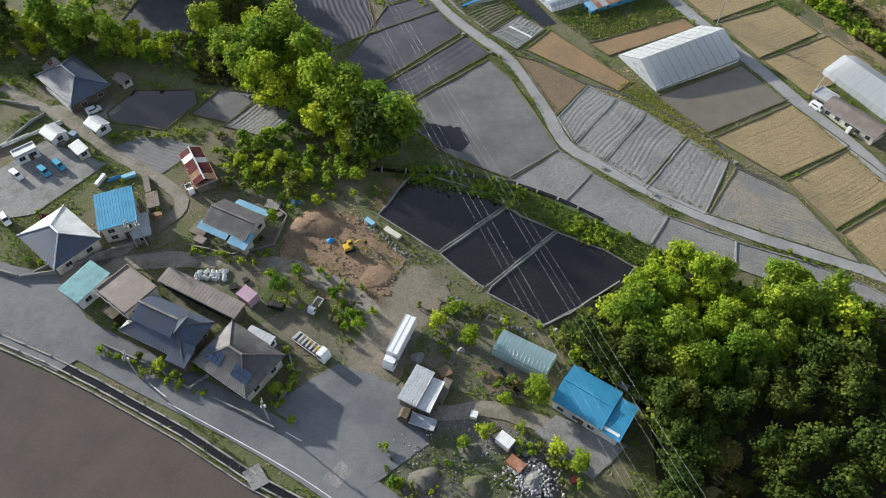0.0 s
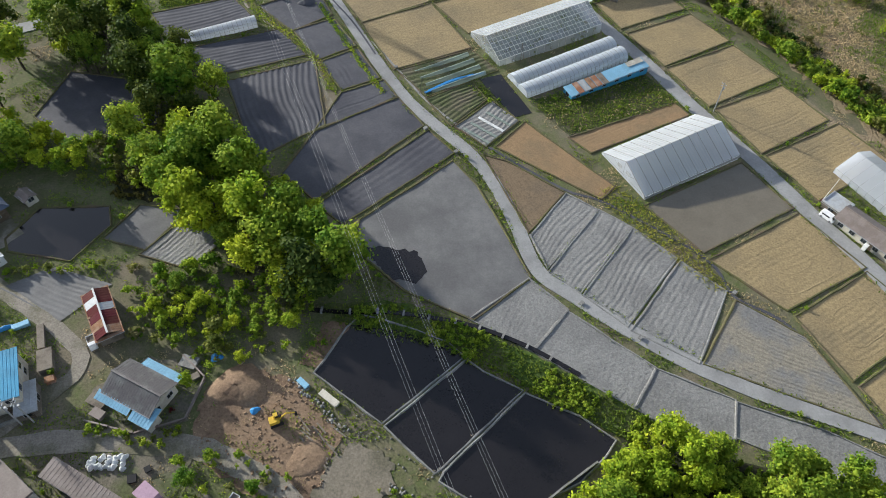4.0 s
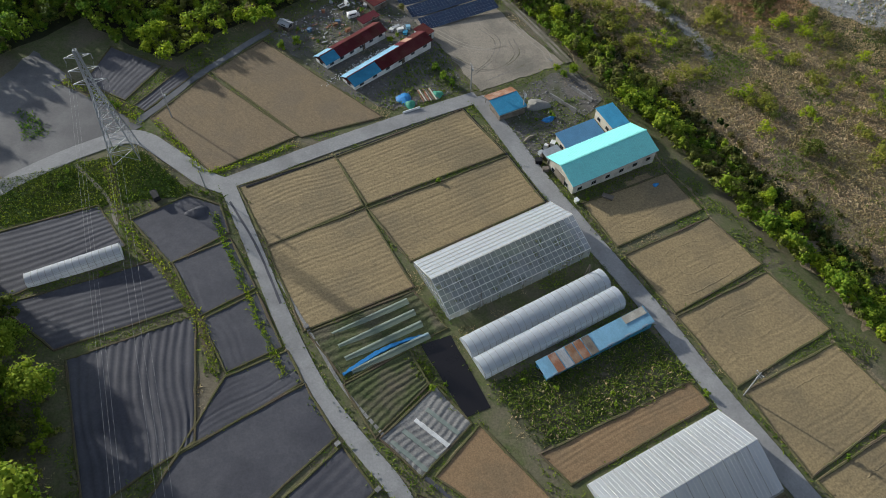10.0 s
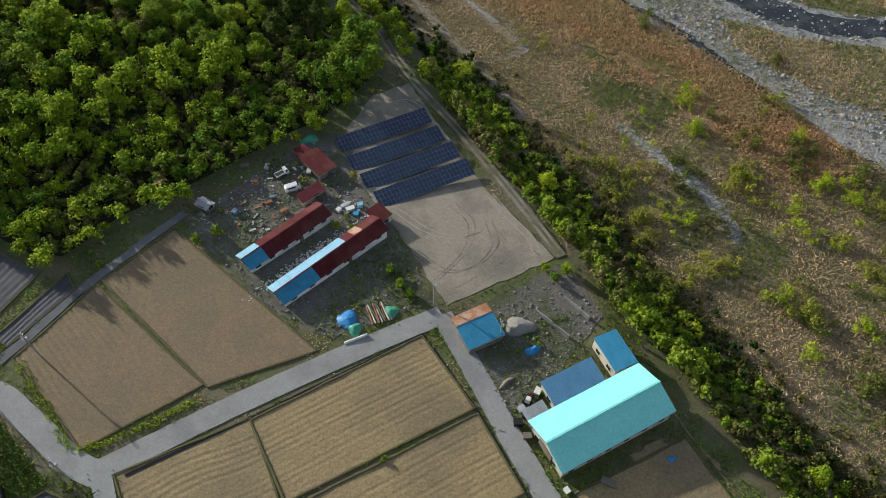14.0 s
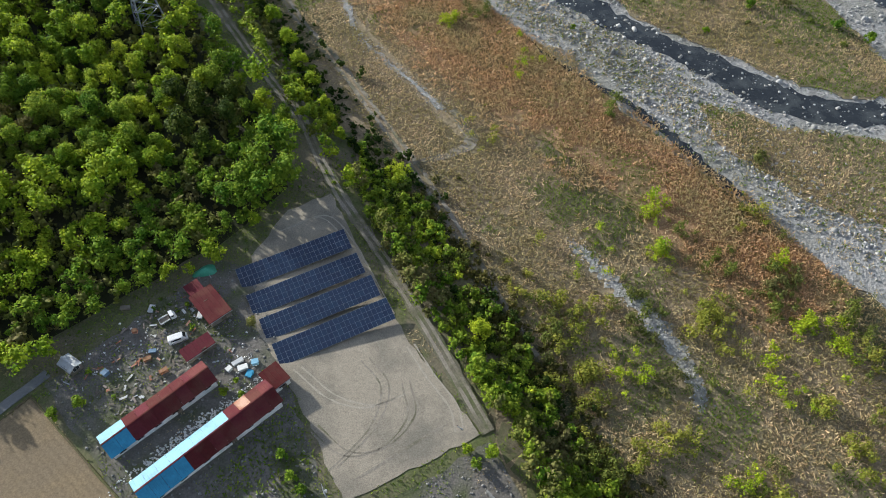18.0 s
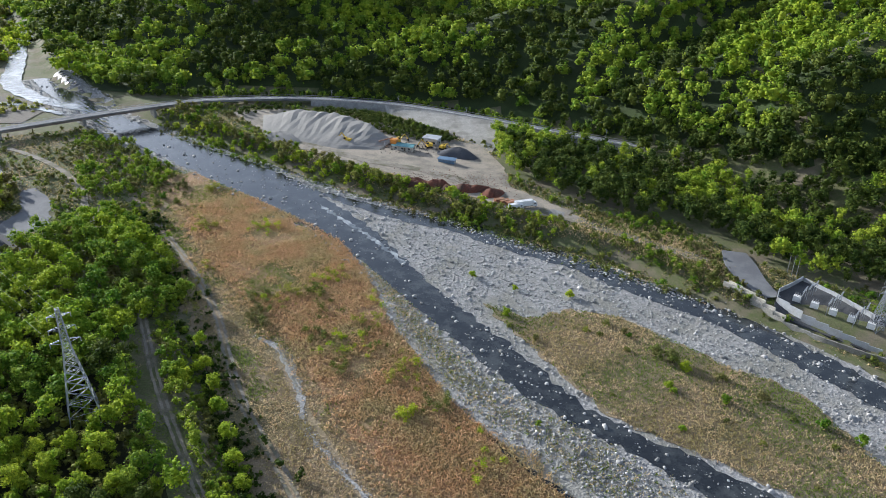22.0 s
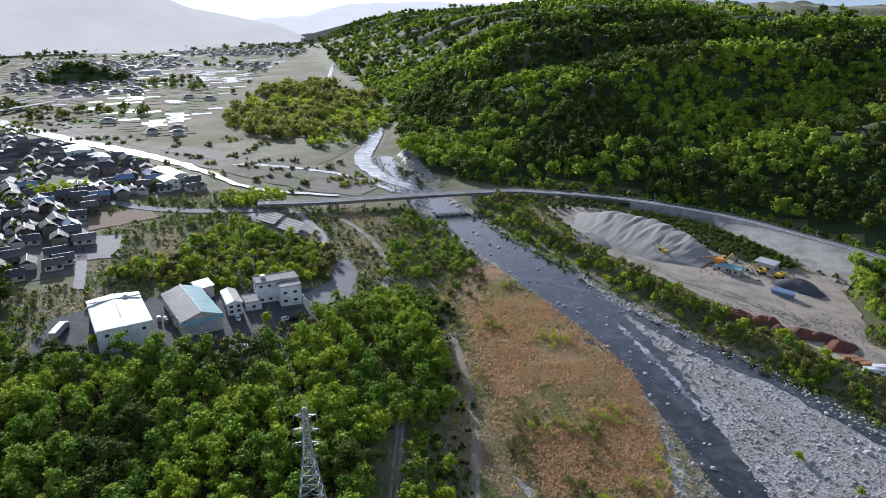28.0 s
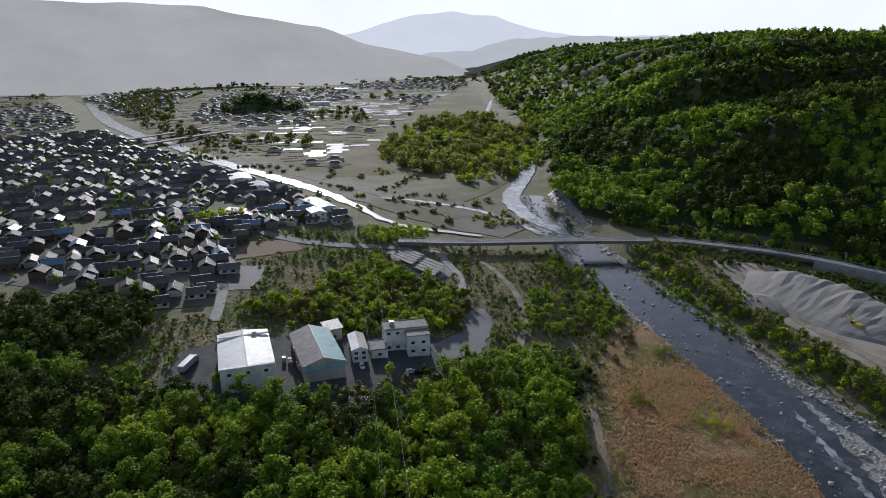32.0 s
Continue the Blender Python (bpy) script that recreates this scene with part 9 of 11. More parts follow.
red_shed(-47.2, 281.2, 27.5, 5.0, 41.5, 12, {-1: ["blue"] * 4 + [R] * 8, 1: [L] * 8 + [R, W_, R, R]}, "long shed with dark red and light blue roof sheets")
house("shed", -37.0, 293.6, 3.6, 4.2, 42, 2.2, "mono", 0.3, "white", "red_sheet", "small red-roofed shed by the solar lot", "shed", nf=1, ns=1, over=0.25)
house("shed", -51.6, 309.8, 4.6, 7.6, 40, 2.0, "mono", 0.2, "greywood", "red_sheet", "collapsed shed under dark red sheets", "shed", nf=1, ns=1, over=0.3, win=False)
house("shed", -54.6, 312.6, 2.6, 5.6, 40, 1.8, "mono", 0.2, "greywood", "red_sheet", "low shed under dark red sheets", "shed", nf=1, ns=1, over=0.3, win=False)
house("shed", -52.6, 300.2, 6.0, 2.6, 40, 1.6, "mono", 0.3, "greywood", "red_sheet", "low lean-to with dark red sheets", "shed", nf=1, ns=1, over=0.2, win=False)
box_thing("white_tank", -38.6, 289.0, (3.4, 0.9, 1.0), -48, "white", "long white tank on the shed roof edge", "tank", dz=0.2)
car(-57.0, 302.6, 22, "whitepaint", "white van abandoned in the scrap yard", van=True, group="scrap yard vehicles")
lorry(-59.9, 307.2, 36, 3.4, "small white pickup abandoned in the scrap yard", "bed", wide=1.45, group="scrap yard vehicles")
heap("tarpaulin", -54.6, 319.0, 5.5, 3.0, 1.3, 25, "tarp_green", "green tarpaulin over a heap at the wood's edge", 36, "tarpaulin")
heap("tarpaulin", -43.2, 266.8, 4.4, 5.6, 0.9, 15, "tarp_blue", "blue and green tarpaulin over stacked goods", 37, "tarpaulin")
heap("tarpaulin", -41.8, 264.8, 3.4, 3.4, 0.95, 15, "tarp_green", "green tarpaulin over stacked goods", 38, "tarpaulin")
heap("tarpaulin", -34.6, 268.8, 3.6, 3.6, 0.7, 15, "tarp_green", "faded green net over pipes", 39, "tarpaulin")
for i in range(9):
    t = thing("pipe", -38.8 + i * 0.45, 268.0 + i * 0.12, 108 + (i % 3) * 3, "rusty scaffold pipe stacked by the road", "pipe", "stacked pipes")
    part("tube", Mb().rod((-2.4, 0, 0.25 + 0.12 * (i % 2)), (2.4, 0, 0.25 + 0.12 * (i % 2)), 0.16, 6), ("rust", "plaster", "greywood")[i % 3], t)
t = thing("drain_pipe", -41.4, 262.4, 22, "long white pipe lying by the road", "pipe")
part("tube", Mb().rod((-2.4, 0, 0.3), (2.4, 0, 0.3), 0.3, 8), "white", t)
house("hut", -75.7, 296.7, 3.4, 2.4, -35, 1.8, "gable", 0.5, "greywood", "sheet", "small pale hut on the scrap yard edge", "hut", nf=1, ns=1, over=0.2)
rs = np.random.RandomState(77)
cx = np.concatenate([rs.normal(-51.5, 5.5, 430) + 0, rs.normal(-66, 5, 70), rs.normal(-44, 2, 40)])
cy = np.concatenate([283.7 + (cx[:430] + 51.5) * 0.9 + rs.normal(0, 0.8, 430), 300 + rs.normal(0, 4, 70), 297 + rs.normal(0, 2.5, 40)])
stones("scrap_litter", cx, cy, rs.uniform(0.12, 0.42, 540), "white", 78, "pale litter and bags strewn over the scrap yard", "litter", 0.15)
cx, cy = rs.uniform(-76, -46, 200), rs.uniform(283, 318, 200)
ok = inside([(-78, 294), (-54, 320), (-45, 300), (-62, 285)], cx, cy)
stones("scrap_litter", cx[ok], cy[ok], rs.uniform(0.15, 0.5, ok.sum()), "stone_pile", 79, "grey scrap strewn over the yard", "litter", 0.15)
for mt, n, lb in (("greywood", 80, "weathered boards strewn over the scrap yard"), ("rust", 25, "rusted strips strewn over the scrap yard"), ("sheet", 30, "bent pale sheets strewn over the scrap yard"), ("tile_brown", 40, "dark broken sheets strewn over the scrap yard")):
    mb = Mb()
    px, py = rs.uniform(-77, -45, 3 * n), rs.uniform(284, 319, 3 * n)
    ok = inside([(-78, 294), (-54, 320), (-45, 300), (-62, 285)], px, py) & (wave(px, py, 6, 0.8) > -0.3)
    ok &= (np.hypot(px + 57, py - 302.6) > 2.8) & (np.hypot(px + 59.9, py - 307.2) > 2.8)
    for x, y in zip(px[ok][:n], py[ok][:n]):
        mb.box((x, y, gzf(x, y) + rs.uniform(0.1, 0.4)), (rs.uniform(0.4, 1.7), rs.uniform(0.1, 0.5), 0.06), rs.uniform(0, 180))
    setting("scrap_boards", mb, mt, lb, "scrap", "stuff")
for x, y, sz, a, mt, lb in ((-43.6, 296.2, (1.8, 1.0, 0.9), 20, "white", "white tub among the scrap"), (-42.2, 295.0, (1.4, 1.1, 0.7), 70, "blue", "blue crate among the scrap"), (-44.8, 297.6, (2.2, 0.8, 0.6), 35, "sheet", "pale bent sheet pile among the scrap"), (-41.4, 297.4, (1.2, 1.0, 1.0), 10, "blue_light", "light blue bin among the scrap"), (-46.2, 296.0, (1.0, 0.9, 0.8), 50, "white", "white box among the scrap")):
    box_thing("scrap_crate", x, y, sz, a, mt, lb, "crate", group="scrap")
for i in range(14):
    x, y = -62 + rs.uniform(-8, 10), 303 + rs.uniform(-8, 8)
    if math.hypot(x + 57, y - 302) < 4 or math.hypot(x + 60, y - 307) < 4:
        continue
    box_thing("scrap_crate", x, y, (rs.uniform(0.8, 2.0), rs.uniform(0.6, 1.2), rs.uniform(0.4, 1.0)), rs.uniform(0, 90), ("rust", "sheet", "blue_grey", "greywood")[i % 4], "battered scrap crate in the yard", "crate", group="scrap")
for x, y, k, s in ((-44.5, 293.5, "shrub", 0.7), (-46.5, 291.2, "bush", 0.7), (-43.2, 290.6, "shrub", 0.6), (-30.5, 272.5, "shrub", 1.1), (-32.5, 275, "shrub", 1.2), (-34.5, 279, "shrub", 1.0), (-72, 289, "shrub", 1.3), (-76, 287, "shrub", 1.2), (3.5, 279, "bush", 1.2), (0.5, 276.5, "shrub", 1.1), (-1.0, 279.5, "bush", 0.8), (-43, 306, "olive", 1.2)):
    plant(k, x, y, s, "yard shrubs")
lx2, ly2 = scatter([(-52, 265.5), (-46, 263), (-27, 271.5), (-33.5, 289), (-40, 283)], 1.2, 97)
tufts("weeds", lx2, ly2, "grass", 0.5, 0.8, 98, 4, "rough weeds beside the sheds", "weeds", 0.7)
# solar field: four tables of 25 x 4 panels
pm = None
for cx, cy in ((-36.0, 321.9), (-32.9, 315.4), (-29.6, 309.7), (-26.4, 304.0)):
    t = thing("solar_array", cx, cy, 24.5, "tilted table of dark blue solar panels on the gravel", "solar panels", "solar arrays")
    tilt = radians(12)
    if pm is None:
        pm = Mb().box((0, 0, 0), (0.925, 1.19, 0.04)).mesh("panel")
        fm = Mb().box((0, 0, -0.02), (0.99, 1.26, 0.04)).mesh("panel_frame")
    for i in range(25):
        for k in range(4):
            v = (k - 1.5) * 1.26
            pz = 1.05 + math.sin(tilt) * v
            fr = new("panel", fm)
            fr.parent = t
            fr.matrix_basis = pose((i - 12) * 0.985, math.cos(tilt) * v, pz, 12, 0, 0)
            if not fm.materials:
                fm.materials.append(M["sheet"]), pm.materials.append(M["panel"])
            cell = new("cell_sheet", pm)
            cell.parent = fr
            cell.matrix_basis = pose(0, 0, 0.012)
    for i in range(6):
        for v in (-2.2, 2.2):
            part("post", Mb().rod((-11.5 + i * 4.6, math.cos(tilt) * v, -0.3), (-11.5 + i * 4.6, math.cos(tilt) * v, 1.0 + math.sin(tilt) * v), 0.06, 5), "steel", t)
    part("rail", Mb().box((0, -2.1, 0.98 - 0.45), (24.4, 0.08, 0.08)).box((0, 2.1, 0.92 + 0.45), (24.4, 0.08, 0.08)), "steel", t)
for k, line in enumerate(([(-34, 296), (-27, 290), (-20, 288), (-14, 290)], [(-30, 284), (-24, 279), (-17, 280), (-12, 286), (-13, 293)], [(-12, 301), (-8, 294), (-4, 288), (-3, 283)], [(-26, 276), (-19, 284), (-17, 292), (-21, 298)], [(-40, 330), (-32, 334), (-26, 328), (-16, 308)], [(-22, 274), (-14, 279), (-6, 284)])):
    for off in (0.0, 1.5):
        strip("wheel_mark", [(x + off, y + 0.4 * off) for x, y in line], 0.32, "track" if k % 2 else "plaster_dust", 0.105, 0.02, 1.0, 0.08, 2, "faint tyre mark on the gravel", "wheel mark", seed=300 + k)
t = thing("lot_post", -1.2, 283.3, 0, "short white survey post on the gravel", "post")
part("post", Mb().rod((0, 0, -0.2), (-1.4, 0.8, 0.5), 0.09, 5), "white", t)
part("cap", Mb().rod((-1.4, 0.8, 0.5), (-1.5, 0.86, 0.54), 0.12, 5), "red_sheet", t)
# pylons and lines
pylon(-108.8, 246.6, 14, 29.5, 6.2, "lattice steel pylon at the road bend")
pylon(-82.0, 401.4, 30, 33.5, 8.0, "lattice steel pylon rising from the wood")
for k, (u, ln) in enumerate(((0.72, 3.4), (0.83, 3.0), (0.94, 2.6))):
    for s in (-1, 1):
        p1 = Vector((-108.8, 246.6, gzf(-108.8, 246.6) + u * 29.5 - 1.0)) + Matrix.Rotation(radians(14), 3, "Z") @ Vector((s * ln, 0, 0))
        p2 = Vector((-83, 401, gzf(-83, 401) + u * 33.5 - 1.0)) + Matrix.Rotation(radians(30), 3, "Z") @ Vector((s * ln, 0, 0))
        p0 = Vector((-24 + s * 3.6, -20, 31 + 3 * k))
        p3 = Vector((-305 + s * 2.4, 610 + s * 2.4, 38 + 3 * k))
        wire("power_line", p0, p1, 5.5)
        if u > 0.8:
            wire("power_line", p2, p3, 8.0)

# ---- bridge, road and works beyond the river ----
def ribbon(name, pts, width, thick, mat, label, category, parent=None):
    """A level band through points with heights of their own."""
    c = smooth_path(pts, 4.0)
    d = np.gradient(c[:, :2], axis=0)
    d /= np.linalg.norm(d, axis=1)[:, None]
    nv = np.c_[-d[:, 1], d[:, 0]]
    vs, fs = [], []
    for i in range(len(c)):
        for s, dz in ((-0.5, 0), (0.5, 0), (0.5, -thick), (-0.5, -thick)):
            vs.append((c[i, 0] + nv[i, 0] * s * width, c[i, 1] + nv[i, 1] * s * width, c[i, 2] + dz))
    for i in range(len(c) - 1):
        for k in range(4):
            fs.append((4 * i + k, 4 * i + (k + 1) % 4, 4 * i + 4 + (k + 1) % 4, 4 * i + 4 + k))
    n = 4 * len(c)
    fs += [(0, 1, 2, 3), (n - 1, n - 2, n - 3, n - 4)]
    mb = Mb().add(vs, fs)
    return (part(name, mb, mat, parent, label) if parent is not None else setting(name, mb, mat, label, category)), c, nv


def up(pts, h):
    return [(x, y, float(plane(x, y)) + (h if np.isscalar(h) else h[i])) for i, (x, y) in enumerate(pts)]


BR = [(-256, 590), (-227, 613.5), (-204, 638), (-180.6, 663.5), (-160, 685), (-138, 706)]
br = thing("bridge", 0, 0, 0, "long slim road bridge on concrete piers", "bridge", z=0.0)
_, c, nv = ribbon("deck", up(BR, [4.6, 5, 5.2, 5.2, 5.0, 4.6]), 7.0, 0.7, "asphalt", "grey bridge deck", "", br)
for s in (-1, 1):
    mb = Mb()
    for i in range(len(c) - 1):
        a, b = c[i] + np.r_[nv[i] * 3.4 * s, 0.9], c[i + 1] + np.r_[nv[i + 1] * 3.4 * s, 0.9]
        mb.rod(a, b, 0.07, 4).rod(a - (0, 0, 0.4), b - (0, 0, 0.4), 0.05, 4)
    part("railing", mb, "steel", br)
    for i in range(len(c) - 1):
        a, b = c[i] + np.r_[nv[i] * 2.4 * s, -1.3], c[i + 1] + np.r_[nv[i + 1] * 2.4 * s, -1.3]
        part("girder", Mb().rod(a, b, 0.7, 4), "tile_brown", br, "dark steel girder")
for i in range(0, len(c), 2):
    part("rail_post", Mb().rod(c[i] + np.r_[nv[i] * 3.4, -0.1], c[i] + np.r_[nv[i] * 3.4, 0.95], 0.06, 4), "steel", br)
for x, y in ((-222, 618.5), (-192.4, 651), (-163.5, 681.5), (-147, 697.5)):
    zt, zb = float(plane(x, y)) + 3.0, gzf(x, y) - 1.5
    part("pier", Mb().box((x, y, (zt + zb) / 2), (1.6, 5.0, zt - zb), 45).box((x, y, zt + 0.2), (2.0, 6.4, 0.9), 45), "concrete", br)
RD = [(-140, 704), (-114, 715), (-90, 721), (-60, 723), (-30, 721), (-6, 715), (20, 704), (47, 691), (89, 668), (115, 655), (134, 645), (150, 633)]
RDH = [4.6, 4.6, 5, 5.4, 5.8, 6.2, 6.6, 7, 7.6, 8, 8.4, 9]
rd, c, nv = ribbon("hill_road", up(RD, RDH), 7.0, 1.2, "asphalt", "grey road along the foot of the wooded hill", "road")
for s, m, hgt in ((-1, "white", 0.75), (1, "concrete", 0.9)):
    mb = Mb()
    for i in range(len(c) - 1):
        a, b = c[i] + np.r_[nv[i] * 3.3 * s, hgt], c[i + 1] + np.r_[nv[i + 1] * 3.3 * s, hgt]
        mb.rod(a, b, 0.16, 4)
        if i % 2 == 0:
            mb.rod(a - (0, 0, hgt), a, 0.07, 4)
    setting("guard_rail", mb, m, "pale guard rail along the hill road", "guard rail")
sel = [i for i in range(len(c)) if -75 < c[i, 0] < 140]
vs, fs = [], []
for i in sel:
    for off, u in ((-3.5, 0.0), (-4.6, 0.34), (-5.8, 0.68), (-7.0, 1.0)):
        x, y = c[i, :2] + nv[i] * off
        zb = gzf(x, y) - 0.5
        zt = c[i, 2] + 0.05
        vs.append((x, y, zt + (min(zb, zt) - zt) * u - (1.5 if u == 1.0 else 0)))
for i in range(len(sel) - 1):
    for k in range(3):
        fs.append((4 * i + k, 4 * i + k + 1, 4 * i + 5 + k, 4 * i + 4 + k))
setting("wall_retaining", Mb().add(vs, fs), "concrete", "stained concrete retaining wall under the road", "retaining wall")
for x, y in ((-60, 727.5), (-15, 722), (30, 704), (75, 681), (112, 661)):
    power_pole(x, y, 9, 60, 0, "power pole beside the hill road")
# long pale slope between the road and the yard
top = smooth_path([(x, y, float(plane(x, y)) + h) for x, y, h in ((-24, 716, 6.0), (-6, 711.4, 6.2), (20, 700.4, 6.6), (44, 688.5, 7.0), (56, 683, 7.1))], 3.0)
foot = np.array([np.interp(np.linspace(0, 1, len(top)), (0, 0.3, 0.6, 0.85, 1), v) for v in ((-22, -4, 18, 34, 42), (710, 694, 672, 650, 640))]).T
vs, fs = [], []
for i in range(len(top)):
    for k in range(6):
        u = k / 5
        x, y = top[i, :2] * (1 - u) + foot[i] * u
        zb = gzf(foot[i][0], foot[i][1]) + 0.1
        vs.append((x, y, top[i, 2] - 0.1 + (zb - top[i, 2]) * u ** 0.8))
for i in range(len(top) - 1):
    for k in range(5):
        fs.append((6 * i + k, 6 * i + k + 1, 6 * i + 7 + k, 6 * i + 6 + k))
setting("wall_slope", Mb().add(vs, fs), "stained_wall", "broad streaked concrete slope below the hill road", "retaining wall")
# works yard
patch("works_yard", [(-118, 690), (-95, 660), (-66, 628), (-20, 600), (10, 583), (44, 556), (70, 548), (74, 558), (48, 586), (46, 622), (36, 650), (10, 668), (-25, 690), (-60, 704), (-95, 704)], "gravel", 0.25, 4, 1.0, 0.3, "pale dusty works yard", "yard")
strip("works_road", [(-112, 694), (-78, 650), (-32, 616), (6, 602), (40, 578), (62, 556), (90, 536), (122, 512)], 6, "track", 0.36, 0.2, 4, 0.5, 2, "pale haul road through the works", "road", seed=51)
n = 30
lowx, lowy = np.interp(np.linspace(0, 1, n + 1), (0, 0.3, 0.7, 1), (-90, -69, -45, -22)), np.interp(np.linspace(0, 1, n + 1), (0, 0.3, 0.7, 1), (648, 639, 629, 632))
topx, topy = np.interp(np.linspace(0, 1, n + 1), (0, 0.25, 0.5, 0.75, 1), (-96, -72, -52, -33, -15)), np.interp(np.linspace(0, 1, n + 1), (0, 0.25, 0.5, 0.75, 1), (680, 684, 677, 664, 646))
crest = np.interp(np.linspace(0, 1, n + 1), (0, 0.2, 0.6, 0.85, 1), (1.0, 6.0, 7.5, 6.0, 1.0))
tr_ = np.random.RandomState(52)
vs, fs = [], []
for i in range(n + 1):
    for u, f in ((0, -0.05), (0.12, 0.16), (0.3, 0.35), (0.5, 0.56), (0.7, 0.78), (0.88, 0.97), (1.0, 1.0), (1.12, 0.55), (1.25, -0.05)):
        x, y = lowx[i] + (topx[i] - lowx[i]) * u, lowy[i] + (topy[i] - lowy[i]) * u
        vs.append((x, y, gzf(x, y) + 0.3 + crest[i] * f * tr_.uniform(0.9, 1.08)))
for i in range(n):
    for k in range(8):
        fs.append((9 * i + k, 9 * i + k + 1, 9 * i + 10 + k, 9 * i + 9 + k))
tagged(part("gravel_mound", Mb().add(vs, fs), "stone_pile"), "huge sloping grey terrace of crushed stone", "heap")
heap("gravel_mound", -80, 645, 30, 20, 3.2, -30, "stone_pile", "grey mound of gravel near the river", 53)
heap("coal_mound", 22, 632, 24, 16, 4.5, -10, "black_pile", "dark mound of crushed stone", 54)
for i in range(11):
    x, y = -6 + 4.6 * i + 1.5 * math.sin(i * 2.3), 585 - 0.9 * i + 2.0 * math.cos(i * 1.7)
    heap("red_scrap_mound", x, y, 13 + 3 * math.sin(i), 9 + 2 * math.cos(i * 2), 2.0 + 1.2 * abs(math.sin(i * 1.3)), -35 + 29 * i, "red_pile", "rough mound of rust red scrap and earth", 60 + i)["group"] = "red mounds of the works"
r = np.random.RandomState(91)
stones("scrap_lumps", r.uniform(-12, 50, 700), 0 * r.uniform(0, 1, 700) + 590 + r.normal(0, 4, 700) - 0.35 * (np.linspace(-12, 50, 700) - 19), r.uniform(0.12, 0.45, 700), "red_pile", 92, "rusty lumps scattered round the mounds", "scrap", dz=0.5)
stones("scrap_lumps", r.uniform(-22, 22, 260), 640 + r.normal(0, 6, 260), r.uniform(0.3, 1.0, 260), "greywood", 93, "grey and brown scrap strewn by the crusher", "scrap", dz=0.4)
house("works_office", -8, 636, 12, 5, -20, 3.0, "gable", 0.8, "plaster", "teal_dull", "works hut with faded green roof", "hut", nf=3, ns=1)
house("works_shed", 8, 650, 9, 5, -25, 4.0, "mono", 0.6, "sheet", "sheet", "pale metal works shed", "shed", nf=2, ns=1)
house("works_shed", 16, 618, 9, 3, -22, 2.4, "mono", 0.3, "blue_grey", "blue_grey", "blue-grey sheet hopper wall by the dark mound", "shed", nf=0, ns=0, win=False, door=False)
cv = thing("conveyor", -18, 640, -25, "rusty conveyor and crusher frames", "conveyor", dz=0.3)
part("belt", Mb().rod((-9, 0, 0.6), (4, 0, 5.5), 0.4, 4), "rust", cv)
part("hopper", Mb().box((5, 0, 3.6), (3.2, 3.0, 2.4), 0, 1.25), "orange", cv)
for k in (-5, -1, 4, 6):
    part("leg", Mb().rod((k, -1.2, -0.4), (k, -0.6, 2.6), 0.12, 4).rod((k, 1.2, -0.4), (k, 0.6, 2.6), 0.12, 4), "steel", cv)
def digger(x, y, rot, s, label):
    t = thing("excavator", x, y, rot, label, "excavator", "works machines", dz=0.3)
    for k in (-1, 1):
        part("track", Mb().box((0, k * 1.1 * s, 0.4 * s), (3.2 * s, 0.6 * s, 0.8 * s), 0, 0.85), "black", t)
    part("body", Mb().box((-0.3 * s, 0, 1.5 * s), (2.8 * s, 2.4 * s, 1.3 * s), 0, 0.92), "yellow", t)
    cb = part("cab", Mb().box((0.7 * s, 0.7 * s, 2.3 * s), (1.3 * s, 1.0 * s, 1.4 * s), 0, 0.88), "yellow", t)
    part("cab_window", Mb().box((0.8 * s, 0.7 * s, 2.45 * s), (1.2 * s, 1.05 * s, 0.7 * s), 0, 0.9), "glass", cb)
    part("boom", Mb().rod((0.8 * s, -0.4 * s, 1.6 * s), (3.6 * s, -0.4 * s, 4.2 * s), 0.26 * s, 5), "yellow", t)
    part("stick", Mb().rod((3.6 * s, -0.4 * s, 4.2 * s), (5.4 * s, -0.4 * s, 1.6 * s), 0.2 * s, 5), "yellow", t)
    part("bucket", Mb().box((5.4 * s, -0.4 * s, 1.2 * s), (0.9 * s, 1.1 * s, 0.9 * s), 0, 0.7), "black", t)


digger(-40, 641, 150, 1.3, "yellow excavator at the foot of the mounds")
digger(-12, 646, 30, 1.2, "yellow excavator beside the crusher")
digger(6, 642, 200, 1.2, "yellow excavator among scrap")
digger(14, 640, -40, 1.1, "orange-yellow loader beside the dark mound")
lorry(52, 560, 18, 11, "long white trailer parked at the yard end", "box", wide=2.5, high=3.4, dz=0.4)
lorry(47, 556.5, 18, 7, "white lorry parked beside the trailer", "box", wide=2.3, high=2.8, dz=0.4)
for i in range(3):
    box_thing("timber_stack", 40 + i * 2.5, 565 - i * 1.2, (5, 2.2, 1.6), 20 + 10 * i, "rust", "rusty stack of steel and timber", "stack", dz=0.3, group="stacks in the works")
for i in range(3):
    patch("concrete_bay", [(62 + i * 9, 554 - i * 5.5), (68 + i * 9, 550 - i * 5.5), (70 + i * 9, 556 - i * 5.5), (64 + i * 9, 560 - i * 5.5)], ("concrete", "track", "rubble")[i], 0.4, 2, 0.2, 0.3, "material bay on the river terrace", "yard")
# substation by the river
M["dark_asphalt"] = surf("worn_dark_asphalt", (0.062, 0.064, 0.068), (0.085, 0.086, 0.088), 0.5, 0.95, 0.15, (0.05, 0.051, 0.054), 0.08)
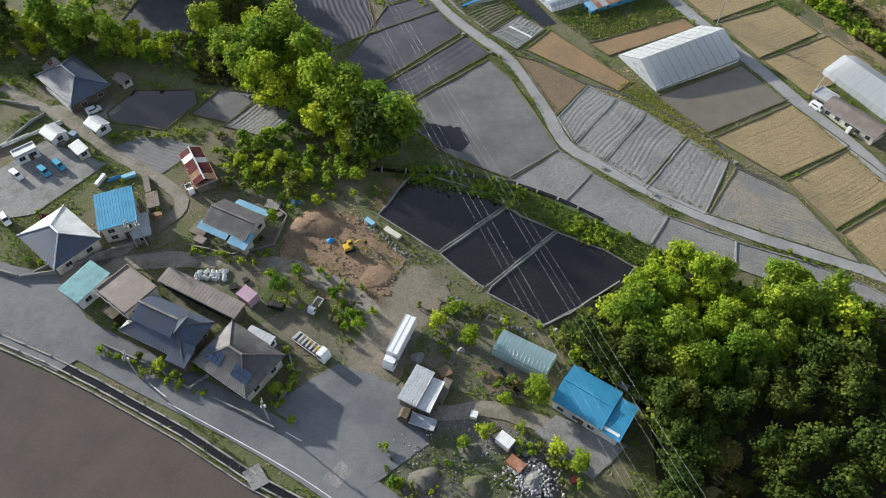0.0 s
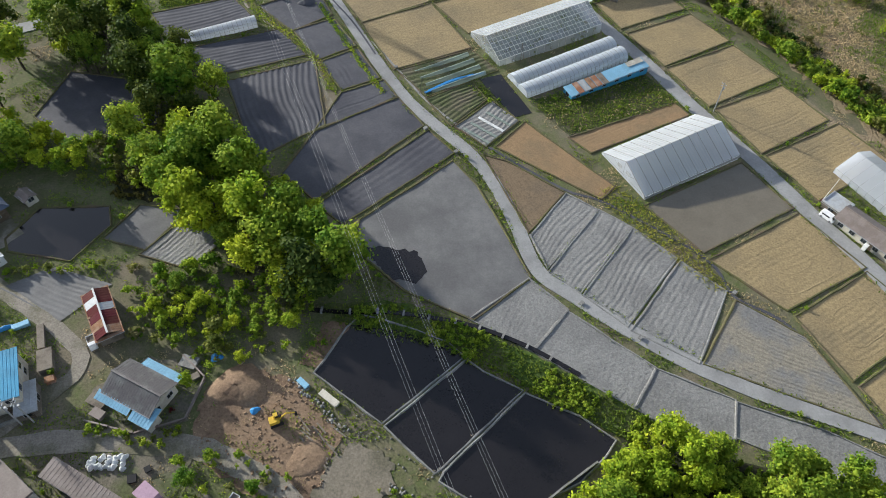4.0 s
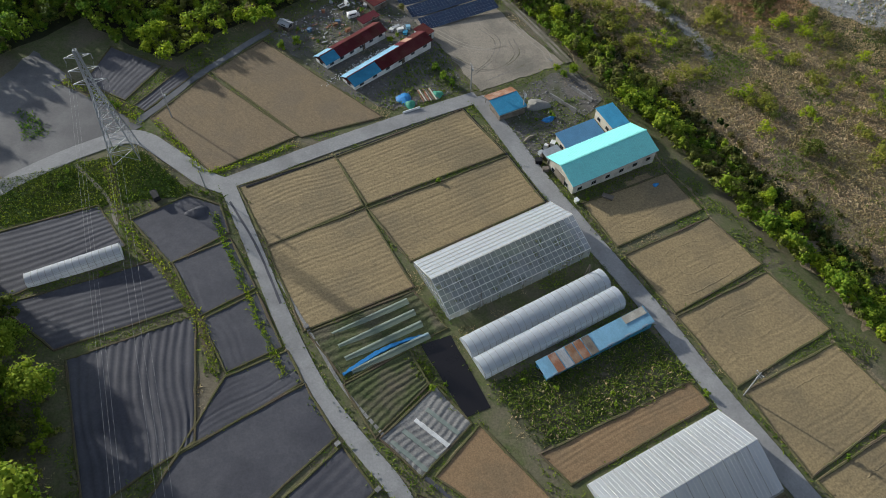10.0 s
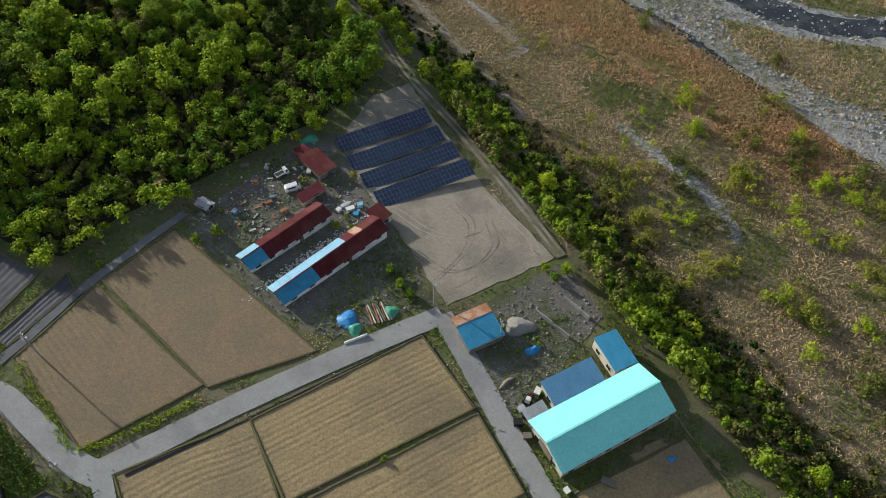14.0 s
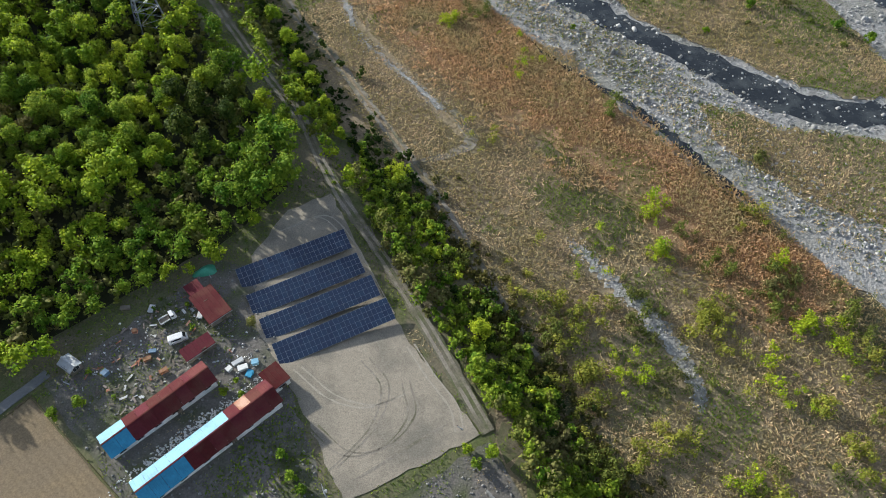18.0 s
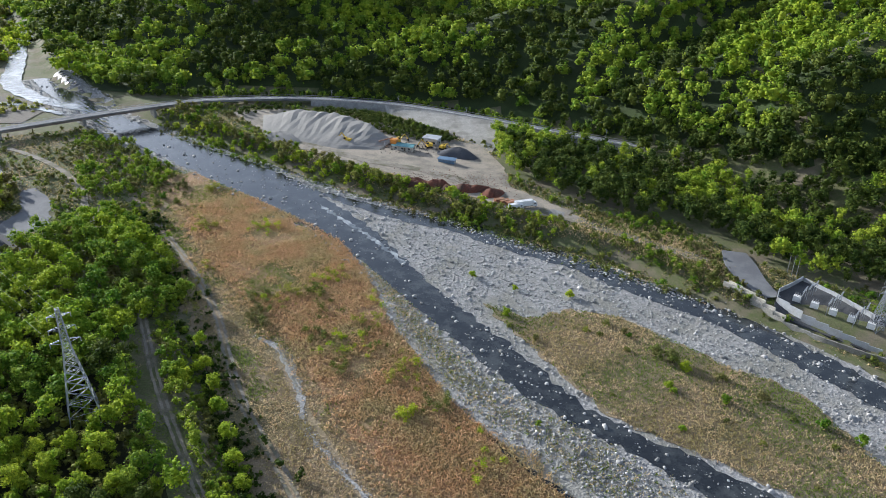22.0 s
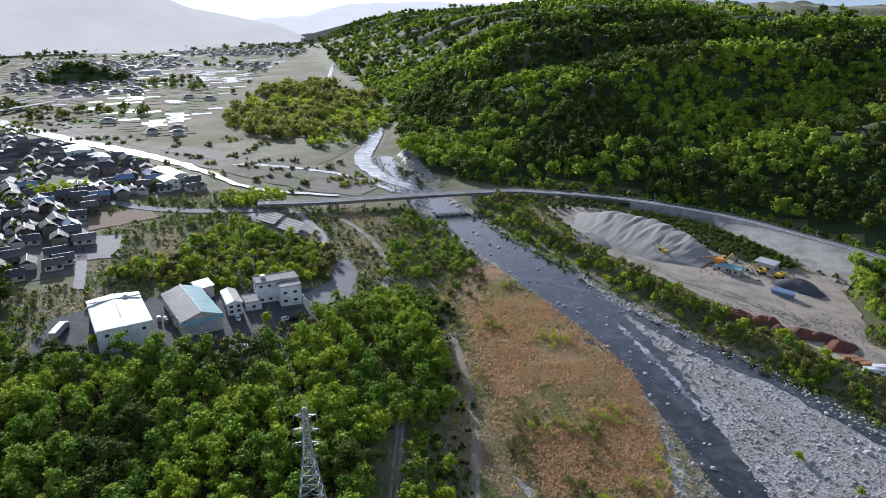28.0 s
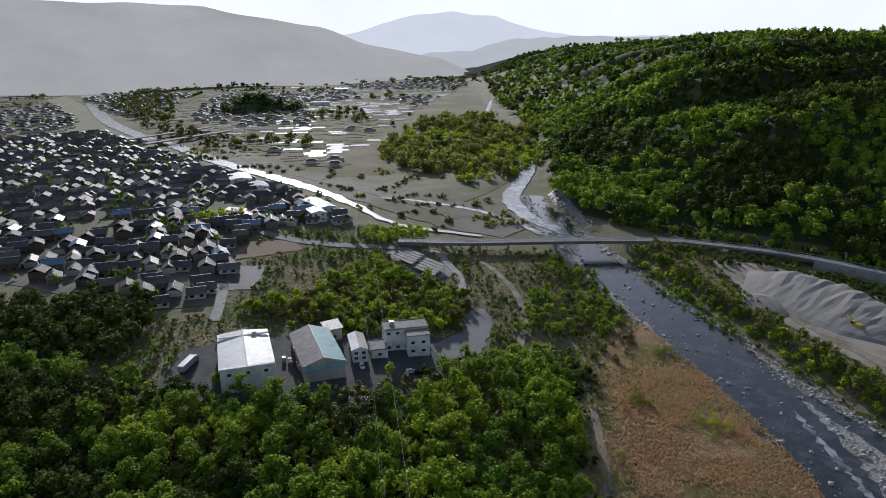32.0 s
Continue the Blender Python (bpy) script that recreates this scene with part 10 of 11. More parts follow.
patch("substation_yard", [(134, 476), (141, 469), (152, 460), (163, 451.5), (190, 436), (196, 452), (172, 470), (162, 487), (155, 499), (141, 489)], "dark_asphalt", 1.0, 2, 0.1, 1.6, "dark gravel yard of a substation", "yard")
strip("service_road", [(137, 522), (135, 510), (134, 497), (137, 483)], [10, 13, 12, 6], "asphalt", 0.9, 1.6, 2, 0.1, 2, "grey service ramp down to the substation", "road", seed=52)
low_wall("wall_river", [(121, 492), (128, 482), (136, 471), (146, 461), (156, 453.5), (168, 446), (196, 431)], 2.2, 0.6, "stained_wall", "concrete river wall of the substation")
low_wall("wall_parapet", [(122.5, 491), (129, 481.5), (136.5, 471.5)], 3.0, 0.5, "plaster", "pale sunlit parapet beside the ramp")
low_wall("wall_substation", [(155, 498), (147.5, 492), (140.5, 487), (136.5, 480), (142, 471), (152, 461.5), (162, 453)], 2.8, 0.25, "sheet", "pale blue-grey fence wall round the switchgear")
low_wall("wall_substation", [(155, 498), (162, 486), (168, 470)], 2.6, 0.2, "sheet", "pale fence behind the switchgear")
for i in range(5):
    x, y = 144.5 + 4.6 * i, 481 - 4.4 * i
    t = thing("transformer", x, y, -40, "pale grey transformer with insulators", "transformer", "substation transformers", dz=0.9)
    part("tank", Mb().box((0, 0, 1.2), (2.6, 1.8, 2.2), 0, 0.95), "white", t)
    for k in (-0.8, 0, 0.8):
        part("bushing", Mb().rod((k, 0, 2.2), (k, 0, 3.6), 0.14, 6), "pole", t)
    part("radiator", Mb().box((0, 1.1, 1.2), (2.2, 0.4, 1.7)), "sheet", t)
for i in range(9):
    u, v = i % 3, i // 3
    t = thing("gantry", 147.5 + v * 5.5 + u * 3.4, 487 - v * 8.0 + u * 2.6 - 5, 48, "grey steel switchgear gantry on posts", "gantry", "substation gantries", dz=0.9)
    part("post", Mb().rod((-2.6, 0, -0.3), (-2.6, 0, 4.6), 0.12, 4), "steel", t)
    part("post", Mb().rod((2.6, 0, -0.3), (2.6, 0, 4.6), 0.12, 4), "steel", t)
    part("beam", Mb().box((0, 0, 4.6), (5.8, 0.35, 0.35)), "steel", t)
    for k in (-1.6, 0, 1.6):
        part("insulator", Mb().rod((k, 0, 4.5), (k, 0, 3.3), 0.1, 5), "white", t)
for i in range(3):
    t = thing("slim_post", 151.0 + 1.2 * i, 503 - 1.4 * i, 0, "slim pale post behind the substation fence", "post", "substation posts")
    part("post", Mb().rod((0, 0, -0.3), (0, 0, 9.5), 0.11, 5), "pole", t)
house("switch_house", 176, 452, 7, 4.5, -38, 3.0, "flat", 0, "white", "sheet", "small pale switch house", "hut", nf=2, ns=1, over=0.2, dz=0.9)
pylon(165, 464, 20, 21, 4.0, "small lattice mast in the substation")
# ---- factory, lane and bridge head ----
FY = [(-214, 420), (-232, 444), (-222, 470), (-196, 490), (-180, 512), (-160, 520), (-143, 490), (-138, 470), (-150, 452), (-170, 441), (-196, 424)]
patch("factory_yard", FY, "dark_asphalt", 0.12, 4, 0.1, 0.3, "dark asphalt factory yard", "yard")
for i in range(9):
    a, b = (-171 + i * 2.1, 457.5 + i * 0.5), (-174.2 + i * 2.1, 462.0 + i * 0.5)
    strip("parking_line", [a, b], 0.18, "white", 0.15, 0.02, 3, 0, 1, "white parking line", "road marking", seed=1)
    a, b = (-160 + i * 1.3, 466 + i * 1.7), (-155.5 + i * 1.3, 463 + i * 1.7)
    strip("parking_line", [a, b], 0.18, "white", 0.15, 0.02, 3, 0, 1, "white parking line", "road marking", seed=1)
patch("factory_track", [(-166, 508), (-153, 504), (-147.5, 518), (-158, 541), (-171, 554), (-175, 550), (-164, 526)], "asphalt", 0.14, 3, 0.8, 0.2, "pale gravel area behind the factory", "yard")
f1 = house("factory", -202.8, 450.2, 33, 18.0, -33, 7.6, "gable", 0.9, "white", "sheet", "large white factory hall with shining pale roof", "factory", over=0.3, nf=6, ns=3, pitch=0.7, ridge_mat="white")
part("roof_band", Mb().box((-11.5, 0, 8.35), (1.0, 18.4, 0.5)), "white", f1, "bright white roof band")
part("roof_band", Mb().box((16.0, 0, 8.1), (1.2, 18.4, 0.7)), "white", f1, "bright white roof band")
part("roof_vent", Mb().box((-12, 4, 8.8), (1.5, 1.5, 1.0)), "sheet", f1)
f2 = house("factory", -189.0, 471.4, 31, 14.5, -31, 5.8, "gable", 2.4, "plaster", "tile_grey", "older factory hall with grey and teal roof slopes", "factory", over=0.5, nf=5, ns=2, cover2="teal_dull", pitch=0.7, ridge_mat="white")
part("front_roof", ribbed((16.4, -8.0, 4.2), (16.4, 8.0, 4.2), (15.4, 8.0, 5.4), (15.4, -8.0, 5.4), 0.7), "teal_dull", f2)
part("shutter", Mb().box((15.6, 2.6, 2.0), (0.12, 5.0, 3.6)), "sheet", f2)
part("shutter", Mb().box((15.6, -3.4, 2.0), (0.12, 5.0, 3.6)), "sheet", f2)
f3 = house("office_block", -173.6, 503.0, 17.0, 8.4, 51, 8.6, "flat", 0, "white", "concrete", "three-storey pale blue-white office block", "office block", over=0.3, nf=5, ns=2)
part("wing", Mb().box((3.8, -7.0, 3.6), (8.4, 6.4, 8.4)), "white", f3)
part("wing_roof", Mb().box((3.8, -7.0, 7.95), (8.8, 6.8, 0.3)), "concrete", f3)
for zc in (1.8, 5.2):
    for k in (1.5, 5.5):
        part("wing_window", Mb().box((k, -10.22, zc), (1.4, 0.1, 1.0)), "glass", f3)
part("roof_tank", Mb().box((-5, 1, 9.4), (2, 2, 1.4)), "sheet", f3)
house("office", -182.0, 485.6, 15, 5.6, -38, 5.0, "gable", 1.0, "white", "sheet", "small two-storey office with cream and pale roof", "office block", over=0.3, nf=4, ns=2, cover2="plaster")
house("annex", -176.6, 491.0, 9, 6.2, -38, 3.2, "flat", 0, "white", "concrete", "low flat-roofed annex between offices", "annex", over=0.2, nf=3, ns=1)
house("shed", -200.5, 489.5, 9, 6, -30, 4.5, "mono", 0.5, "plaster", "tile_brown", "dark-roofed shed behind the factory", "shed", nf=2, ns=1)
for i in range(6):
    box_thing("machine_unit", -197 + i * 2.2, 462.5 + (i % 2), (1.6, 1.2, 1.8), -30, ("sheet", "white", "rust")[i % 3], "ventilation unit between factory halls", "machine", dz=0.1, group="units between the halls")
car(-172.5, 478.3, -35, "whitepaint", "white car before the office", dz=0.12, group="factory cars")
car(-157.0, 487.5, 60, "whitepaint", "white car on the office car park", dz=0.12, group="factory cars")
car(-154.2, 489.0, 60, "black", "dark car on the office car park", dz=0.12, group="factory cars")
lorry(-218.5, 437, 122, 12, "long pale trailer parked beside the hall", "box", "sheet", "sheet", 2.4, 3.2, dz=0.12)
heap("tank_lorry", -213.2, 427.5, 3.5, 2.4, 1.8, 122, "white", "pale round tanks in a row", 71, "tank")
for x, y, s in ((-160, 480, 0.6), (-200, 436, 0.6)):
    plant("lime", x, y, s, "trees on the factory yard")
lane = [(-122, 512), (-139, 532), (-150, 553), (-172, 579), (-202, 600), (-226, 606.5), (-244, 602)]
strip("lane", lane, 3.0, "track", 0.25, 0.3, 3, 0.2, 2, "pale curving lane to the bridge head", "road", seed=53)
strip("lane", [(-262, 586), (-240, 599), (-222, 590), (-200, 574), (-190, 560)], 4.0, "road", 0.25, 0.3, 3, 0.1, 2, "lane beside the roofed stands", "road", seed=54)
strip("bridge_road", [(-256, 590), (-290, 566), (-330, 556), (-420, 560), (-560, 590)], 7.0, "asphalt", 0.5, 0.6, 5, 0, 2, "road from the bridge into the town", "road", seed=55)
for k in range(2):
    for i in range(5):
        bx0, by0 = -241.5 + k * 18.5 + i * 1.2, 586.0 - k * 5.0 - i * 3.3
        t = thing("roofed_stand", bx0, by0, -15, "long low stand under a pale flat roof", "shed", "roofed stands", dz=0.1)
        part("roof", Mb().box((0, 0, 2.3), (17.4, 2.5, 0.18)), "concrete", t)
        part("roof_edge", Mb().box((0, -1.27, 2.25), (17.4, 0.08, 0.3)), "concrete", t)
        for j in (-8, -3, 3, 8):
            part("post", Mb().box((j, 0, 0.9), (0.16, 0.16, 2.8)), "steel", t)
patch("stand_yard", [(-258, 580), (-250, 594), (-206, 583), (-212, 560)], "concrete", 0.1, 3, 0.1, 0.3, "concrete yard of roofed stands", "yard")
# ---- the town and the far paddies ----
rs = np.random.RandomState(99)
TOWN = [(-282, 452), (-262, 474), (-290, 505), (-318, 530), (-335, 575), (-300, 600), (-345, 622), (-430, 645), (-560, 668), (-720, 700), (-900, 740), (-960, 560), (-760, 470), (-560, 430), (-400, 420)]
hxs, hys = scatter(TOWN, 12.0, 100, 0.35)
free = ~inside([(-445, 478), (-440, 516), (-396, 530), (-408, 486)], hxs, hys) & ~inside([(-400, 562), (-412, 588), (-378, 602), (-362, 568)], hxs, hys) & (rs.uniform(0, 1, len(hxs)) < 0.88)
hxs, hys = hxs[free], hys[free]
dist = np.hypot(hxs, hys - 316)
order = np.argsort(dist)
M["town_soil"] = surf("town_yards_and_plots", (0.10, 0.10, 0.085), (0.07, 0.085, 0.04), 0.12, 0.95, 0.5, (0.14, 0.13, 0.11), 0.03, bscale=0.5, bdist=0.3)
patch("town_ground", [(-276, 450), (-262, 474), (-335, 545), (-335, 576), (-300, 604), (-430, 650), (-560, 672), (-900, 745), (-970, 560), (-760, 462), (-560, 424), (-400, 412)], "town_soil", 0.2, 12, 1, 0.3, "grey streets and yards of the town", "ground")
COV = ["town_tile", "town_tile", "tile_grey", "town_tile_brown", "town_tile", "blue_grey", "town_tile"]
shared = {}
for i in order[:150]:
    k = int(rs.randint(0, 8))
    m = pose(float(hxs[i]), float(hys[i]), gzf(hxs[i], hys[i]), 0, 0, float(rs.choice([-35, 55, -30, 60]) + rs.normal(0, 6)))
    if k not in shared:
        w, d, h = 7.5 + k % 3, 6 + k % 2, (2.8, 4.8)[k % 2]
        t = thing("town_house", 0, 0, 0, "small town house with tiled roof", "house", "houses of the town", z=0)
        part("wall", Mb().box((0, 0, h / 2 - 0.5), (w, d, h + 1)), ("plaster", "greywood", "plaster", "darkwood")[k % 4], t)
        W, D = w / 2 + 0.7, d / 2 + 0.7
        part("roof_slope", ribbed((-W, -D, h - 0.3), (W, -D, h - 0.3), (W, 0, h + 1.9), (-W, 0, h + 1.9), 1.2), COV[k % 7], t)
        part("roof_slope", ribbed((W, D, h - 0.3), (-W, D, h - 0.3), (-W, 0, h + 1.9), (W, 0, h + 1.9), 1.2), COV[k % 7], t)
        part("ridge", Mb().box((0, 0, h + 1.98), (2 * W, 0.45, 0.25)), "tile_grey", t)
        part("window", Mb().box((-2, -d / 2 - 0.02, 1.5), (1.8, 0.1, 1.2)), "glass", t)
        part("window", Mb().box((2, -d / 2 - 0.02, 1.5), (1.8, 0.1, 1.2)), "glass", t)
        t.matrix_basis = m
        shared[k] = t
    else:
        copy_thing(shared[k], m)
wm, rm = [Mb(), Mb()], [Mb(), Mb(), Mb()]
for i in order[150:1100]:
    x, y, a = float(hxs[i]), float(hys[i]), float(rs.choice([-35, 55]) + rs.normal(0, 8))
    w, d, h, z = rs.uniform(6, 12), rs.uniform(5, 7.5), float(rs.choice([2.8, 2.8, 5.0])), gzf(hxs[i], hys[i])
    wm[i % 2].box((x, y, z + h / 2), (w, d, h), a)
    rm[i % 3].add([tuple((Matrix.Rotation(radians(a), 3, "Z") @ Vector(p)) + Vector((x, y, z))) for p in ((-w / 2 - 0.6, -d / 2 - 0.6, h), (w / 2 + 0.6, -d / 2 - 0.6, h), (w / 2 + 0.6, d / 2 + 0.6, h), (-w / 2 - 0.6, d / 2 + 0.6, h), (-w / 2 - 0.6, 0, h + 2), (w / 2 + 0.6, 0, h + 2))], [(0, 1, 5, 4), (2, 3, 4, 5), (0, 4, 3), (1, 2, 5), (0, 3, 2, 1)])
for k in range(2):
    setting("town_walls", wm[k], ("plaster", "greywood")[k], "walls of distant town houses", "houses", "stuff")
for k in range(3):
    setting("town_roofs", rm[k], ("town_tile", "town_tile", "town_tile_brown")[k], "roofs of distant town houses", "houses", "stuff")
tx_, ty_ = scatter(TOWN, 12, 101, 0.5)
ok = (wave(tx_, ty_, 31, 0.2) + rs.normal(0, 0.4, len(tx_)) > -0.1) & open_ground(tx_, ty_)
tx_, ty_ = tx_[ok], ty_[ok]
canopy("town_trees", tx_, ty_, "leaf", 2.8, 4.5, 90, 0.45, 5, 102, "garden trees between town houses", low=0.1, vary=0.5)
x, y = scatter([(-392, 540), (-372, 548), (-362, 570), (-380, 578)], 6, 103)
canopy("copse", x, y, "leaf_lime", 3.2, 7, 240, 0.4, 8, 104, "bright clump of trees in the town", low=0.1)
patch("town_field", [(-445, 478), (-440, 516), (-396, 530), (-408, 486)], "berm", 0.3, 6, 0.3, 0.3, "green fields between houses", "field")
patch("town_field", [(-322, 522), (-311, 560), (-291, 552), (-303, 516)], "brown", 0.3, 6, 0.3, 0.3, "bare brown field by the town", "field")
patch("town_field", [(-300, 505), (-285, 522), (-262, 500), (-275, 484)], "mud_dark", 0.3, 4, 0.3, 0.3, "dark tilled plots by the lane", "field")
patch("flooded_paddy", [(-394, 570), (-405, 584), (-380, 595), (-369, 572)], "flood", 0.4, 6, 0.4, 0.2, "flooded paddy shining between houses", "field")
strip("town_lane", [(-246, 466), (-262, 480), (-290, 503), (-322, 530)], 4.5, "road", 0.3, 0.3, 4, 0, 2, "pale lane between houses and plots", "road", seed=56)
wet, dry, green = Mb(), Mb(), Mb()
PA = [(-770, 820), (-730, 950), (-570, 915), (-470, 785), (-500, 745), (-613, 785)]
PB = [(-1060, 1090), (-1254, 1395), (-1390, 1688), (-1371, 1946), (-1081, 1826), (-890, 1478), (-760, 1250), (-740, 1030), (-810, 960)]
PC = [(-1500, 990), (-1100, 870), (-800, 785), (-480, 725), (-460, 740), (-640, 1000), (-830, 1300), (-1200, 1950), (-1700, 2100), (-2100, 1500)]
PD = [(-900, 700), (-1150, 820), (-1600, 960), (-2100, 1350), (-2500, 1250), (-1900, 700), (-960, 540)]
ca, sa = math.cos(radians(47)), math.sin(radians(47))
for i in range(-86, 64):
    for j in range(-75, 112):
        u, v = i * 21.5 + 5 * (j % 2), j * 14.5 + 3 * (i % 3)
        cx, cy = -900 + u * ca - v * sa, 1200 + u * sa + v * ca
        q = (np.array([cx]), np.array([cy]))
        if not (inside(PC, *q)[0] or inside(PD, *q)[0]) or rs.uniform() < 0.2:
            continue
        rich = inside(PA, *q)[0] or inside(PB, *q)[0]
        z = float(plane(cx, cy)) + 0.5
        kind = rs.uniform() + 0.22 * float(wave(cx, cy, 60, 0.5))
        (wet if kind < (0.34 if rich else 0.03) else dry if kind < 0.68 else green).box((cx, cy, z - 0.3), (rs.uniform(15, 20.5), rs.uniform(10, 13.6), 0.9), 47)
# Pale base paints the shine of the far flooded paddies.
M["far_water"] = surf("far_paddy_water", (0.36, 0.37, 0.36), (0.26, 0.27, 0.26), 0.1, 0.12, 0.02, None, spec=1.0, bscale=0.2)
setting("far_paddies", wet, "far_water", "flooded paddies far off in the valley, shine painted pale", "fields", "stuff")
M["far_green"] = surf("young_green_crop", (0.10, 0.15, 0.035), (0.075, 0.125, 0.028), 0.1, 0.95, 0.3, (0.15, 0.16, 0.06), 0.02, spec=0.08)
M["far_brown"] = surf("tilled_paddy_soil", (0.16, 0.13, 0.095), (0.12, 0.10, 0.075), 0.1, 0.95, 0.3, (0.20, 0.165, 0.12), 0.02, spec=0.08)
setting("far_fields", green, "far_green", "green plots far off in the valley", "fields", "stuff")
setting("far_fields", dry, "far_brown", "brown paddies far off in the valley", "fields", "stuff")
vm = [Mb(), Mb()]
vx, vy = (np.r_[a, b] for a, b in zip(scatter(PC, 30, 110, 0.5), scatter(PD, 24, 113, 0.5)))
for i in range(len(vx)):
    if wave(vx[i], vy[i], 120, 0.4) < 0.05 or inside(PA, vx[i:i + 1], vy[i:i + 1])[0]:
        continue
    a, z = 47 + rs.normal(0, 10), float(plane(vx[i], vy[i]))
    vm[0].box((vx[i], vy[i], z + 1.6), (rs.uniform(8, 15), rs.uniform(6, 9), 4), a)
    vm[1].box((vx[i], vy[i], z + 4.4), (rs.uniform(10, 16), rs.uniform(7, 10), 1.8), a, 0.35)
setting("far_farm_walls", vm[0], "plaster", "walls of far farmhouses in the valley", "houses", "stuff")
setting("far_farm_roofs", vm[1], "town_tile", "roofs of far farmhouses in the valley", "houses", "stuff")
x, y = (np.r_[a, b] for a, b in zip(scatter(PC, 26, 111, 0.5), scatter(PD, 36, 114, 0.5)))
ok = wave(x, y, 70, 1.4) > 0.45
canopy("valley_trees", x[ok], y[ok], "leaf_dull", 6, 6, 50, 1.3, 6, 112, "trees between far fields", low=0.1, vary=0.5)
x, y = scatter([(-640, 735), (-900, 800), (-1400, 1000), (-1800, 1300), (-1500, 1200), (-1000, 900), (-700, 780)], 22, 105, 0.5)
canopy("valley_trees", x, y, "leaf_dull", 6, 7, 60, 1.2, 6, 106, "trees along the side river", low=0.1, vary=0.5)
x, y = scatter([(-1100, 1900), (-1500, 1550), (-1700, 1200), (-2400, 1500), (-2300, 2300), (-1700, 2500)], 60, 107, 0.6)
canopy("valley_trees", x, y, "leaf_dull", 9, 8, 40, 2.0, 6, 108, "far tree clumps in the valley", low=0.1, vary=0.5)
heap("wooded_knoll", -985, 1045, 130, 110, 26, 20, "hill_floor", "dark wooded knoll in the valley", 12, "hill")
x, y = -985 + rs.normal(0, 34, 150), 1045 + rs.normal(0, 28, 150)
kz = 24 * np.clip(1 - np.hypot((x + 985) / 65, (y - 1045) / 55), 0, 1)
for k in range(3):
    sel = (kz >= 8 * k) & (kz < 8 * k + 8)
    canopy("knoll_wood", x[sel], y[sel], "leaf_dark", 8, 11, 60, 1.5, 5, 212 + k, "dark trees on the valley knoll", low=0.05, dz=8.0 * k)
hx2, hy2 = [], []
for k in range(120):
    u0, v0 = rs.uniform(-1700, 1300), rs.uniform(-1000, 1500)
    turn = rs.uniform() < 0.5
    for q in np.arange(0, rs.uniform(40, 130), 6.0):
        u, v = (u0 + q, v0) if turn else (u0, v0 + q)
        hx2.append(-900 + u * ca - v * sa + rs.normal(0, 1)), hy2.append(1200 + u * sa + v * ca + rs.normal(0, 1))
hx2, hy2 = np.array(hx2), np.array(hy2)
ok = inside(PC, hx2, hy2) | inside(PD, hx2, hy2)
canopy("valley_hedges", hx2[ok], hy2[ok], "leaf_dark", 4.0, 4.5, 40, 1.0, 4, 219, "dark hedges and tree rows between far fields", "hedges", low=0.05, vary=0.5)
for fbx, fby in ((-795, 772), (-742, 768)):
    fb = thing("far_bridge", fbx, fby, 102, "low road bridge over the side river", "bridge")
    part("deck", Mb().box((0, 0, 4), (130, 8, 1.2)), "concrete", fb)
    for k in (-45, -15, 15, 45):
        part("pier", Mb().box((k, 0, 1.2), (2, 6, 5)), "concrete", fb)
for x, y, w, d, r, m in ((-470, 640, 26, 16, -30, "sheet"), (-430, 628, 20, 12, -30, "white"), (-345, 612, 30, 10, -20, "blue"), (-330, 596, 14, 9, -25, "blue_grey"), (-980, 1180, 30, 18, 45, "white"), (-1250, 1480, 40, 20, 45, "sheet")):
    house("hall", x, y, w, d, r, 6, "gable", 1.0, "white", m, "pale hall among town houses", "hall", nf=5, ns=2, over=0.4, win=math.hypot(x, y) < 800)

# ---- weeds and grass on open ground ----
LAND = [(-190, 60), (-175, 225), (-120, 262), (-100, 285), (-48, 264), (-20, 268), (12, 268), (60, 175), (80, 130), (60, 60), (-20, 20), (-70, 20), (-130, 60)]
wx, wy = scatter(LAND, 0.7, 201, 0.5)
vx, vy = scatter([(-48, 264), (-100, 285), (-92, 300), (-62, 330), (-46, 345), (-50, 372), (-80, 425), (-95, 470), (-86, 476), (-50, 402), (-20, 346), (12, 288), (20, 262)], 1.0, 209, 0.5)
wx, wy = np.r_[wx, vx], np.r_[wy, vy]
ok = open_ground(wx, wy)
wx, wy = wx[ok], wy[ok]
rs = np.random.RandomState(202)
wg = wave(wx, wy, 7, 0.6) + 0.7 * wave(wx, wy, 2.9, 1.9) + rs.normal(0, 0.15, len(wx))
tufts("weeds", wx[wg > 0.35], wy[wg > 0.35], "grass", 0.35, 0.38, 203, 4, "bright green weeds on open ground", "weeds", 0.8)
tufts("weeds", wx[(wg <= 0.35) & (wg > -0.05)], wy[(wg <= 0.35) & (wg > -0.05)], "leaf", 0.32, 0.36, 204, 4, "deep green weeds on open ground", "weeds", 0.8)
tufts("dry_weeds", wx[wg < -0.95], wy[wg < -0.95], "straw", 0.25, 0.35, 205, 4, "dry weeds on open ground", "weeds", 0.8)
sel = (wg > 0.8) & (rs.uniform(0, 1, len(wx)) < 0.05)
canopy("weed_bushes", wx[sel], wy[sel], "leaf", 0.7, 0.9, 60, 0.14, 4, 206, "knee-high weeds and brambles", "weeds", low=0.02, vary=0.6)
# grass on the berms between fields
px, py = [], []
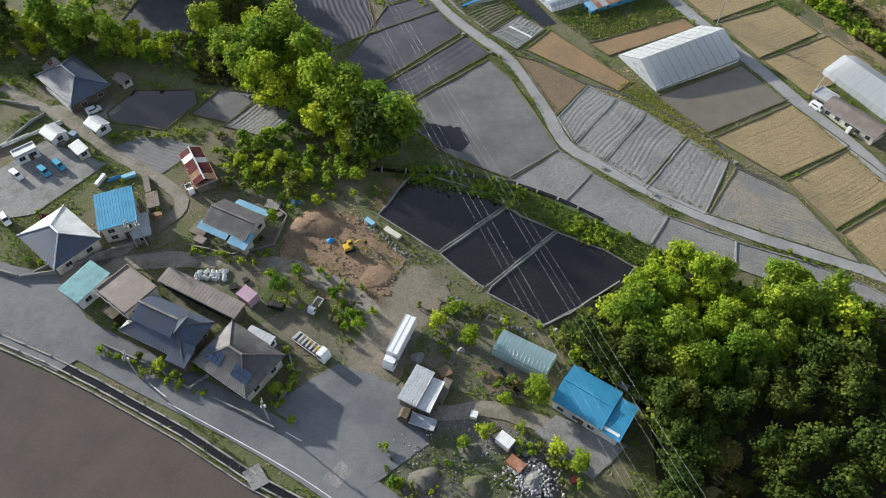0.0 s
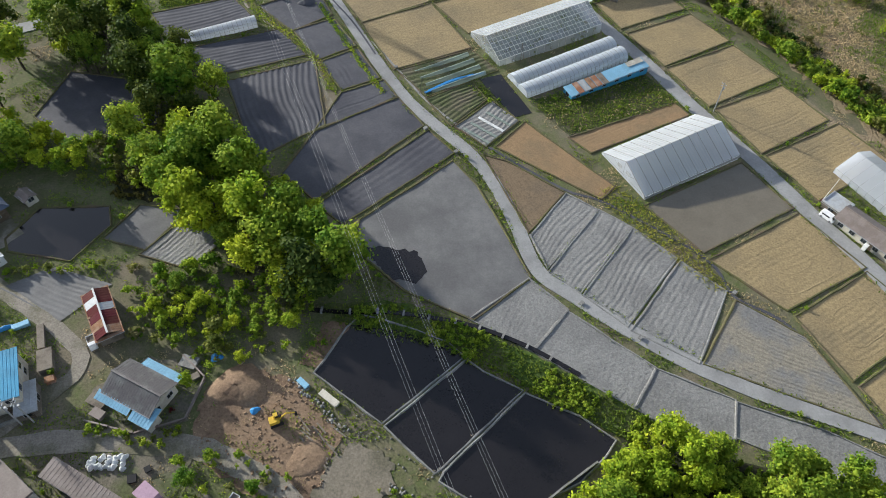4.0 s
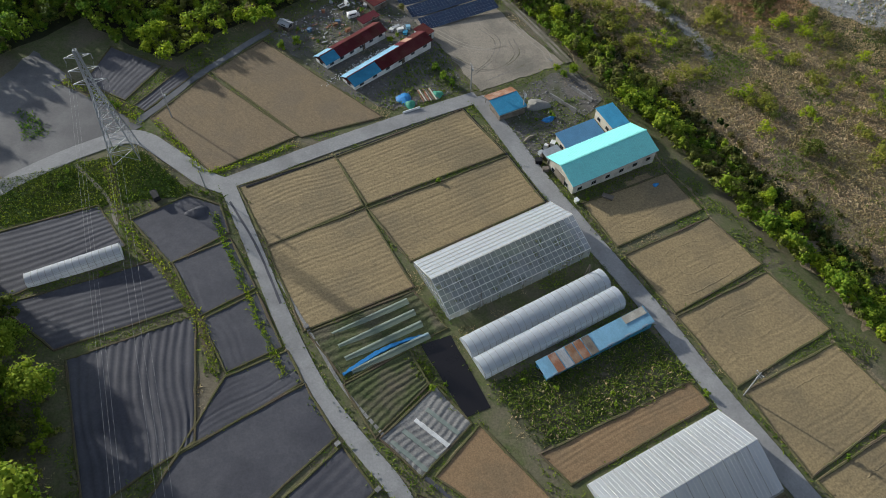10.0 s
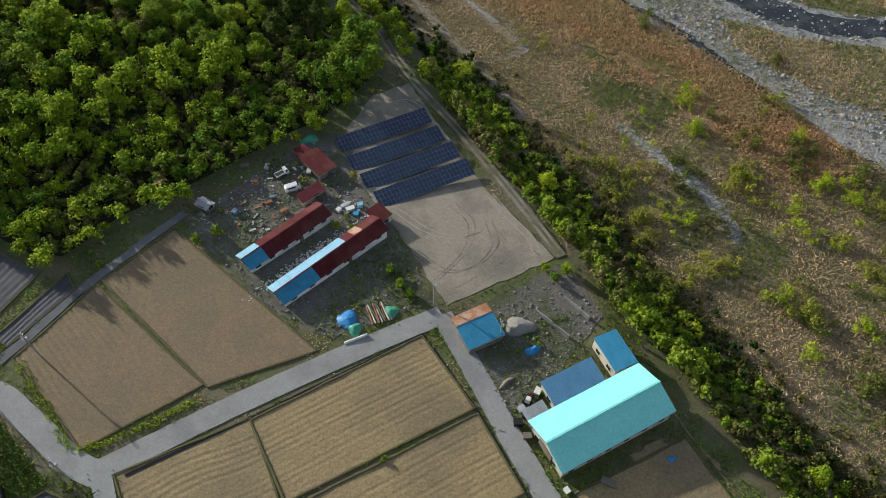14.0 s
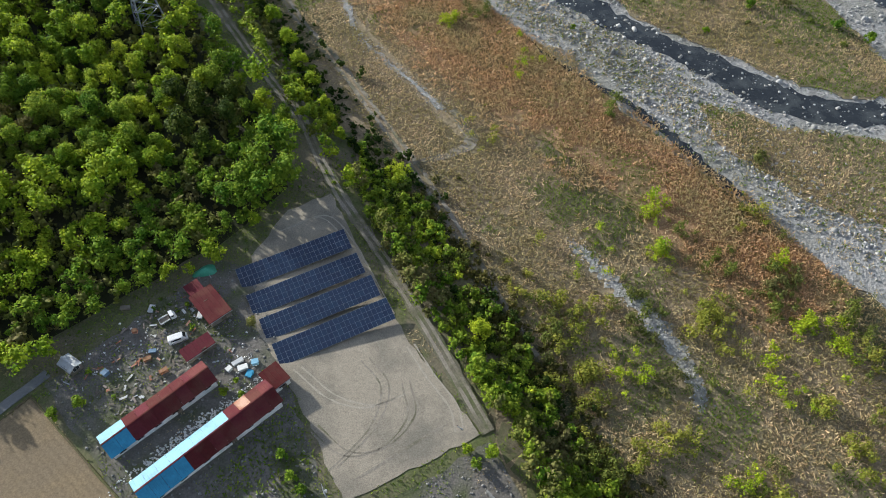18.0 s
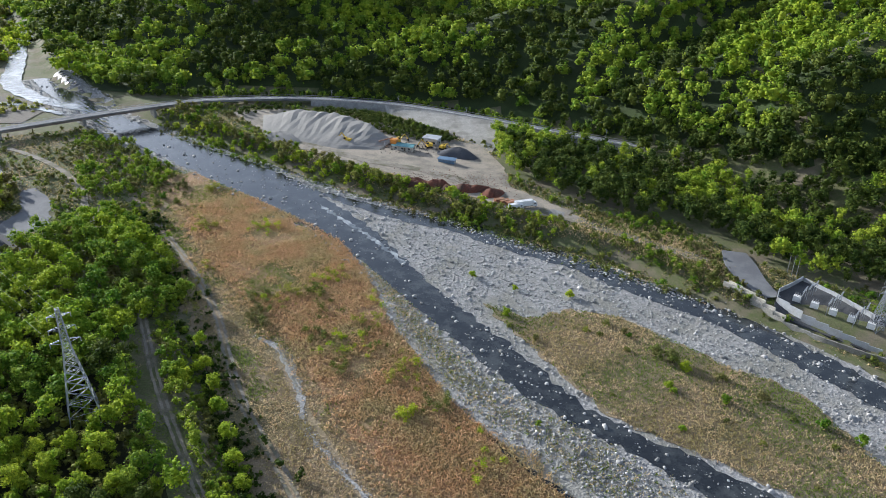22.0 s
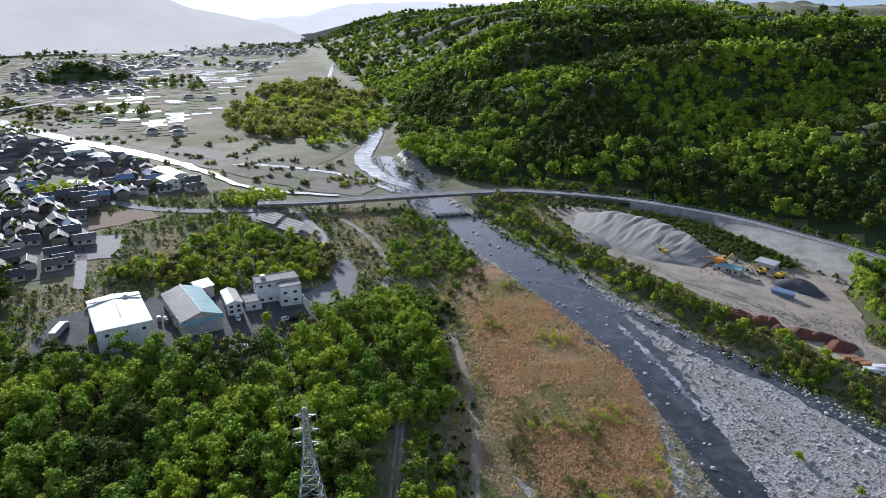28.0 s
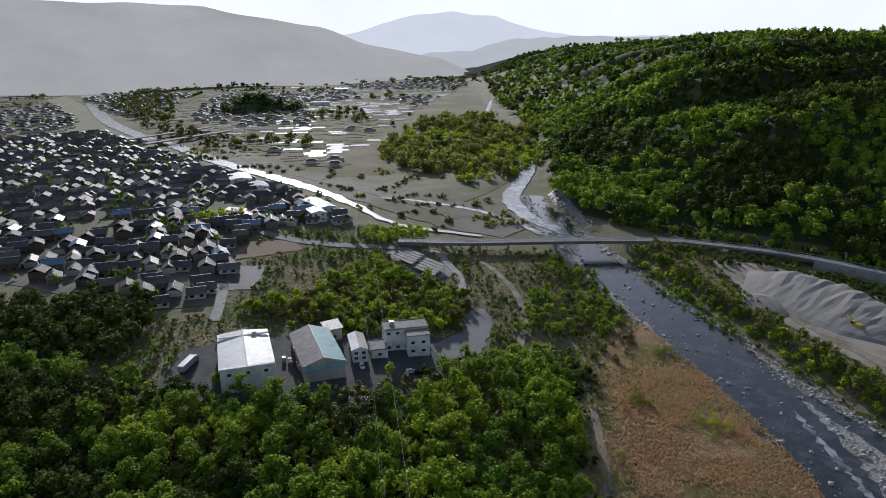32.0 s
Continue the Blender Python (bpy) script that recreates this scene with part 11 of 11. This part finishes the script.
for pts, bw in BERMS:
    n = len(pts)
    for i in range(n):
        a, b = np.array(pts[i]), np.array(pts[(i + 1) % n])
        k = max(2, int(np.linalg.norm(b - a) / 0.95))
        f = rs.uniform(0, 1, k)
        q = a + (b - a) * f[:, None] + rs.normal(0, bw * 0.45, (k, 2))
        px.append(q[:, 0]), py.append(q[:, 1])
px, py = np.concatenate(px), np.concatenate(py)
pg = wave(px, py, 6, 0.2) + rs.normal(0, 0.4, len(px))
for sel, mt, lb in (((pg > 0.1), "grass", "yellow-green grass on the berms"), ((pg <= 0.1) & (pg > -0.4), "leaf_dull", "olive grass on the berms"), ((pg < -0.5), "straw", "dry grass on the berms")):
    tufts("berm_grass", px[sel], py[sel], mt, 0.22, 0.26, 207, 5, lb, "grass", 0.8)
# litter of small stones and clods round the yards
for k, (pts, n, mt, size, lb) in enumerate((([(-80, 293), (-52, 322), (-44, 320), (-35, 293), (-26, 271), (-46, 262.5), (-60, 270)], 900, "concrete", 0.5, "grey rubble lumps in the scrap yard"),
                                           ([(-21, 267), (3, 281), (10, 268), (-8, 247), (-13, 246)], 420, "concrete", 0.5, "grey rubble lumps beside the barn"),
                                           ([(-101.8, 99.8), (-95, 107.9), (-84.8, 104.5), (-75.1, 93.3), (-79.9, 81.8), (-89, 82), (-101, 90.7)], 600, "dirt", 0.45, "clods of brown earth"),
                                           ([(-80, 52), (-74, 58), (-60, 56), (-47, 50), (-52, 38), (-74, 38)], 420, "rock", 0.35, "loose pale stones on the ground"),
                                           ([(-84, 106), (-72, 92), (-50, 75), (-44, 76), (-60, 88), (-80, 106)], 120, "concrete", 0.3, "loose stones along the ponds"))):
    a = np.array(pts)
    x, y = rs.uniform(a[:, 0].min(), a[:, 0].max(), 3 * n), rs.uniform(a[:, 1].min(), a[:, 1].max(), 3 * n)
    ok = np.where(inside(pts, x, y))[0][:n]
    stones("loose_stones", x[ok], y[ok], 0.15 + size * rs.uniform(0, 1, len(ok)) ** 2, mt, 210 + k, lb, dz=0.12)

# ---- rough growth beyond the river and round the factory ----
RBZ = [(-165, 690), (-152, 655), (-85, 608), (-20, 568), (35, 534), (60, 520), (92, 496), (122, 478), (142, 515), (122, 552), (75, 574), (45, 612), (42, 655), (-20, 708), (-132, 712)]
FZ = [(-345, 398), (-262, 452), (-250, 470), (-330, 556), (-300, 612), (-235, 612), (-190, 645), (-150, 622), (-112, 585), (-98, 512), (-140, 500), (-160, 440), (-240, 405)]
SZ = [(96, 512), (122, 484), (165, 438), (215, 415), (300, 365), (310, 400), (216, 470), (186, 490), (168, 494), (156, 507), (142, 514), (120, 552), (100, 556)]
for k, (area, sp) in enumerate(((RBZ, 1.5), (FZ, 1.7), (SZ, 1.4))):
    x, y = scatter(area, sp, 256 + k, 0.5)
    ok = open_ground(x, y)
    x, y = x[ok], y[ok]
    g = wave(x, y, 12, 0.9) + rs.normal(0, 0.5, len(x))
    tufts("rough_grass", x[g > 0.2], y[g > 0.2], "grass", 0.6, 1.0, 260 + k, 4, "rough green grass", "grass", 0.8)
    tufts("rough_grass", x[g < -0.2], y[g < -0.2], "straw", 0.55, 1.0, 264 + k, 4, "rough dry grass", "grass", 0.8)
    sel = (np.abs(g) < 0.9) & (rs.uniform(0, 1, len(x)) < 0.10)
    canopy("scrub", x[sel], y[sel], "leaf_dull", 1.5, 1.9, 80, 0.24, 5, 268 + k, "low olive scrub", "bushes", low=0.05, vary=0.6)
    sel = (g > 0.5) & (rs.uniform(0, 1, len(x)) < 0.10)
    canopy("scrub", x[sel], y[sel], "leaf", 1.7, 2.4, 80, 0.24, 5, 272 + k, "green scrub and saplings", "bushes", low=0.05, vary=0.6)
c = smooth_path([(-152, 672), (-120, 645), (-82, 618), (-40, 592), (-5, 573), (36, 549), (58, 536)], 1.6)
x, y = c[:, 0] + rs.uniform(-3, 9, len(c)), c[:, 1] + rs.uniform(-4, 9, len(c))
canopy("bank_bushes", x[::2], y[::2], "leaf_lime", 2.2, 3.6, 110, 0.3, 7, 236, "yellow-green bushes along the far bank", "bushes", low=0.03, vary=0.55)
canopy("bank_bushes", x[1::2], y[1::2], "leaf", 2.2, 3.4, 110, 0.3, 7, 237, "green bushes along the far bank", "bushes", low=0.03, vary=0.55)
c = smooth_path([(-60, 592), (-20, 570), (8, 556), (41, 533), (74, 512), (104, 493), (124, 482)], 0.7)
x, y = np.repeat(c[:, 0], 8) + rs.normal(3, 4, 8 * len(c)), np.repeat(c[:, 1], 8) + rs.normal(4, 4, 8 * len(c))
g = wave(x, y, 10, 0.4) + rs.normal(0, 0.5, len(x))
tufts("bank_grass", x[g > 0], y[g > 0], "straw", 0.6, 0.8, 241, 3, "dry grass on the far bank", "grass", 0.7)
tufts("bank_grass", x[g <= 0], y[g <= 0], "grass", 0.6, 0.8, 242, 3, "green grass on the far bank", "grass", 0.7)
i = rs.randint(0, len(c), 1600)
stones("bank_stones", c[i, 0] + rs.normal(-1.5, 2, 1600), c[i, 1] + rs.normal(-2.5, 2, 1600), 0.3 + 1.1 * rs.uniform(0, 1, 1600) ** 3, "rock", 243, "pale rocks along the foot of the far bank", dz=0.2)
# bushes on the hill side of the road
c = smooth_path([(-190, 716), (-150, 722), (-114, 727), (-90, 732), (-60, 734), (-30, 732), (-6, 727), (24, 714), (51, 701), (93, 678), (119, 665), (154, 648), (190, 612)], 2.2)
x, y = np.r_[c[:, 0], c[:, 0] + 2] + rs.normal(0, 1.6, 2 * len(c)), np.r_[c[:, 1], c[:, 1] + 5] + rs.normal(0, 1.8, 2 * len(c))
canopy("roadside_bushes", x[::2], y[::2], "leaf", 3.0, 5.5, 150, 0.34, 7, 231, "bushes along the hill road", "bushes", low=0.03, vary=0.5)
canopy("roadside_bushes", x[1::2], y[1::2], "leaf_dark", 3.0, 5.0, 150, 0.34, 7, 232, "dark bushes along the hill road", "bushes", low=0.03, vary=0.5)
# scrub over the gravel fan and the valley floor
x, y = scatter([(-240, 622), (-300, 612), (-420, 648), (-560, 672), (-760, 716), (-800, 790), (-480, 745), (-330, 752), (-262, 700), (-215, 672)], 6.0, 233, 0.5)
g = wave(x, y, 35, 0.3) + 0.5 * wave(x, y, 14, 1.3)
canopy("valley_scrub", x[g > 0.75], y[g > 0.75], "leaf_straw", 2.6, 1.4, 60, 0.4, 4, 234, "olive scrub on the gravel flats", "bushes", low=0.03, vary=0.6)
canopy("valley_scrub", x[(g <= -0.1) & (g > -0.3)], y[(g <= -0.1) & (g > -0.3)], "leaf_dull", 2.8, 1.6, 60, 0.4, 4, 235, "brownish scrub on the gravel flats", "bushes", low=0.03, vary=0.6)

# lush grass round the pylon and along the field paths
x, y = scatter([(-134.5, 238), (-117.7, 244), (-105, 247.5), (-92.5, 234.8), (-95.3, 233), (-107.2, 231.3), (-119.2, 227), (-131, 225)], 0.6, 281, 0.5)
tufts("lush_grass", x, y, "leaf_dark", 0.35, 0.45, 282, 7, "deep green grass under the pylon", "grass", 0.6)
tufts("lush_grass", x[::3], y[::3], "leaf", 0.35, 0.45, 283, 7, "fresh green grass under the pylon", "grass", 0.6)
gx = []
for line, w in (([(-130, 273), (-113.6, 263), (-108.5, 257.5)], 0.9), ([(-112.3, 243), (-106, 228), (-100.7, 219.9), (-93.8, 212.6), (-89.2, 206.1), (-85.5, 200.9), (-83.2, 196), (-80, 188.5)], 0.6), ([(-104, 258), (-95, 247), (-88, 241), (-70, 249.6)], 0.4), ([(-67.5, 188), (-72, 197), (-79, 212), (-86, 228)], 0.35)):
    c = smooth_path(line, 0.16)
    gx.append(c + rs.normal(0, w, c.shape))
gx = np.vstack(gx)
tufts("path_grass", gx[:, 0], gx[:, 1], "leaf_lime", 0.4, 0.42, 284, 4, "yellow-green grass along the field path", "grass", 0.6, 0.12)
x, y = scatter([(-138, 262), (-131, 258), (-128.5, 253), (-133, 251)], 0.8, 285, 0.5)
tufts("weeds", x, y, "leaf", 0.5, 0.6, 286, 5, "weedy spot on the fallow field", "weeds", 0.7)
# dark flume along the top of the ponds
flume = [(-82.5, 120.2), (-75.6, 119.4), (-67, 119.2), (-60.6, 118.2), (-52.4, 116.4), (-46.5, 114.2), (-38.5, 110.0), (-30, 104.0)]
strip("flume", flume, 0.9, "black_water", 0.42, 0.5, 1.0, 0.0, 2, "narrow dark irrigation flume beside the ponds", "flume", seed=49)
c = smooth_path(flume, 1.0)
for i in range(2, len(c) - 2, 5):
    a = math.degrees(math.atan2(c[i + 1][1] - c[i - 1][1], c[i + 1][0] - c[i - 1][0]))
    box_thing("flume_bar", c[i][0], c[i][1], (0.35, 1.3, 0.62), a, "concrete", "pale concrete bar across the flume", "concrete bar", group="flume bars")
# goods and clutter round the houses
r = random.Random(77)
for x, y, w, d, h, rot, m, lb in ((-133.0, 114.8, 5.5, 1.2, 0.9, 108, "greywood", "stack of old boards beside the blue-roofed house"), (-130.6, 109.5, 4.6, 2.6, 1.4, 108, "greywood", "roofless store of grey boards"), (-137.6, 117.6, 3.0, 1.0, 0.8, 25, "blue_light", "blue-covered goods by the wall"), (-143.5, 116.2, 3.4, 0.7, 0.9, 70, "white", "white sheet leaning by the car park"),
                                  (-128.8, 105.6, 1.6, 1.2, 1.1, 20, "rust", "rusty bin beside the store"), (-141.0, 108.4, 1.2, 0.9, 1.0, 15, "sheet", "grey meter box by the house"), (-104.6, 108.8, 3.2, 2.4, 0.5, -20, "concrete", "low pile of pale slabs behind the farmhouse"), (-103.0, 105.6, 1.6, 1.2, 0.7, 30, "greywood", "wooden crate behind the farmhouse"), (-119.5, 101.5, 3.6, 2.6, 0.5, -30, "greywood", "rotten wooden platform by the farmhouse"),
                                  (-118.8, 98.6, 2.4, 1.6, 0.9, -30, "tile_brown", "brown lean-to box by the farmhouse"), (-78.0, 100.4, 4.2, 1.2, 0.7, -42, "plaster", "cream bench-like trough by the pond"), (-83.0, 103.7, 2.4, 1.0, 0.6, -45, "blue_light", "pale blue cover by the pond"), (-73.5, 66.5, 3.4, 2.6, 0.5, -30, "darkwood", "dark heap of pallets by the shed"), (-68.4, 66.0, 2.2, 2.0, 0.9, 20, "dirt", "box of brown compost by the garden"),
                                  (-69.0, 61.8, 1.6, 5.0, 1.6, -28, "greywood", "rack loaded with branches beside the shed"), (-110.5, 86.6, 1.4, 1.4, 0.5, 10, "black", "dark tyre stack near the sacks"), (-108.2, 88.2, 1.0, 1.0, 0.5, 30, "black", "dark drum near the sacks"), (-134.5, 88.5, 1.5, 0.8, 1.1, -37, "sheet", "air unit beside the teal-roofed building"), (-132.4, 80.2, 3.6, 2.4, 1.9, -40, "darkwood", "dark lean-to by the flat-roofed block"),
                                  (-155.5, 128.4, 2.6, 1.8, 0.7, -40, "greywood", "pile of planks on the car park"), (-153.2, 131.0, 1.8, 1.2, 1.0, -35, "blue_grey", "blue-grey machine on the car park"), (-42.2, 65.4, 1.2, 1.0, 1.4, -38, "white", "white tank beside the greenhouse"), (-57.0, 47.6, 3.0, 1.8, 1.2, -44, "rust", "rusty trailer under the white box"), (-47.0, 44.5, 1.2, 1.0, 0.7, 0, "red_sheet", "small red cart by the apron")):
    box_thing("store_box" if h > 0.8 else "stack", x, y, (w, d, h), rot, m, lb, "stack" if h <= 0.8 else "box")
for i in range(16):
    x, y = -82.5 + 6.5 * r.random(), 88.5 + 7.5 * r.random()
    t = thing("plank", x, y, 135 + r.uniform(-10, 10), "weathered plank lying on bare earth", "plank", "planks on the earth", dz=0.15)
    part("board", Mb().box((0, 0, 0.05), (r.uniform(2.2, 4.0), 0.28, 0.08)), "greywood", t)
low_wall("wall_lane_curve", [(-168.6, 126.4), (-163.9, 136.2), (-161.8, 138.4), (-163.7, 140.6), (-173.9, 143.5)], 0.8, 0.25, "concrete", "pale kerb wall along the curving lane")
low_wall("wall_yard_house", [(-140.4, 103.2), (-139.5, 98.5), (-150.5, 90.6)], 0.9, 0.25, "concrete", "low concrete wall of the hipped house")
low_wall("wall_farmhouse", [(-121, 97.5), (-112, 94.8), (-103.5, 97.2), (-101.2, 105.5), (-106, 110.4)], 0.7, 0.3, "tile_brown", "dark retaining edge round the farmhouse yard")

# pale stones on the sandy streaks
for k, line in enumerate(([(-47.9, 447.6), (-39.6, 441.2), (-33, 428), (-30.2, 419.6), (-27.4, 408.5)], [(26, 330), (34, 319), (41, 309), (46, 298), (47, 288)], [(-26, 405), (-18, 394), (-8, 382), (-2, 374)])):
    c = smooth_path(line, 0.12)
    x, y = c[:, 0] + rs.normal(0, 1.1, len(c)), c[:, 1] + rs.normal(0, 1.1, len(c))
    stones("streak_stones", x, y, rs.uniform(0.15, 0.5, len(c)), "rock", 290 + k, "small pale stones on a sandy streak", dz=0.15)

# spare model trees that found no place
for ob in [o for k in TREES.values() for o in k if o.name not in USED]:
    for c in list(ob.children):
        bpy.data.objects.remove(c)
    bpy.data.objects.remove(ob)
